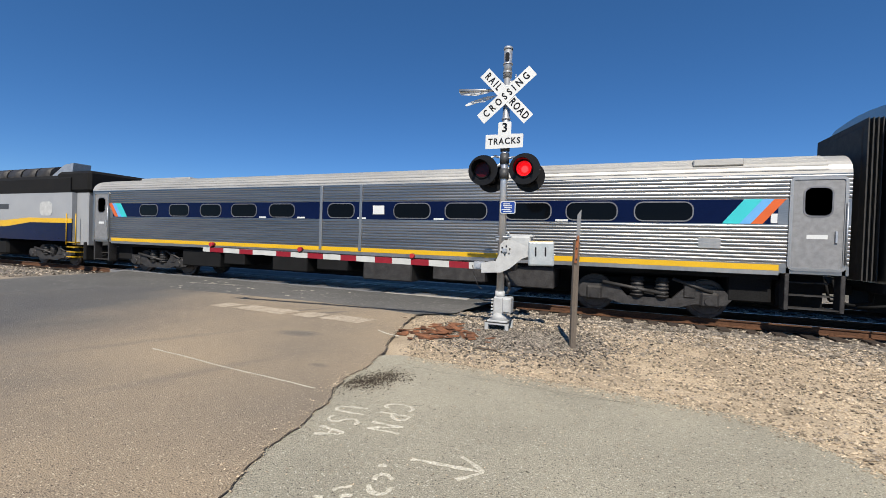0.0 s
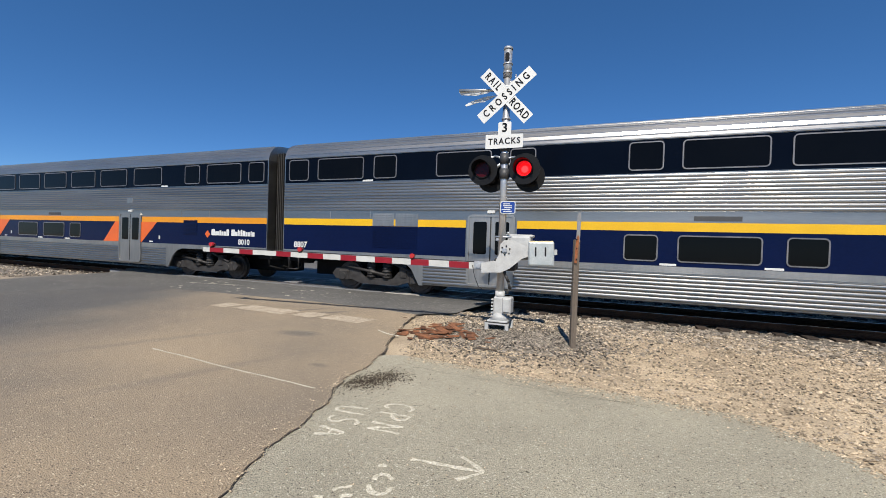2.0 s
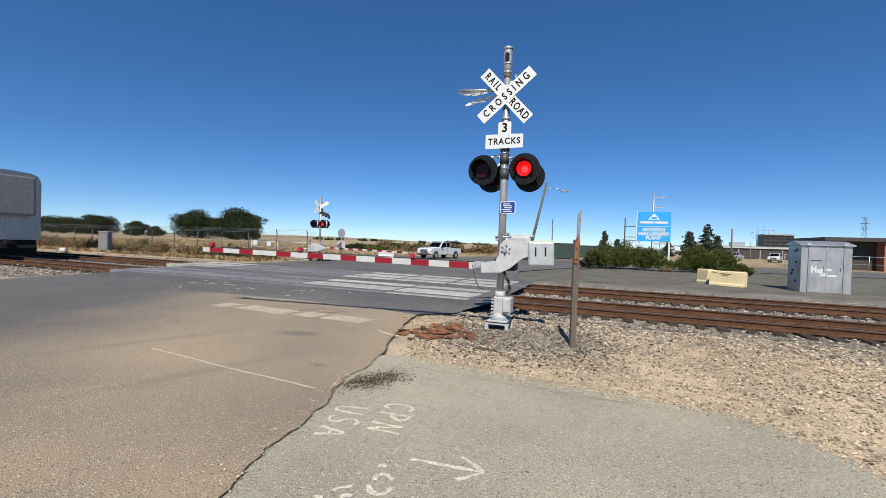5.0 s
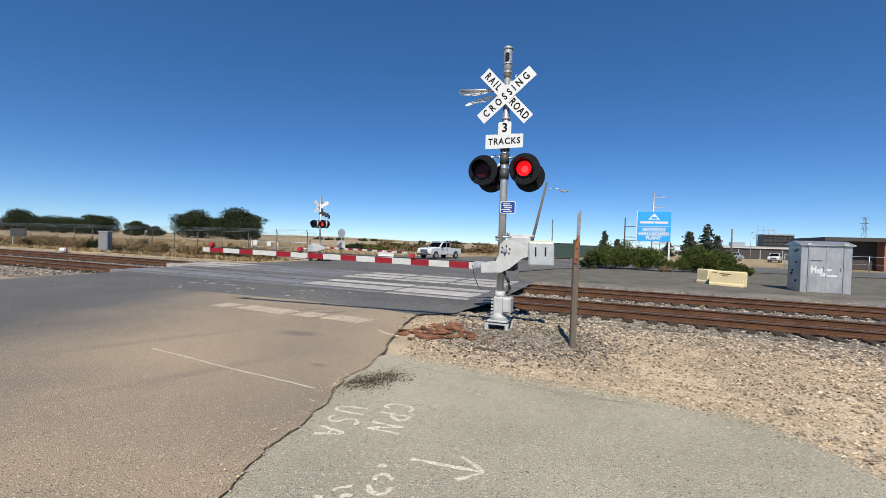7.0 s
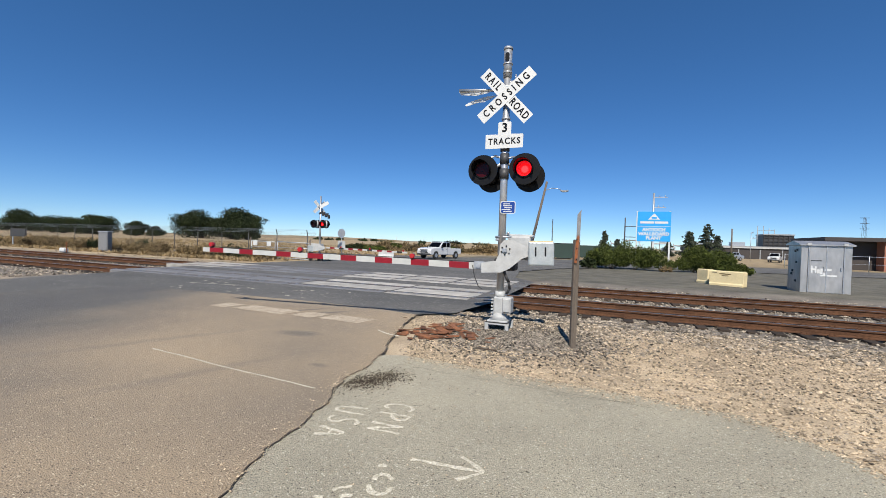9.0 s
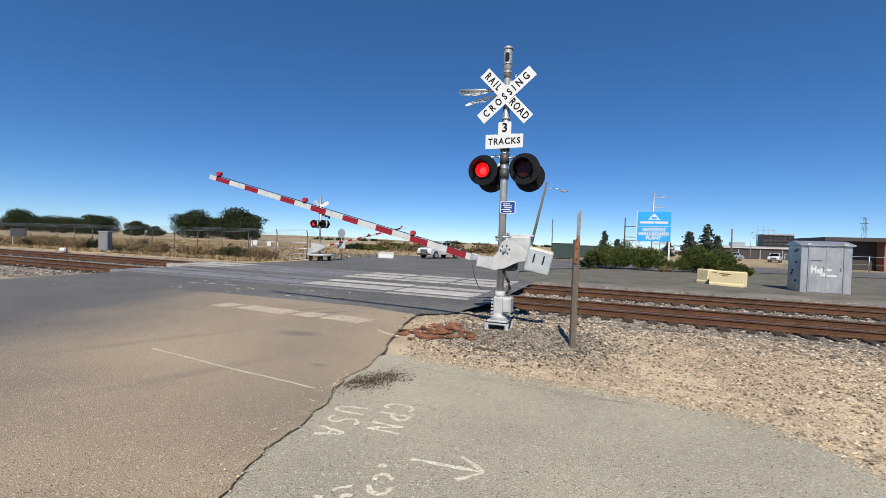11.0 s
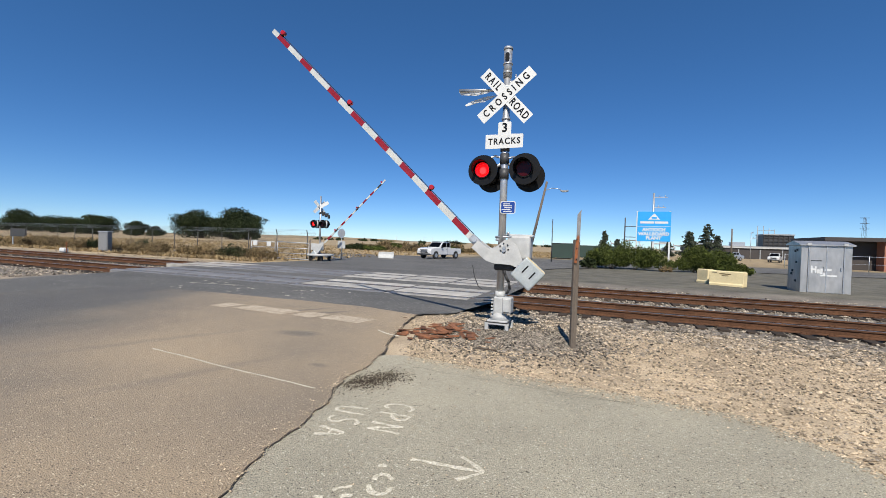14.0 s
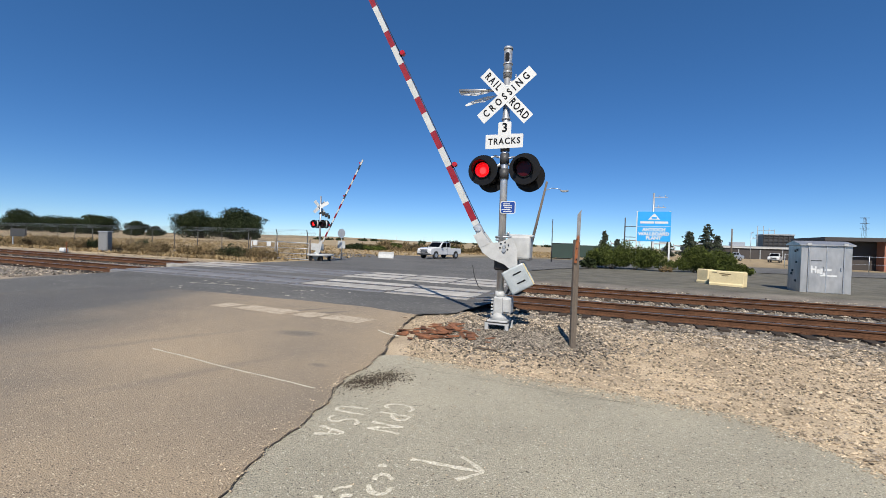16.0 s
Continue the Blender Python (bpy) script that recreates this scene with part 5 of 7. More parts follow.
def shards():
    """Broken red boards lying on the gravel at the foot of the signal."""
    random.seed(11)
    for k in range(64):
        x = random.gauss(-2.8, 0.42)
        y = 7.3 + random.gauss(0, 0.34)
        l, w = random.uniform(0.08, 0.42), random.uniform(0.04, 0.17)
        out = [(-l / 2, -w / 2), (l / 2 * random.uniform(0.7, 1), -w / 2 * random.uniform(0.4, 1)), (l / 2, w / 2 * random.uniform(0.2, 1)), (-l / 2 * random.uniform(0.6, 1), w / 2)]
        bm = slab(out, 0, random.uniform(0.006, 0.018))
        bm.transform(pose(0, 0, 0, 90))
        bmesh.ops.recalc_face_normals(bm, faces=bm.faces[:])
        thing("wood_shard", bm, REDWOOD, "broken red-brown board on the gravel", "debris", "broken boards", m=pose(x, y, bed(x, y) + 0.012 + 0.03 * random.random(), random.uniform(-8, 8), random.uniform(-8, 8), random.uniform(-75, 75)))
    for x, y, a, l in ((-1.75, 6.35, -5, 0.34), (-2.95, 7.0, 8, 0.4)):
        thing("wood_stick", box(-l / 2, l / 2, -0.012, 0.012, 0, 0.02, 0.004), BARK, "thin dark stick on the gravel", "debris", "sticks", m=pose(x, y, bed(x, y) + 0.02, 0, 0, a))


shards()


# ---- ground details ----
def stones(name, count, place, lo, hi, material, label, seed):
    """Loose stones, each a squashed, jagged octahedron."""
    rng = np.random.default_rng(seed)
    o = np.array([(1, 0, 0), (-1, 0, 0), (0, 1, 0), (0, -1, 0), (0, 0, 1), (0, 0, -1)], float)
    tri = np.array([(0, 2, 4), (2, 1, 4), (1, 3, 4), (3, 0, 4), (2, 0, 5), (1, 2, 5), (3, 1, 5), (0, 3, 5)])
    p = place(rng, count)
    s = lo + (hi - lo) * rng.random(len(p)) ** 4
    v = o[None] * (1 + 0.45 * (rng.random((len(p), 6, 1)) - 0.5)) + 0.35 * (rng.random((len(p), 6, 3)) - 0.5)
    a = rng.random(len(p)) * 6.28
    c, n = np.cos(a), np.sin(a)
    x = v[:, :, 0] * c[:, None] - v[:, :, 1] * n[:, None]
    y = v[:, :, 0] * n[:, None] + v[:, :, 1] * c[:, None]
    v = np.stack([x, y * 0.8, v[:, :, 2] * 0.6], 2) * s[:, None, None]
    z = np.array([bed(float(q[0]), float(q[1])) for q in p])
    v += np.concatenate([p, z[:, None] + (s * 0.35)[:, None]], 1)[:, None, :]
    me = bpy.data.meshes.new(name)
    me.from_pydata(v.reshape(-1, 3).tolist(), [], (tri[None] + 6 * np.arange(len(p))[:, None, None]).reshape(-1, 3).tolist())
    me.materials.append(material)
    tagged(new(name, me), label, "gravel", kind="stuff")


def near_dirt(rng, n):
    x = rng.uniform(-3.9, 12, n * 2)
    y = 1.5 + 9.0 * rng.random(n * 2) ** 0.8
    keep = (y > apron_y(x) - 0.4 * rng.random(n * 2) ** 3) & (y > 0.5 * x - 1.0) & ~((x < -3.0) & (y < 6.3 - 1.9 * (x + 3.0)))
    return np.stack([x, y], 1)[keep][:n]


def ballast_right(rng, n):
    x = -3.4 + 34 * rng.random(n) ** 1.7
    y = rng.uniform(8.3, 20.0, n)
    keep = (x > -3.0) | (y < 11.2)
    keep &= ~((x < -3.0) & (y < 9.6))
    return np.stack([x, y], 1)[keep]


def ballast_left(rng, n):
    x = -19.4 - 40 * rng.random(n) ** 1.5
    y = rng.uniform(7.0, 20.5, n)
    keep = (x < -19.2 - 0.35 * np.maximum(0, y - 10.5))
    return np.stack([x, y], 1)[keep]


def apron_grit(rng, n):
    x = rng.uniform(-2.6, 2.2, n)
    y = 1.6 + 3.8 * rng.random(n)
    keep = (y < apron_y(x) + 0.05) & (x > -2.2 - 0.16 * (y - 1.5))
    q = np.stack([x, y], 1)[keep]
    return q


def crumbs(rng, n):
    """Dark crumbs where the road's edge has broken up."""
    x = rng.normal(-2.58, 0.17, n)
    y = 4.33 + 0.6 * (x + 2.58) + rng.normal(0, 0.2, n)
    return np.stack([x, y], 1)[x > -2.82 - 0.1 * (y - 4.2)]


stones("gravel", 135000, near_dirt, 0.005, 0.027, TANSTONE, "loose tan gravel on the dirt shoulder", 1)
stones("ballast", 62000, ballast_right, 0.014, 0.055, STONE, "grey railway ballast stones round the tracks", 2)
stones("ballast", 16000, ballast_left, 0.02, 0.075, STONE, "grey railway ballast stones along the tracks", 3)


def mound(rng, n):
    x = rng.normal(-1.5, 0.75, n)
    y = rng.normal(7.55, 0.62, n)
    return np.stack([x, y], 1)[(y < 10) & (x > -3.2)]


DARKSTONE = mat("dark_crushed_stone", (0.25, 0.220, 0.180), 0.9, 0, (0.055, 0.048, 0.04), 9, 5, 0.2, 60, fine=0.15, island=0.85, spec=0.2)
stones("ballast", 40000, mound, 0.007, 0.034, DARKSTONE, "grey crushed stone round the signal's foot", 4)


stones("grit", 2600, apron_grit, 0.003, 0.011, TANSTONE, "fine loose grit on the asphalt apron", 5)
bpy.data.objects["grit"].location.z = 0.037
CRUMB = mat("dark_asphalt_crumbs", (0.062, 0.048, 0.036), 0.95, 0, (0.030, 0.024, 0.018), 9, 5, fine=0.2, island=0.5, spec=0.1)
stones("asphalt_crumbs", 420, apron_grit, 0.002, 0.010, CRUMB, "dark specks of loose asphalt on the apron", 7)
bpy.data.objects["asphalt_crumbs"].location.z = 0.037


def ragged_edge(rng, n):
    """Bits broken from the rim of the worn road, along its crack."""
    k = rng.integers(60, len(crack_line), n)
    p = np.array(crack_line)[k]
    p[:, 0] -= np.abs(rng.normal(0, 0.13, n)) - 0.03
    p[:, 1] += rng.normal(0, 0.06, n)
    return p[p[:, 1] > 1.2]


stones("grit", 5200, ragged_edge, 0.003, 0.014, TANSTONE, "tan grit along the broken rim of the road", 8)
bpy.data.objects["grit.001"].location.z = 0.045


def edge_grit(rng, n):
    """Stones washed over the rim of the pale asphalt from the dirt beside it."""
    x = rng.uniform(-2.6, 2.6, n)
    y = apron_y(x) - np.abs(rng.normal(0, 0.16, n)) + 0.06
    return np.stack([x, y], 1)


stones("grit", 6500, edge_grit, 0.003, 0.016, TANSTONE, "tan grit washed over the rim of the apron", 10)
bpy.data.objects["grit.002"].location.z = 0.036


def wood_chips(rng, n):
    """Dark bark and splinters strewn along the foot of the ballast."""
    x = rng.uniform(1.5, 11, n)
    y = 6.9 + 0.12 * x + rng.normal(0, 0.75, n)
    return np.stack([x, y], 1)[(y > apron_y(x) + 0.5) & (y > 0.5 * x)]


stones("gravel", 30000, near_dirt, 0.005, 0.024, STONE, "grey and white chips among the tan gravel", 12)
stones("wood_chips", 2600, wood_chips, 0.005, 0.024, CRUMB, "dark bark chips strewn on the dirt", 9)
stones("asphalt_crumbs", 3600, crumbs, 0.003, 0.013, CRUMB, "dark crumbs of broken asphalt at the road's edge", 6)
bpy.data.objects["asphalt_crumbs.001"].location.z = 0.038


def ribbon(points, wide, z, seed=0, bm=None):
    """A thin painted or cracked line on the ground."""
    bm2 = bm or bmesh.new()
    pts = [Vector((*p, 0)) for p in points]
    rows = []
    for i, p in enumerate(pts):
        d = (pts[min(i + 1, len(pts) - 1)] - pts[max(i - 1, 0)]).normalized()
        s = Vector((-d.y, d.x, 0)) * wide * (0.5 + 0.35 * noise.noise(p * 9 + Vector((0, 0, seed))))
        rows.append((bm2.verts.new((p.x + s.x, p.y + s.y, z)), bm2.verts.new((p.x - s.x, p.y - s.y, z))))
    for a, b in zip(rows, rows[1:]):
        bm2.faces.new((a[0], a[1], b[1], b[0]))
    return bm2


DARKCRACK = mat("dark_crack", (0.075, 0.060, 0.045), 0.95, 0, (0.030, 0.024, 0.019), 12, 6, fine=0.3)
thing("road_crack", ribbon(crack_line, 0.011, 0.004, 2), DARKCRACK, "dark ragged crack along the road's edge", "crack", kind="structure")
for k, (pts, w) in enumerate(((((-2.6, 5.05), (-1.6, 4.98), (-0.6, 4.95), (0.5, 4.9)), 0.005), (((-1.1, 5.1), (-0.3, 4.85), (0.3, 4.95)), 0.004))):
    thing("road_crack", ribbon(wander(list(pts), 0.06, 0.05, 20.0 + k, 2.5), w, -0.004, k), DARKCRACK, "hairline crack in the asphalt", "crack", kind="structure")
for pts, w, mt in ((((-6.06, 4.06), (-4.54, 3.9), (-2.97, 3.78)), 0.022, CHALK), (((-3.95, 6.75), (-3.6, 6.55), (-3.35, 6.5)), 0.04, CHALK)):
    thing("painted_line", ribbon(wander(list(pts), 0.08, 0.015, 2.0), w, 0.005, 5), mt, "thin worn white painted line on the road", "road marking", kind="structure")
for a, b in ((-8.75, -8.2), (-8.0, -6.5), (-6.3, -5.75), (-5.6, -4.6)):
    thing("stop_line", sheet(wander([(a, 7.12), (b, 7.08), (b + 0.12, 7.62), (a + 0.1, 7.66), (a, 7.12)], 0.12, 0.035, 5)[:-1], 0.0055), WORNLINE, "worn remains of a white stop line", "road marking", kind="structure")


def strokes(name, lines, wide, label):
    """Sprayed writing on the ground."""
    bm = None
    for k, pts in enumerate(lines):
        for _ in range(2 if len(pts) > 2 else 0):
            pts = [pts[0]] + [tuple(a + (b - a) * t for a, b in zip(p, q)) for p, q in zip(pts, pts[1:]) for t in (0.25, 0.75)] + [pts[-1]]
        bm = ribbon(wander(pts, 0.02, 0.005, k + 1.0, 6), wide, 0.006 + 0.0002 * k, k, bm)
    thing(name, bm, CHALK, label, "road marking", kind="structure", m=pose(0, 0, -0.010))


def spell(chars, at, right, up, wide, gap):
    """Letters drawn with strokes: at their foot, along right, with their tops towards up."""
    shapes = {"C": [[(0.95, 0.85), (0.6, 1), (0.2, 0.85), (0, 0.5), (0.2, 0.12), (0.6, 0), (0.95, 0.15)]],
              "P": [[(0.05, 0), (0.1, 1)], [(0.1, 1), (0.7, 0.95), (0.9, 0.7), (0.6, 0.48), (0.1, 0.45)]],
              "N": [[(0, 0), (0.08, 1)], [(0.08, 1), (0.85, 0)], [(0.85, 0), (0.95, 1)]],
              "U": [[(0, 1), (0.05, 0.3), (0.3, 0), (0.7, 0.05), (0.9, 0.4), (0.95, 1)]],
              "S": [[(0.9, 0.9), (0.5, 1), (0.1, 0.8), (0.3, 0.55), (0.75, 0.4), (0.85, 0.15), (0.4, 0), (0, 0.12)]],
              "A": [[(0, 0), (0.5, 1), (1, 0)], [(0.2, 0.38), (0.8, 0.38)]]}
    out, at, right, up = [], Vector(at), Vector(right), Vector(up)
    for c in chars:
        for ln in shapes[c]:
            out.append([tuple(at + right * (x * wide) + up * y) for x, y in ln])
        at = at + right * (wide + gap)
    return out


strokes("sprayed_letters", spell("CPN", (-2.07, 3.80), (0.2, -0.98), (0.31, 0.03), 0.15, 0.09), 0.034, "white sprayed utility letters on the asphalt")
strokes("sprayed_letters", spell("USA", (-2.47, 3.52), (0.28, -0.96), (0.31, 0.05), 0.15, 0.09), 0.034, "white sprayed utility letters on the asphalt")
strokes("sprayed_arrow", [[(-1.36, 2.89), (-1.08, 2.92), (-0.80, 2.945)], [(-1.02, 3.09), (-0.91, 3.03), (-0.80, 2.945)], [(-0.95, 2.77), (-0.87, 2.86), (-0.80, 2.945)]], 0.042, "white sprayed arrow on the asphalt")
strokes("sprayed_marks", [[(-1.54, 2.70), (-1.48, 2.73)], [(-1.47, 2.53), (-1.48, 2.59), (-1.42, 2.63), (-1.35, 2.58)], [(-1.47, 2.47), (-1.43, 2.40), (-1.36, 2.39), (-1.31, 2.43), (-1.32, 2.50)],
                          [(-1.65, 2.31), (-1.62, 2.36), (-1.56, 2.40)], [(-1.56, 2.26), (-1.55, 2.29), (-1.50, 2.31)], [(-1.72, 2.21), (-1.66, 2.22)]], 0.034, "faded white sprayed marks on the asphalt")
random.seed(21)
for k in range(26):
    x, y = random.uniform(-14, -7), random.uniform(8.9, 11.3)
    thing("paint_fleck", sheet([(x, y), (x + random.uniform(0.05, 0.16), y + 0.01), (x + 0.1, y + random.uniform(0.04, 0.1)), (x - 0.02, y + 0.05)], 0.002), CHALK, "pale fleck on the dark asphalt", "road marking", kind="structure")
strokes("spot_marks", [[(-9.2, 9.9), (-8.9, 9.95)], [(-12.0, 7.6), (-11.6, 7.65)], [(-13.4, 10.2), (-11.4, 10.6)], [(-10.4, 5.2), (-10.2, 5.25)], [(-9.0, 10.6), (-8.8, 10.6)]], 0.05, "faint white scuffs on the dark asphalt")


# ---- plants ----
def leaf_cloud(name, blobs, count, size, material, seed, narrow=0.55):
    """Many small leaves in uneven clumps; blobs: centre and radii."""
    rng = np.random.default_rng(seed)
    share_of = np.array([b[3] * b[4] * b[5] for b in blobs]) ** 0.67
    pick = rng.choice(len(blobs), count, p=share_of / share_of.sum())
    B = np.array(blobs, float)[pick]
    d = rng.normal(size=(count, 3))
    d /= np.linalg.norm(d, axis=1)[:, None]
    r = 1 - 0.55 * rng.random(count) ** 1.6 + 0.12 * rng.normal(size=count)
    c = B[:, :3] + d * r[:, None] * B[:, 3:6]
    u = rng.normal(size=(count, 3))
    u /= np.linalg.norm(u, axis=1)[:, None]
    w = np.cross(u, rng.normal(size=(count, 3)))
    w /= np.linalg.norm(w, axis=1)[:, None]
    s = size * (0.5 + rng.random(count))[:, None]
    v = np.stack([c - u * s, c + w * s * narrow, c + u * s, c - w * s * narrow], 1)
    me = bpy.data.meshes.new(name)
    me.from_pydata(v.reshape(-1, 3).tolist(), [], np.arange(4 * count).reshape(-1, 4).tolist())
    me.materials.append(material)
    return me


def broad_tree(x, y, h, w, seed, label="dark green broad-crowned tree beyond the field", leaves=15000):
    rng = random.Random(seed)
    tr = base("tree", label, "tree", "trees on the skyline", pose(x, y, bed(x, y)))
    trunk = tube((0, 0, -0.2), (0.1, 0, h * 0.4), w * 0.035 + 0.12, w * 0.02 + 0.08, 10)
    blobs = []
    n = 26
    for k in range(n):
        a = rng.uniform(0, 6.28)
        rr = rng.uniform(0, 0.36) * w
        cz = h * rng.uniform(0.16, 0.82)
        fall = 1 - 0.5 * (rr / (0.4 * w)) ** 2
        cx, cy = rr * math.cos(a), rr * math.sin(a) * 0.8
        cz = h * 0.25 + (cz - h * 0.25) * fall
        blobs.append((cx, cy, cz, w * rng.uniform(0.13, 0.22), w * rng.uniform(0.13, 0.2), h * rng.uniform(0.14, 0.22)))
        if k % 3 == 0:
            trunk = tube((0.05, 0, h * 0.28), (cx, cy, cz), 0.10, 0.04, 6, trunk)
    part("trunk", trunk, BARK, tr)
    ob = new("crown", leaf_cloud("crown", blobs, leaves, 0.20 * h / 10 + 0.06, TREELEAF, seed))
    ob.parent = tr
    return tr


def conifer(x, y, h, w, seed, leaves=1100):
    tr = base("conifer", "dark ragged conifer beside the plant", "tree", "conifers", pose(x, y, bed(x, y)))
    part("trunk", tube((0, 0, -0.2), (0, 0, h * 0.95), 0.16, 0.03, 8), BARK, tr)
    rng = random.Random(seed)
    blobs = []
    for k in range(26):
        t = k / 26
        a = rng.uniform(0, 6.28)
        r = w * 0.5 * (1 - t) * rng.uniform(0.5, 1.0)
        blobs.append((r * math.cos(a) * 0.6, r * math.sin(a) * 0.6, h * (0.12 + 0.86 * t), 0.12 * w + r * 0.6, 0.12 * w + r * 0.6, h * 0.03))
    ob = new("crown", leaf_cloud("crown", blobs, leaves, 0.22, PINELEAF, seed))
    ob.parent = tr
    return tr


def bush(x, y, w, d, h, seed, label, material, leaves, size=0.14, group="junipers under the sign"):
    bs = base("bush", label, "bush", group, pose(x, y, bed(x, y)))
    rng = random.Random(seed)
    blobs = []
    for k in range(22):
        px = rng.uniform(-0.42, 0.42) * w
        top = h * (1 - 1.6 * (px / w) ** 2) * rng.uniform(0.45, 0.9)
        blobs.append((px, rng.uniform(-0.3, 0.3) * d, top * 0.6, w * rng.uniform(0.08, 0.15), d * 0.22, top * 0.45))
    st = bmesh.new()
    for b in blobs[::3]:
        st = tube((b[0] * 0.5, b[1] * 0.5, -0.1), (b[0], b[1], b[2]), 0.035, 0.015, 5, st)
    part("stems", st, BARK, bs)
    ob = new("foliage", leaf_cloud("foliage", blobs, leaves, size * 1.3, material, seed, 0.3))
    ob.parent = bs


for k, (x, y, h, w) in enumerate(((-278, 118, 11.5, 26), (-262, 124, 9.5, 30), (-240, 118, 8.4, 26), (-222, 120, 9.6, 24), (-211, 116, 10.2, 20), (-191, 120, 6.6, 13), (-183, 123, 4.6, 9),
                              (-149, 118, 11.6, 25), (-131.5, 119, 12.4, 27), (-140, 124, 10.4, 22), (-124, 117, 8.8, 13))):
    broad_tree(x, y, h, w, 40 + k)
for k, (x, y, h, w) in enumerate(((13.5, 90, 5.2, 4.6), (16.4, 90, 6.6, 4.2), (-1.3, 90, 5.0, 2.6), (1.2, 91, 3.4, 2.2), (19, 95, 4.6, 3.6), (10.5, 93, 3.4, 2.2), (14.9, 96, 4.4, 3.0))):
    conifer(x, y, h, w, 80 + k)
bush(1.0, 36.5, 5.8, 2.6, 2.5, 1, "spreading olive-green juniper bush by the lot", OLIVE, 34000, 0.06)
bush(6.2, 36.8, 5.0, 2.6, 2.3, 2, "spreading olive-green juniper bush by the lot", OLIVE, 30000, 0.06)
bush(8.4, 36.0, 2.2, 1.6, 1.0, 6, "low olive-green juniper bush by the lot", OLIVE, 8000, 0.06)
bush(-1.7, 35.6, 1.4, 1.0, 0.9, 3, "small grey-green weed beside the juniper", TREELEAF, 500, group="weeds")
bush(3.9, 35.4, 0.9, 0.8, 0.55, 4, "dry brown weed between the bushes", BRUSH, 300, 0.09, group="weeds")
for k in range(44):
    random.seed(300 + k)
    x = random.uniform(-62, -23)
    y = 22.3 + random.random() * 3.2 + 0.03 * (-23 - x)
    bush(x, y, random.uniform(1.4, 4.2), 1.4, random.uniform(0.6, 1.5), 300 + k, "dry brown roadside brush", (BRUSH, BRUSH, BRUSH, STRAW, BRUSH, BRUSH, TREELEAF)[k % 7], 1500, 0.06, group="dry brush along the fence")
for k in range(40):
    random.seed(400 + k)
    x = random.uniform(-47, -19)
    y = 60 + random.random() * 10
    bush(x, y, random.uniform(2.5, 5.5), 2, random.uniform(0.8, 2.3) * (1 if x > -36 else 0.55), 400 + k, "tangled green-brown brush beyond the road", (TREELEAF, BRUSH, OLIVE, BRUSH)[k % 4], 900, 0.15, group="brush beyond the road")
for k in range(22):
    random.seed(500 + k)
    x = random.uniform(-190, 15)
    bush(x, 230 + 40 * random.random(), random.uniform(4, 12), 4, random.uniform(1.2, 3.2), 500 + k, "far dark scrub on the golden plain", TREELEAF, 260, 0.42, group="far scrub")


def dry_grass():
    rng = np.random.default_rng(77)
    n = 16000
    x = rng.uniform(-120, -21.5, n)
    y = 21.2 + 60 * rng.random(n) ** 2
    x2 = rng.uniform(-34, -4, 5000)
    y2 = 58 + 40 * rng.random(5000)
    x, y = np.concatenate([x, x2]), np.concatenate([y, y2])
    n = len(x)
    hgt = 0.06 + 0.26 * rng.random(n)
    a = rng.random(n) * 6.28
    wd = 0.05 + 0.10 * rng.random(n)
    lean = rng.normal(0, 0.12, (n, 2))
    z = np.array([bed(float(p), float(q)) for p, q in zip(x, y)]) - 0.02
    A = np.stack([x - wd * np.cos(a), y - wd * np.sin(a), z], 1)
    B = np.stack([x + wd * np.cos(a), y + wd * np.sin(a), z], 1)
    C = np.stack([x + lean[:, 0], y + lean[:, 1], z + hgt], 1)
    D = np.stack([x - lean[:, 1] * 2, y + lean[:, 0] * 2, z + hgt * 0.7], 1)
    v = np.stack([A, B, C, D], 1).reshape(-1, 3)
    f = [(4 * i, 4 * i + 1, 4 * i + 2) for i in range(n)] + [(4 * i, 4 * i + 1, 4 * i + 3) for i in range(n)]
    me = bpy.data.meshes.new("dry_grass")
    me.from_pydata(v.tolist(), [], f)
    me.materials.append(STRAW)
    tagged(new("dry_grass", me), "dry golden grass over the field", "grass", kind="stuff")


dry_grass()


def ridge():
    """Low golden rises along the skyline."""
    bm = bmesh.new()
    rows = []
    for i in range(140):
        x = -1500 + i * 16
        h = max(0.2, 5.5 + 5 * noise.noise(Vector((x * 0.004, 0, 0))) + 2 * noise.noise(Vector((x * 0.02, 3, 0))))
        h *= 0.65 * min(1, max(0.12, (-x - 60) / 300))
        rows.append([bm.verts.new((x, 420, -0.5)), bm.verts.new((x, 470, h)), bm.verts.new((x, 600, -0.5))])
    for a, b in zip(rows, rows[1:]):
        for k in (0, 1):
            bm.faces.new((a[k], b[k], b[k + 1], a[k + 1]))
    bmesh.ops.recalc_face_normals(bm, faces=bm.faces[:])
    thing("hills", bm, STRAW_FIELD, "low golden grass rises on the skyline", "hill", kind="structure")


STRAW_FIELD = mat("golden_hillside", (0.29, 0.22, 0.13), 0.95, 0, (0.19, 0.15, 0.088), 0.02, 8, fine=0.15, bump_scale=0.3)
ridge()


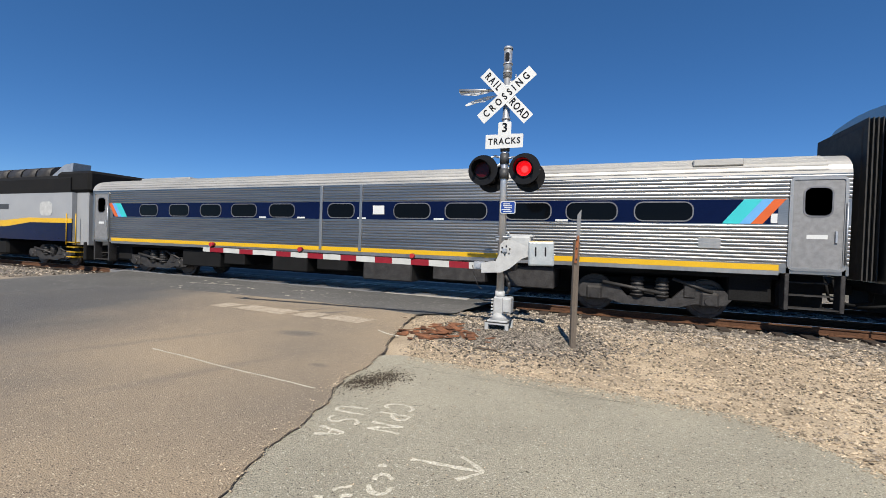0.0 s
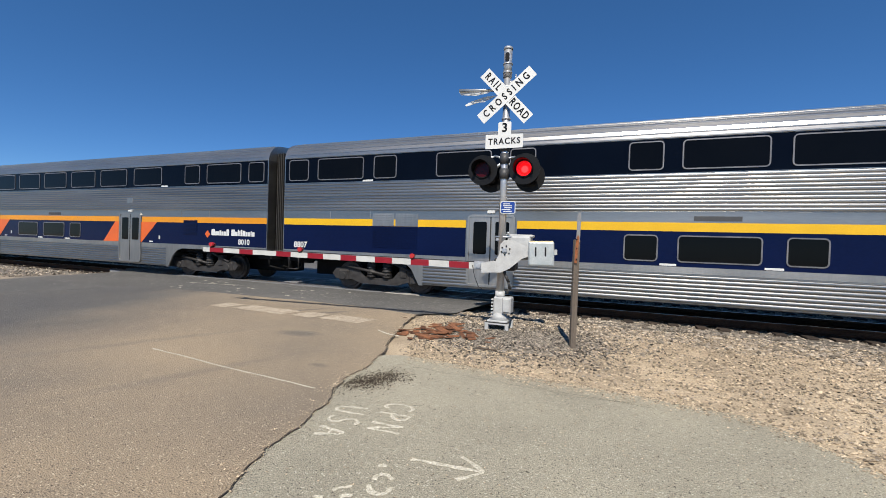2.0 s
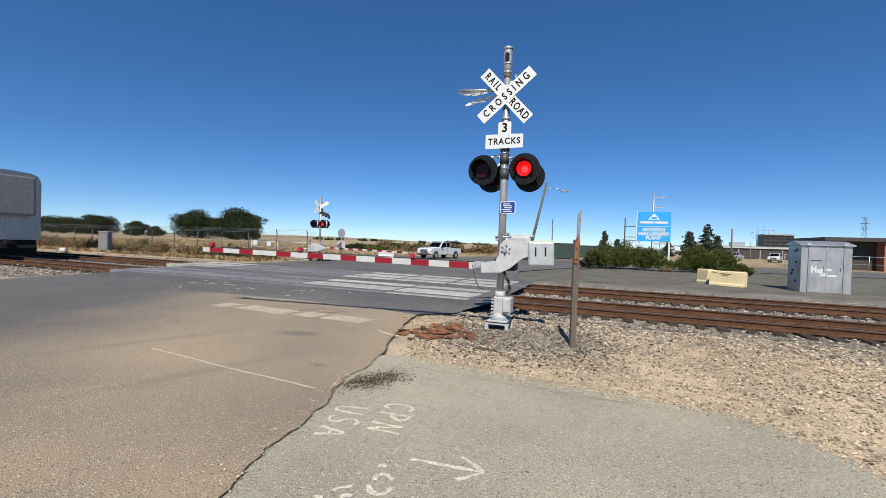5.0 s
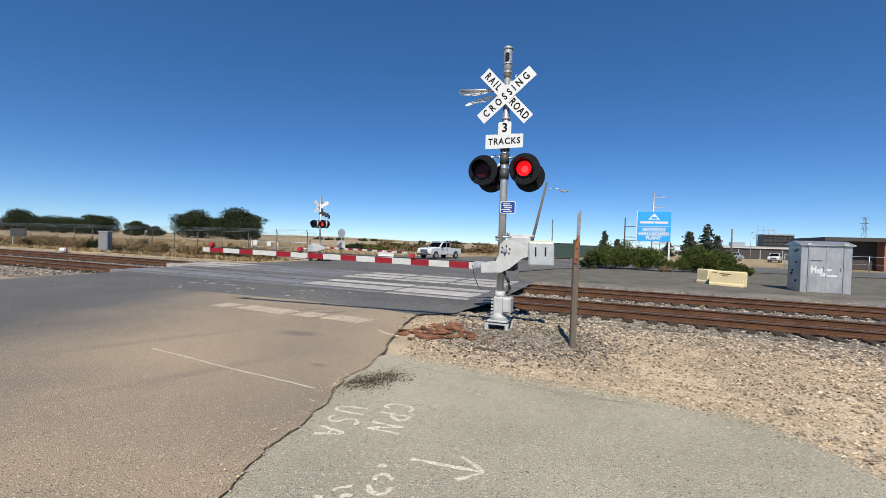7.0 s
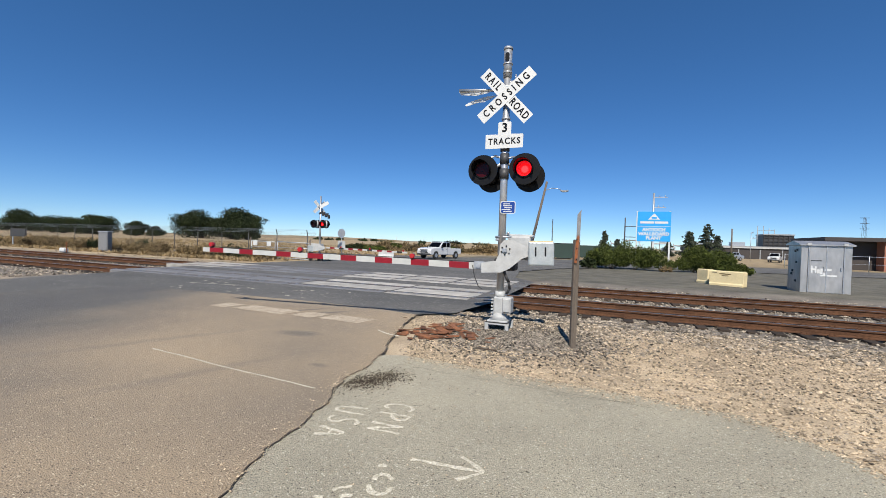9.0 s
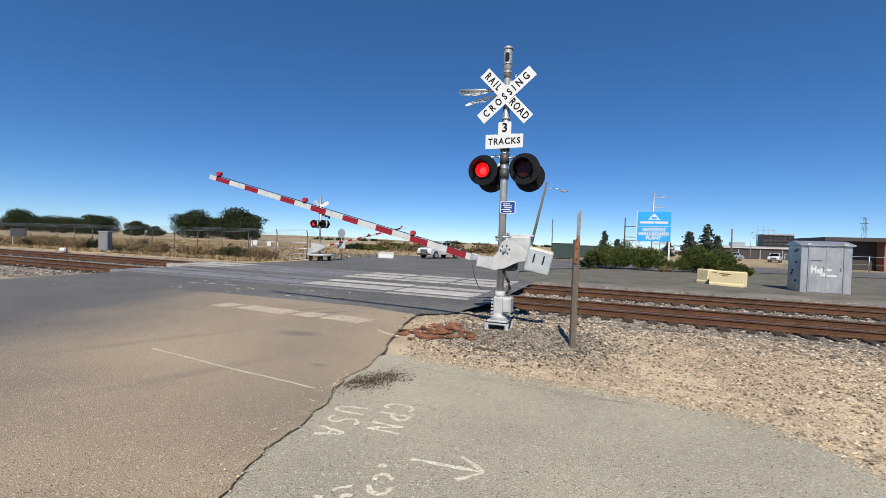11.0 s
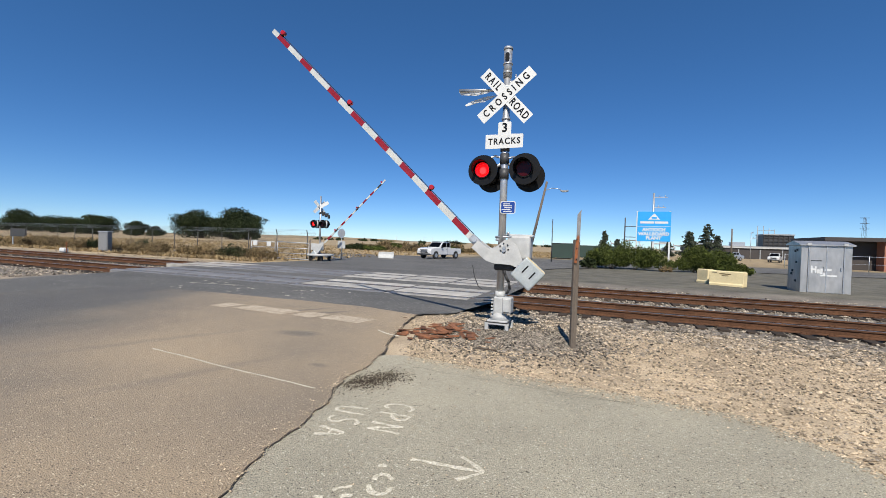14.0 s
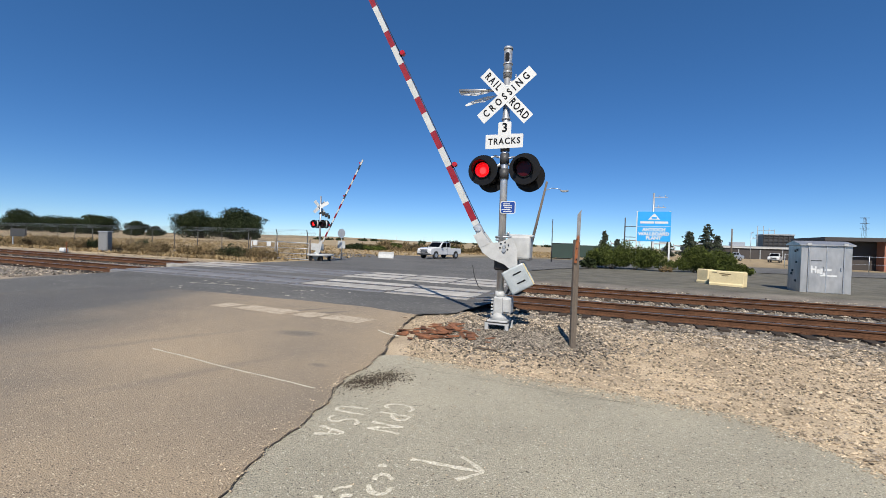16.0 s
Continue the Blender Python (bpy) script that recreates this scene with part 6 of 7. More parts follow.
# ---- things beyond the tracks ----
def equipment_cabinet():
    cb = base("equipment_cabinet", "bright aluminium equipment cabinet with a peaked roof", "cabinet", m=pose(7.9, 23.35, -0.17, 0, 0, 3))
    part("body", box(0, 1.82, 0, 1.25, 0.06, 2.2, 0.012), SHEETMETAL, cb, "bright aluminium body")
    part("roof", slab([(-0.08, 2.2), (1.9, 2.2), (1.9, 2.26), (-0.08, 2.26)], -0.08, 1.33), SHEETMETAL, cb)
    bm = bmesh.new()
    pts = [(-0.08, -0.08, 2.26), (-0.08, 1.33, 2.26), (-0.08, 0.62, 2.42), (1.9, -0.08, 2.26), (1.9, 1.33, 2.26), (1.9, 0.62, 2.42)]
    v = [bm.verts.new(p) for p in pts]
    for f in ((0, 1, 2), (3, 5, 4), (0, 2, 5, 3), (1, 4, 5, 2), (0, 3, 4, 1)):
        bm.faces.new([v[i] for i in f])
    part("roof_peak", bm, SHEETMETAL, cb)
    for a, b in ((0.3, 0.9), (0.93, 1.5)):
        d = part("door", box(a, b, -0.03, 0.0, 0.14, 2.12, 0.006), SHEETMETAL, cb)
        part("handle", box(b - 0.1, b - 0.05, -0.06, -0.03, 1.1, 1.28, 0.006), GALV, d)
    for x in (0.27, 0.91, 1.53):
        part("seam", box(x - 0.02, x + 0.02, -0.045, 0.0, 0.1, 2.18, 0.004), GALV, cb)
    for x in (0.25, 1.55):
        part("lifting_eye", box(x - 0.08, x + 0.08, -0.1, -0.02, 2.2, 2.32, 0.01), OFFWHITE, cb)
    part("plinth", box(0.02, 1.8, 0.03, 1.22, 0.0, 0.07), TRUCK, cb)
    tag = bmesh.new()
    for a, b, z0, z1 in ((0.36, 0.42, 0.98, 1.32), (0.42, 0.5, 1.12, 1.2), (0.5, 0.56, 1.0, 1.3), (0.58, 0.68, 0.98, 1.16), (0.7, 0.78, 0.96, 1.2), (0.8, 0.95, 0.92, 1.02), (0.85, 1.1, 1.1, 1.2), (0.7, 1.3, 0.86, 0.93)):
        tag = slab(rect(a, b, z0, z1), -0.034, -0.03, tag)
    part("painted_over_patch", tag, WHITE, cb, "patches of white paint")
    part("notice", slab(rect(0.35, 0.75, 1.52, 1.56), -0.034, -0.03), DARKGREY, cb)
    for y, z in ((0.3, 1.95), (0.5, 1.9), (0.35, 1.4), (0.7, 1.0), (0.8, 0.85), (0.4, 0.55)):
        part("fitting", box(-0.03, 0, y, y + 0.12, z, z + 0.1, 0.008), DARKGREY, cb)


equipment_cabinet()


def plant_sign():
    sg = base("plant_sign", "large bright blue plant sign on white posts", "sign", m=pose(4.68, 56, -0.045))
    part("board", box(-1.8, 1.8, -0.08, 0.08, 2.6, 6.15, 0.01), SIGNCYAN, sg, "bright blue sign board")
    part("divider", box(-1.78, 1.78, -0.09, -0.08, 4.36, 4.40), WHITE, sg)
    for k, (word, s) in enumerate((("ANTIOCH", 0.52), ("WALLBOARD", 0.52), ("PLANT", 0.52))):
        letters(word, s, WHITE, sg, pose(0.0, -0.095, 3.98 - 0.5 * k), bold=0.028, squeeze=1.05)
    part("emblem", slab([(-0.65, 5.2), (0.65, 5.2), (0.05, 5.9), (-0.05, 5.9)], -0.09, -0.085), WHITE, sg, "white peaked emblem")
    part("emblem_bar", slab(rect(-0.28, 0.28, 5.3, 5.5), -0.095, -0.09), SIGNCYAN, sg)
    bars = slab(rect(-1.5, 0.02, 4.72, 4.98), -0.09, -0.085)
    bars = slab(rect(0.1, 1.5, 4.72, 4.98), -0.09, -0.085, bars)
    part("lettering_bar", bars, WHITE, sg)
    for x in (-1.82, 0.0, 1.7):
        part("post", box(x - 0.09, x + 0.09, -0.05, 0.13, -0.2, 6.2 if x else 2.6, 0.01), WHITE, sg)
    part("brace", tube((-1.6, 0.1, 2.6), (-0.3, 1.0, 0.0), 0.06, 0.06, 6), WHITE, sg)


plant_sign()


def cream_barriers():
    prof = [(-0.24, 0), (0.24, 0), (0.24, 0.10), (0.20, 0.16), (0.18, 0.70), (0.15, 0.74), (-0.15, 0.74), (-0.18, 0.70), (-0.20, 0.16), (-0.24, 0.10)]
    for x, y, a, l in ((5.42, 24.5, -36, 1.5), (4.72, 25.9, -60, 0.7)):
        br = base("concrete_barrier", "cream painted concrete barrier block beside the tracks", "barrier", "cream barriers", pose(x, y, -0.06, 0, 0, a))
        block = sweep(prof, [-l / 2, -l / 2 + 0.05, 0, l / 2 - 0.05, l / 2], close=True)
        for v in block.verts:
            v.co.z += 0.02 * noise.noise(v.co * 3) * (v.co.z > 0.3)
        part("block", block, CREAM, br)
        for s in (-1, 1):
            part("end_plate", box(s * l / 2 - 0.02, s * l / 2 + 0.02, -0.19, 0.19, 0.02, 0.70, 0.012), CREAM, br)
        if l > 1:
            part("text_bar", box(-0.3, 0.2, -0.196, -0.18, 0.58, 0.62), BRUSH, br)
            part("text_bar", box(-0.62, -0.42, -0.196, -0.18, 0.64, 0.67), BRUSH, br)
            part("text_bar", box(-0.2, 0.12, -0.196, -0.18, 0.50, 0.53), BRUSH, br)


cream_barriers()


def white_barrier():
    prof = [(-0.3, 0), (0.3, 0), (0.26, 0.18), (0.12, 0.4), (0.1, 0.62), (-0.1, 0.62), (-0.12, 0.4), (-0.26, 0.18)]
    thing("concrete_barrier", sweep(prof, [-0.7, 0, 0.7], close=True), OFFWHITE, "white concrete road barrier by the far road", "barrier", m=pose(-19.5, 34.6, -0.045, 0, 0, 25))


white_barrier()


def vehicle(kind, m, paint, label, bed_open):
    """A pickup or a car; x runs to its nose, its wheels stand at z = 0."""
    v = base(kind, label, "vehicle", "parked vehicles", m)
    if bed_open:
        arch = lambda cx: [(cx - 0.5 * math.cos(radians(q)), 0.42 + 0.48 * math.sin(radians(q))) for q in range(175, 0, -34)]
        body = [(-2.98, 0.62), (-3.0, 1.22), (-0.98, 1.24), (-0.9, 1.26), (1.0, 1.28), (1.25, 1.3), (2.55, 1.24), (2.85, 1.14), (2.98, 0.95), (2.98, 0.5), (2.62, 0.46)] + arch(1.95) + [(1.3, 0.46), (-1.3, 0.46)] + arch(-1.9) + [(-2.6, 0.5)]
        cabin = [(-0.95, 1.26), (-0.9, 1.86), (-0.72, 1.95), (0.42, 1.96), (0.62, 1.91), (1.28, 1.29)]
        wx, wr, half = (-1.9, 1.95), 0.41, 1.0
    else:
        body = [(-2.2, 0.4), (-2.25, 0.8), (-2.0, 0.95), (-1.2, 1.0), (1.0, 0.98), (2.0, 0.85), (2.25, 0.65), (2.25, 0.35)]
        cabin = [(-1.6, 0.98), (-1.2, 1.42), (0.1, 1.45), (0.9, 0.98)]
        wx, wr, half = (-1.35, 1.4), 0.33, 0.88
    bm = slab(body, -half, half)
    bmesh.ops.bevel(bm, geom=bm.edges[:], offset=0.05, segments=2, affect="EDGES", profile=0.5)
    part("body", bm, paint, v)
    bm = slab(cabin, -half * 0.86, half * 0.86)
    bmesh.ops.bevel(bm, geom=bm.edges[:], offset=0.04, segments=2, affect="EDGES", profile=0.5)
    part("cabin", bm, paint, v)
    (ax, az), (bx, bz) = cabin[-2], cabin[-1]
    bm = bmesh.new()
    n = Vector((az - bz, 0, bx - ax)).normalized() * 0.02
    q = [Vector((ax, -half * 0.74, az - 0.03)), Vector((ax, half * 0.74, az - 0.03)), Vector((bx - 0.08, half * 0.8, bz + 0.05)), Vector((bx - 0.08, -half * 0.8, bz + 0.05))]
    vs = [bm.verts.new(p + n * 1.5) for p in q] + [bm.verts.new(p - n) for p in q]
    for f in ((0, 1, 2, 3), (7, 6, 5, 4), (0, 4, 5, 1), (1, 5, 6, 2), (2, 6, 7, 3), (3, 7, 4, 0)):
        bm.faces.new([vs[i] for i in f])
    part("windscreen", bm, GLASS_DARK, v)
    x0, x1 = cabin[1][0] + 0.15, cabin[-2][0]
    z0, z1 = cabin[0][1] + 0.1, max(z for _, z in cabin) - 0.1
    xm = (x0 + x1) / 2 - 0.05
    for s in (-1, 1):
        for a, b, sl in ((x0, xm - 0.04, 0), (xm + 0.04, x1 - 0.05, 0.32)):
            part("side_window", slab([(a, z0), (b + sl, z0), (b, z1), (a, z1)], s * half * 0.86 - 0.015, s * half * 0.86 + 0.015), GLASS_DARK, v)
        for x in wx:
            w = part("wheel", tube((0, -0.12, 0), (0, 0.12, 0), wr, wr, 20), RUBBER, v, m=pose(x, s * (half - 0.1), wr))
            part("rim", tube((0, s * 0.11, 0), (0, s * 0.13, 0), wr * 0.6, wr * 0.55, 16), ALU, w)
        part("headlight", box((2.9 if bed_open else 2.19), (3.01 if bed_open else 2.30), s * half * 0.62 - 0.16, s * half * 0.62 + 0.16, 0.78 if bed_open else 0.6, 1.0 if bed_open else 0.72, 0.02), WHITE, v)
        part("mirror", box(0.95, 1.05, s * (half + 0.1) - 0.1, s * (half + 0.1) + 0.1, 1.28, 1.5, 0.02), BLACK, v) if bed_open else None
    if bed_open:
        part("grille", box(2.9, 3.0, -0.58, 0.58, 0.68, 1.06, 0.02), BLACK, v)
        for z in (0.80, 0.92):
            part("grille_bar", box(2.98, 3.02, -0.56, 0.56, z, z + 0.03, 0.008), ALU, v)
        for s in (-1, 1):
            part("door_seam", box(-0.17, -0.155, s * half - 0.006, s * half + 0.006, 0.5, 1.26), BLACK, v)
            part("door_handle", box(0.0, 0.14, s * half - 0.02, s * half + 0.02, 1.08, 1.12, 0.006), BLACK, v)
        part("bumper", box(2.8, 3.08, -0.98, 0.98, 0.42, 0.64, 0.05), DARKGREY, v)
        rk = pipe([(-2.8, -0.9, 1.2), (-2.8, -0.9, 1.95), (0.4, -0.9, 2.02)], 0.03, 6)
        rk = pipe([(-2.8, 0.9, 1.2), (-2.8, 0.9, 1.95), (0.4, 0.9, 2.02)], 0.03, 6, rk)
        rk = tube((-2.8, -0.9, 1.95), (-2.8, 0.9, 1.95), 0.03, 0.03, 6, rk)
        part("ladder_rack", rk, BLACK, v)
    return v


VAN_WHITE = mat("white_vehicle_paint", (0.64, 0.645, 0.65), 0.25, 0, (0.58, 0.585, 0.59), 1, 3, fine=0.02, coat=0.5)
SILVER = mat("silver_vehicle_paint", (0.34, 0.38, 0.44), 0.3, 0.3, (0.3, 0.34, 0.4), 1, 3, fine=0.02, coat=0.5)
vehicle("pickup_truck", pose(-16.15, 39.7, -0.004, 0, 0, -106) @ Matrix.Scale(0.85, 4), VAN_WHITE, "white crew-cab pickup truck with a ladder rack", True)
vehicle("pickup_truck", pose(25.6, 86, 0.05, 0, 0, 248) @ Matrix.Scale(0.78, 4), VAN_WHITE, "white pickup truck parked by the plant", True)
vehicle("car", pose(19.2, 86, 0.05, 0, 0, 220), SILVER, "silver-blue sedan parked by the plant", False)


def light_pole():
    lp = base("street_lamp", "leaning wooden pole with a bent street lamp arm", "street lamp", m=pose(-8.3, 45, -0.1))
    part("pole", tube((0, 0, -0.3), (1.85, 0, 8.45), 0.17, 0.11, 12), WOODPOST, lp)
    part("arm", pipe([(1.65, 0, 7.5), (2.4, -0.1, 7.75), (3.3, -0.2, 7.6)], 0.04, 8), GALV, lp)
    hd = part("lamp_head", box(3.25, 4.1, -0.45, -0.1, 7.35, 7.5, 0.06), GALV, lp, "grey cobra lamp head", m=pose(0, 0, 0))
    part("lens", box(3.4, 3.95, -0.4, -0.15, 7.28, 7.36, 0.03), OFFWHITE, hd)
    return lp


light_pole()


def plain_pole(x, y, h, r, name, label, arms=(), material=None):
    pl = base(name, label, "pole", "poles on the skyline", pose(x, y, -0.1))
    part("pole", tube((0, 0, -0.2), (0, 0, h), r, r * 0.7, 10), material or WOODPOST, pl)
    for z, l in arms:
        part("cross_arm", box(-0.1, l, -0.05, 0.05, z, z + 0.1), material or WOODPOST, pl)
        for k in (0.4, 0.8):
            part("insulator", tube((l * k, 0, z + 0.1), (l * k, 0, z + 0.3), 0.05, 0.04, 6), GALV, pl)


plain_pole(-5.72, 45, 4.5, 0.06, "lamp_pole", "thin dark pole beside the road", material=DARKGREY)
plain_pole(4.9, 60, 8.9, 0.16, "utility_pole", "tall grey utility pole behind the sign", ((8.3, 1.6), (7.0, 1.4)), GALV)
plain_pole(1.9, 70, 6.4, 0.12, "utility_pole", "dark utility pole with two cross arms", ((5.0, 2.2), (3.4, 2.2)), DARKGREY)
plain_pole(18.0, 80, 5.4, 0.14, "utility_pole", "dark wooden utility pole by the plant")
plain_pole(30.0, 58, 6.6, 0.17, "utility_pole", "weathered wooden utility pole", ((6.0, 1.4),))
plain_pole(25.2, 98, 5.6, 0.07, "lamp_pole", "light mast at the plant", ((4.4, 1.0), (5.4, 0.5)), GALV)


def stop_sign_back():
    sp = base("road_sign", "round grey back of a road sign on a post", "sign", m=pose(-19.9, 28.1, -0.05))
    part("post", tube((0, 0, -0.1), (0, 0, 2.45), 0.035, 0.035, 8), GALV, sp)
    part("disc", tube((0, -0.05, 2.15), (0, -0.06, 2.15), 0.36, 0.36, 24), GALV, sp)
    part("plate", box(-0.36, 0.36, -0.02, -0.01, 0.95, 1.55), OFFWHITE, sp, "white plate under the disc")


stop_sign_back()


def relay_box():
    rb = base("relay_cabinet", "grey relay cabinet beside the tracks", "cabinet", m=pose(-38.9, 22.0, -0.05, 0, 0, 30))
    part("body", box(-0.35, 0.35, -0.3, 0.3, 0.1, 1.65, 0.02), DULLZINC, rb)
    part("door", box(-0.3, 0.3, -0.33, -0.3, 0.15, 1.55, 0.01), DULLZINC, rb)
    part("lid", box(-0.4, 0.4, -0.36, 0.36, 1.65, 1.72, 0.02), GALV, rb)
    part("base", box(-0.3, 0.3, -0.25, 0.25, -0.05, 0.1), CONCRETE, rb)
    pl = base("signal_panel", "dark grey panel on two legs beside the tracks", "panel", m=pose(-55.5, 23.5, -0.05, 0, 0, 40))
    part("panel", box(-0.6, 0.6, -0.05, 0.05, 0.9, 1.7, 0.02), DARKGREY, pl)
    for x in (-0.4, 0.4):
        part("leg", box(x - 0.04, x + 0.04, -0.04, 0.04, -0.1, 0.9), GALV, pl)
    rk = base("marker_rock", "white painted rubble beside the tracks", "debris", m=pose(-40.2, 19.8, -0.1))
    part("block", box(-0.3, 0.3, -0.2, 0.2, 0, 0.35, 0.08), WHITE, rk)
    part("stake", box(0.25, 0.33, 0, 0.06, 0, 0.8), RUSTPLATE, rk)


relay_box()


def fence():
    """The chain-link fence along the field, with angled tops to its posts."""
    fc = base("chain_link_fence", "rusty chain-link fence with angled barbed-wire tops", "fence")
    y0 = 27.0
    wood = mesh_of("post", pipe([(0, 0, -0.2), (0, 0, 2.0), (0.12, -0.25, 2.3)], 0.035, 6), DARKGREY)
    for k, x in enumerate(np.arange(-120, -21, 3.05)):
        share("post", wood, fc, pose(x, y0 + 0.02 * math.sin(k), bed(x, y0), 0, random.uniform(-1.5, 1.5), 0))
    wires = bmesh.new()
    for z, dy in ((2.0, 0), (0.1, 0), (2.1, -0.08), (2.2, -0.16), (2.28, -0.23)):
        wires = box(-121, -21.5, y0 + dy - 0.006, y0 + dy + 0.006, z - 0.006, z + 0.006, bm=wires)
    part("wire", wires, GALV, fc)
    n = 700
    v, f = [], []
    for i in range(n):
        x = -121 + i * 0.14
        for s in (-1, 1):
            xa, xb = x, x + s * 1.9
            k = len(v)
            v += [(xa - 0.004, y0, 0.08), (xa + 0.004, y0, 0.08), (xb + 0.004, y0, 2.0), (xb - 0.004, y0, 2.0), (xa, y0 + 0.005, 0.08), (xb, y0 + 0.005, 2.0)]
            f += [(k, k + 1, k + 2, k + 3), (k + 1, k + 4, k + 5, k + 2), (k + 4, k, k + 3, k + 5)]
    me = bpy.data.meshes.new("mesh")
    me.from_pydata(v, [], f)
    me.materials.append(TRUCK)
    ob = new("mesh", me)
    ob.parent = fc
    tagged(ob, kind="stuff")
    # green screened fence across the lot
    gf = base("screened_fence", "chain-link fence with dark green screening", "fence", m=pose(-7.5, 66, -0.05))
    part("screen", box(0, 9.5, -0.02, 0.02, 0.1, 1.9), GREENNET, gf)
    for x in np.arange(0, 9.6, 1.9):
        part("post", tube((x, 0.05, -0.1), (x, 0.05, 2.0), 0.04, 0.04, 6), GALV, gf)
    dm = base("waste_container", "dark green waste container in the lot", "container", m=pose(-7.2, 57, -0.05))
    part("body", slab([(0, 0.15), (2.6, 0.15), (2.8, 1.5), (2.8, 2.0), (0, 2.0)], 0, 1.8), GREENNET, dm)
    part("lid", box(-0.05, 2.85, -0.05, 1.85, 2.0, 2.08, 0.02), DARKGREY, dm)
    # gate panels near the far signal
    fg = base("metal_gate", "grey pipe gate panels beside the far signal", "gate", m=pose(-26.3, 25.2, -0.05))
    for a, b in ((0, 2.4), (2.6, 5.6)):
        g = pipe([(a, 0, 0.1), (a, 0, 1.35), (b, 0, 1.3), (b, 0, 0.1), (a, 0, 0.1)], 0.035, 6)
        for z in (0.5, 0.9):
            g = tube((a, 0, z), (b, 0, z), 0.02, 0.02, 6, g)
        part("gate_frame", g, GALV, fg)
    for x in (-0.1, 2.5, 5.7):
        part("post", tube((x, 0, -0.1), (x, 0, 1.6), 0.06, 0.06, 8), WOODPOST, fg)
    for x, z, w in ((0.2, 1.0, 0.45), (1.6, 0.98, 0.4), (0.6, -0.0, 0.7)):
        part("notice", box(x, x + w, -0.06, -0.04, z, z + w * 0.9), WHITE, fg, "small white board")


fence()


def plant_buildings():
    lb = base("plant_building", "long low dark-walled plant building with a white fascia", "building", "plant buildings", pose(0, 112, 0))
    part("wall", box(17.5, 60, 0, 18, -0.1, 2.45), BRONZE, lb, "dark brown wall")
    part("fascia", box(17.3, 60.2, -0.3, 0.0, 2.45, 2.75), OFFWHITE, lb, "white fascia")
    part("roof", box(17.3, 60.2, -0.3, 18, 2.75, 2.95), GREYPAINT, lb)
    for k in range(9):
        part("bay", box(18.5 + 4 * k, 18.7 + 4 * k, -0.1, 0.0, -0.1, 2.2), GREYPAINT, lb)
    for x, w, h in ((16, 3.5, 0.7), (20, 2, 1.2), (24, 2.5, 0.9), (36, 3, 0.6)):
        part("roof_unit", box(x + 2, x + 2 + w, 3, 6, 2.95, 2.95 + h), GALV, lb)
    st = base("process_structure", "grey steel process structure over the plant", "building", "plant buildings", pose(31.4, 113, 0))
    part("block", box(0, 5.4, 0, 5, 2.6, 5.5), DARKGREY, st)
    part("deck", box(-0.15, 5.55, -0.3, 5.2, 5.5, 5.75), GREYPAINT, st)
    for x in (0, 0.9, 1.8, 2.7, 3.6, 4.5, 5.3):
        part("column", box(x - 0.08, x + 0.12, -0.2, 0, 2.4, 5.4), TRUCK, st)
    for z in (3.3, 4.05, 4.8):
        part("beam", box(-0.1, 5.5, -0.18, -0.02, z, z + 0.14), TRUCK, st)
    for x in (-0.9, 0.2, 1.2, 2.2):
        part("stack", tube((x, 1, 2.4), (x, 1, 7.2 + 0.4 * math.sin(x * 5)), 0.09, 0.07, 6), GREYPAINT, st)
    part("rail", pipe([(-1.0, 1, 6.6), (2.3, 1, 6.6)], 0.05, 5), GREYPAINT, st)
    br = base("brick_building", "red brick building with a dark flat roof", "building", "plant buildings", pose(26.0, 61, -0.1))
    part("wall", box(2.0, 22, 0, 9, 0, 3.3), BRICK, br, "red brick wall")
    part("roof", box(-3.4, 22.3, -0.4, 9.3, 3.3, 3.75, 0.03), BRONZE, br, "dark flat roof")
    part("side_wall", box(-3.0, 2.0, 1.5, 9, 0, 3.3), BRONZE, br)
    for k in range(4):
        part("window", box(3 + 4.6 * k, 5.2 + 4.6 * k, -0.03, 0.05, 1.0, 2.4), GLASS_DARK, br)
    cf = base("lot_fence", "low chain-link fence before the brick building", "fence", m=pose(18, 57.5, -0.1))
    for k in range(10):
        part("post", tube((2.4 * k, 0, -0.1), (2.4 * k, 0, 1.7), 0.035, 0.03, 6), GALV, cf)
    part("wire", box(0, 21.6, -0.01, 0.01, 1.62, 1.66, bm=box(0, 21.6, -0.01, 0.01, 0.8, 0.82)), GALV, cf)
    tw = base("lattice_tower", "distant steel lattice transmission tower", "tower", m=pose(64.4, 150, 0) @ Matrix.Diagonal((0.55, 0.55, 1, 1)))
    lat = bmesh.new()
    for s in (-1, 1):
        for q in (-1, 1):
            lat = tube((s * 1.3, q * 1.3, -0.3), (s * 0.35, q * 0.35, 12.2), 0.07, 0.05, 5, lat)
    for k in range(8):
        w0, w1 = 1.3 - 0.12 * k, 1.3 - 0.12 * (k + 1)
        lat = tube((-w0, -w0, 1.5 * k), (w1, -w1, 1.5 * (k + 1)), 0.035, 0.035, 4, lat)
        lat = tube((w0, -w0, 1.5 * k), (-w1, -w1, 1.5 * (k + 1)), 0.035, 0.035, 4, lat)
    for z in (9.0, 10.5, 12.0):
        lat = tube((-1.8, 0, z), (1.8, 0, z), 0.06, 0.06, 5, lat)
    part("lattice", lat, DARKGREY, tw)
    mc = base("process_pipes", "tangle of white pipes and tanks at the plant", "plant", "plant buildings", pose(4, 100, 0))
    random.seed(5)
    pp = bmesh.new()
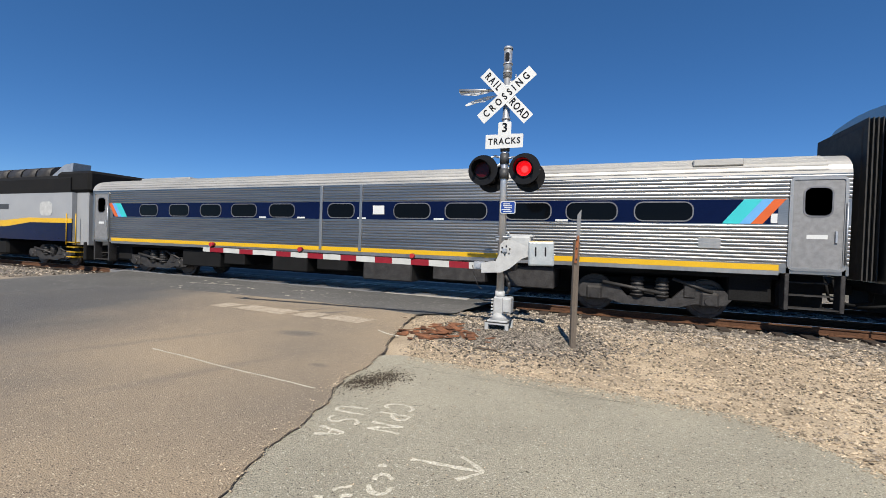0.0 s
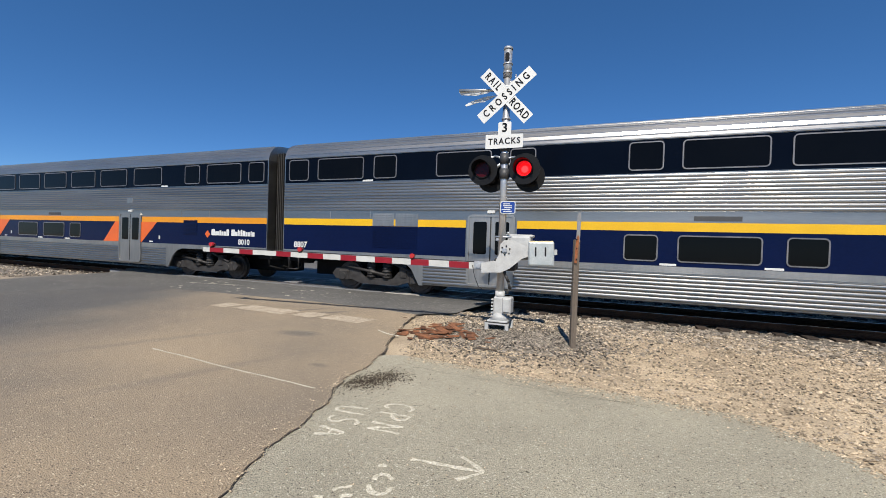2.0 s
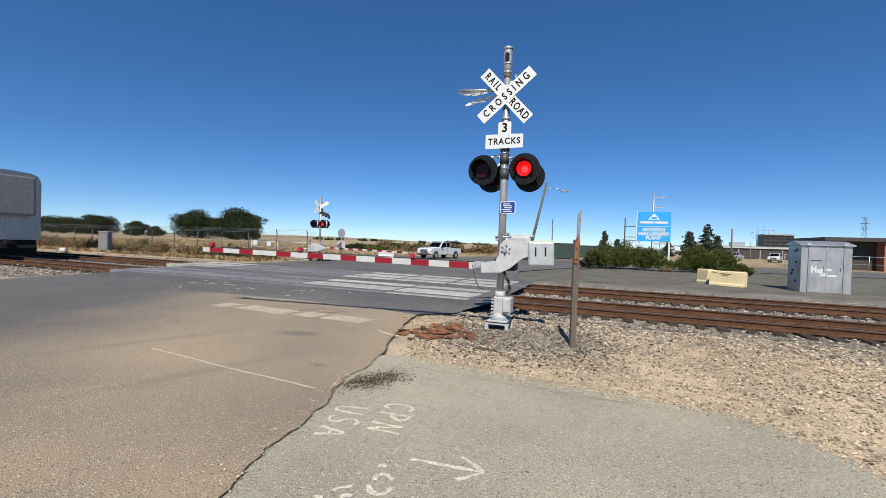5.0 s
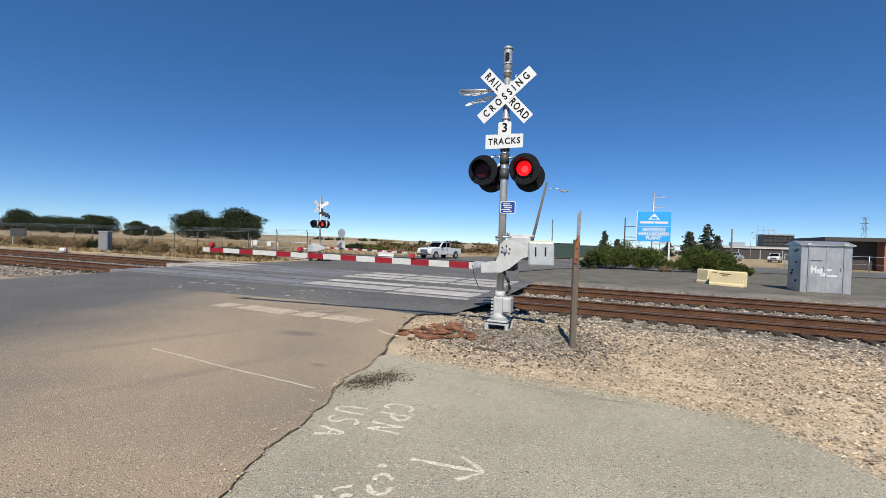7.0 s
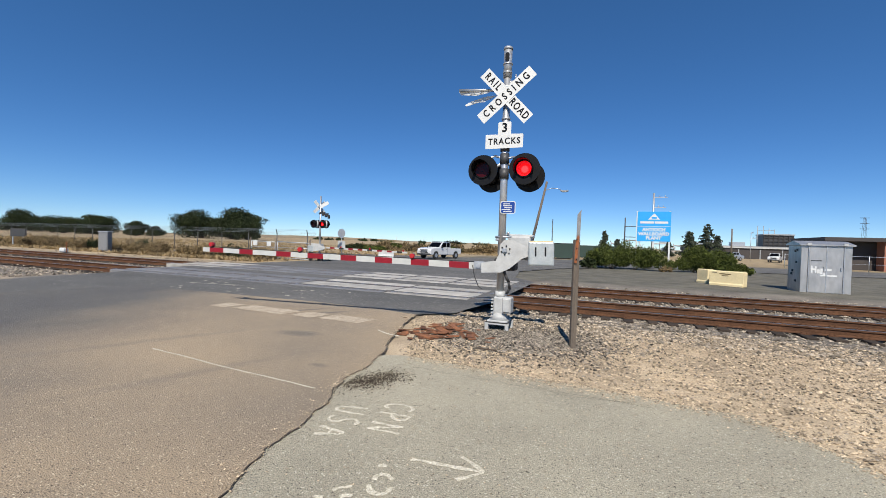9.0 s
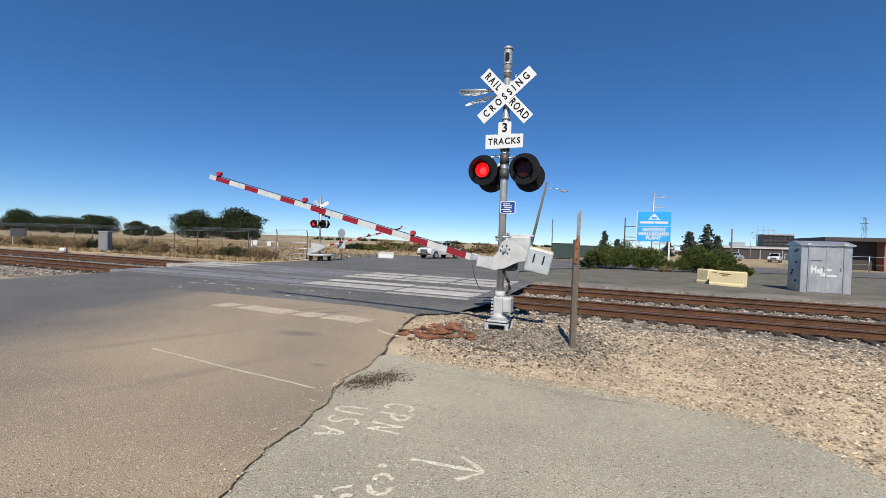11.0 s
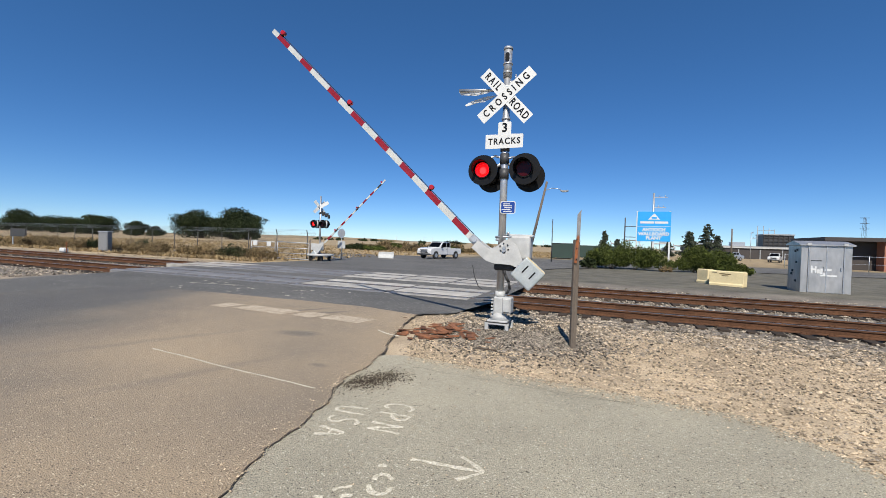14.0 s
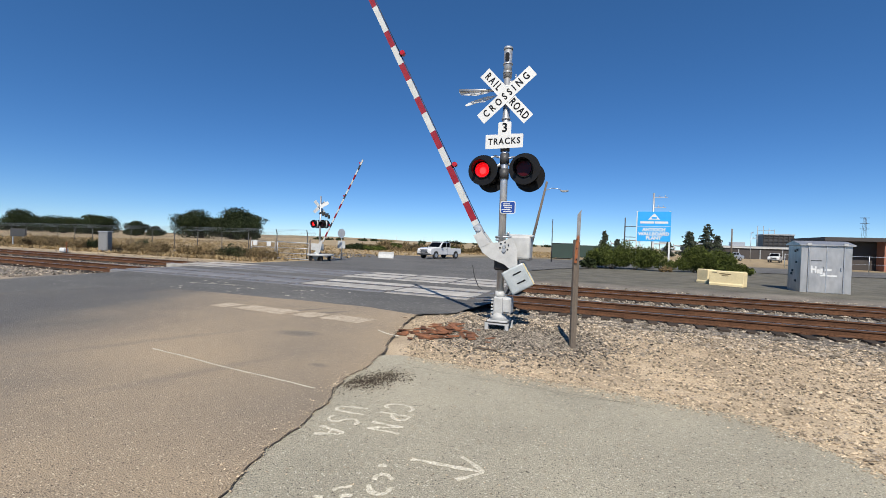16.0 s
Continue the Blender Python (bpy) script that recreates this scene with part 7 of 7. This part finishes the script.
    for k in range(14):
        x, z = random.uniform(-4, 9), random.uniform(0.8, 3.4)
        pp = tube((x, 0, z), (x + random.uniform(1, 4), 0, z + random.uniform(-0.2, 0.2)), 0.14, 0.14, 6, pp)
        pp = tube((x, 0.4, -0.1), (x, 0.4, z + 0.4), 0.11, 0.11, 6, pp)
    part("pipework", pp, OFFWHITE, mc)
    for k in range(4):
        part("tank", tube((-2 + 3 * k, 2, -0.1), (-2 + 3 * k, 2, 1.5 + 0.4 * (k % 2)), 1.0, 1.0, 16), (GALV, OFFWHITE)[k % 2], mc)


plant_buildings()


def turbines():
    """Far white wind turbines along the skyline."""
    random.seed(9)
    for k in range(14):
        x, y = -1900 + 130 * k + random.uniform(-50, 50), 3000
        wt = base("wind_turbine", "far white wind turbine on the skyline", "wind turbine", "wind turbines", pose(x, y, 0, 0, random.uniform(0, 0), 0))
        part("tower", tube((0, 0, 0), (0, 0, 32), 1.0, 0.7, 8), WHITE, wt)
        hub = part("hub", tube((0, -1, 32), (0, 1.5, 32), 0.9, 0.9, 8), WHITE, wt)
        a0 = random.uniform(0, 120)
        for j in range(3):
            a = radians(a0 + 120 * j)
            part("blade", tube((0, -1, 32), (14 * math.sin(a), -1, 32 + 14 * math.cos(a)), 0.6, 0.25, 5), WHITE, hub)


turbines()


# ---- what moves ----
TRAIN_A, TRAIN_V, TRAIN_C = 5.30, -34.15, 0.2019
GATE = (-1.87, 8.22, 1.60)
GATE_ROWS = [(0, -1.5), (9.0, -1.5), (9.45, -1.5), (9.9, 1.0), (10.3, 5.3), (10.8, 10.3), (11.3, 15.3), (12.0, 22.3), (13.0, 32.1), (14.0, 41.7), (15.0, 51.4), (16.0, 60.6)]
FLASH = 1.0165        # seconds for one full turn of the flashers


def train_at(t):
    """Where the first two-level car's leading end is along the track."""
    return TRAIN_A + TRAIN_V * t + TRAIN_C * t * t


def flashing(lens, x, y, z, starts, length, deep):
    """The burning lens comes through its dark one while it is lit, and lies behind it in the lamp otherwise."""
    rows, hid, lit = [], pose(x, y + deep, z), pose(x, y, z)
    snap = lambda t: math.ceil(t * 30 - 0.001) / 30
    spans = [(snap(s), snap(s + length)) for s in starts]
    on = lambda t: any(a <= t < b for a, b in spans)
    marks = sorted([0.0, 16.0] + [c for ab in spans for c in ab])
    step = 1 / 30
    for m in marks:
        for t in (m - step, m):
            t = round(t * 30) / 30
            if 0 <= t <= 16 and (not rows or t > rows[-1][0] + 0.01):
                rows.append((t, lit if on(t + 0.001) else hid))
    walk(lens, rows)


def motions():
    times = [0, 0.5, 1, 1.5, 2, 2.5, 3, 3.5, 4, 4.5, 5, 6, 8, 12, 16]
    last = train_at(5.0)
    speed = TRAIN_V + 2 * TRAIN_C * 5.0
    for k, car in enumerate([loco, coach] + cars):
        off = (-44.3, -26.17)[k] if k < 2 else 25.91 * (k - 2)
        walk(car, [(t, pose((train_at(t) if t <= 5 else last + speed * (t - 5)) + off, TRACK_A, 0.0)) for t in times])
    walk(gate_arm, [(t, pose(*GATE, 0, a, 8.37)) for t, a in GATE_ROWS])
    walk(gate_far, [(t, pose(-19.7, 25.2, 1.0, 0, -a - 0.5, 0)) for t, a in GATE_ROWS])
    left_on = [0.365 + FLASH * n for n in range(-1, 17)]
    right_on = [0.86 + FLASH * n for n in range(-1, 17)]
    flashing(lens_left, -0.44, -0.057, 3.14, left_on, 0.495, 0.05)
    flashing(lens_right, 0.40, -0.057, 3.14, right_on, FLASH - 0.495, 0.05)
    flashing(far_lens_left, -0.5, -0.137, 2.7, left_on, 0.495, 0.05)
    flashing(far_lens_right, 0.3, -0.137, 2.7, right_on, FLASH - 0.495, 0.05)


motions()
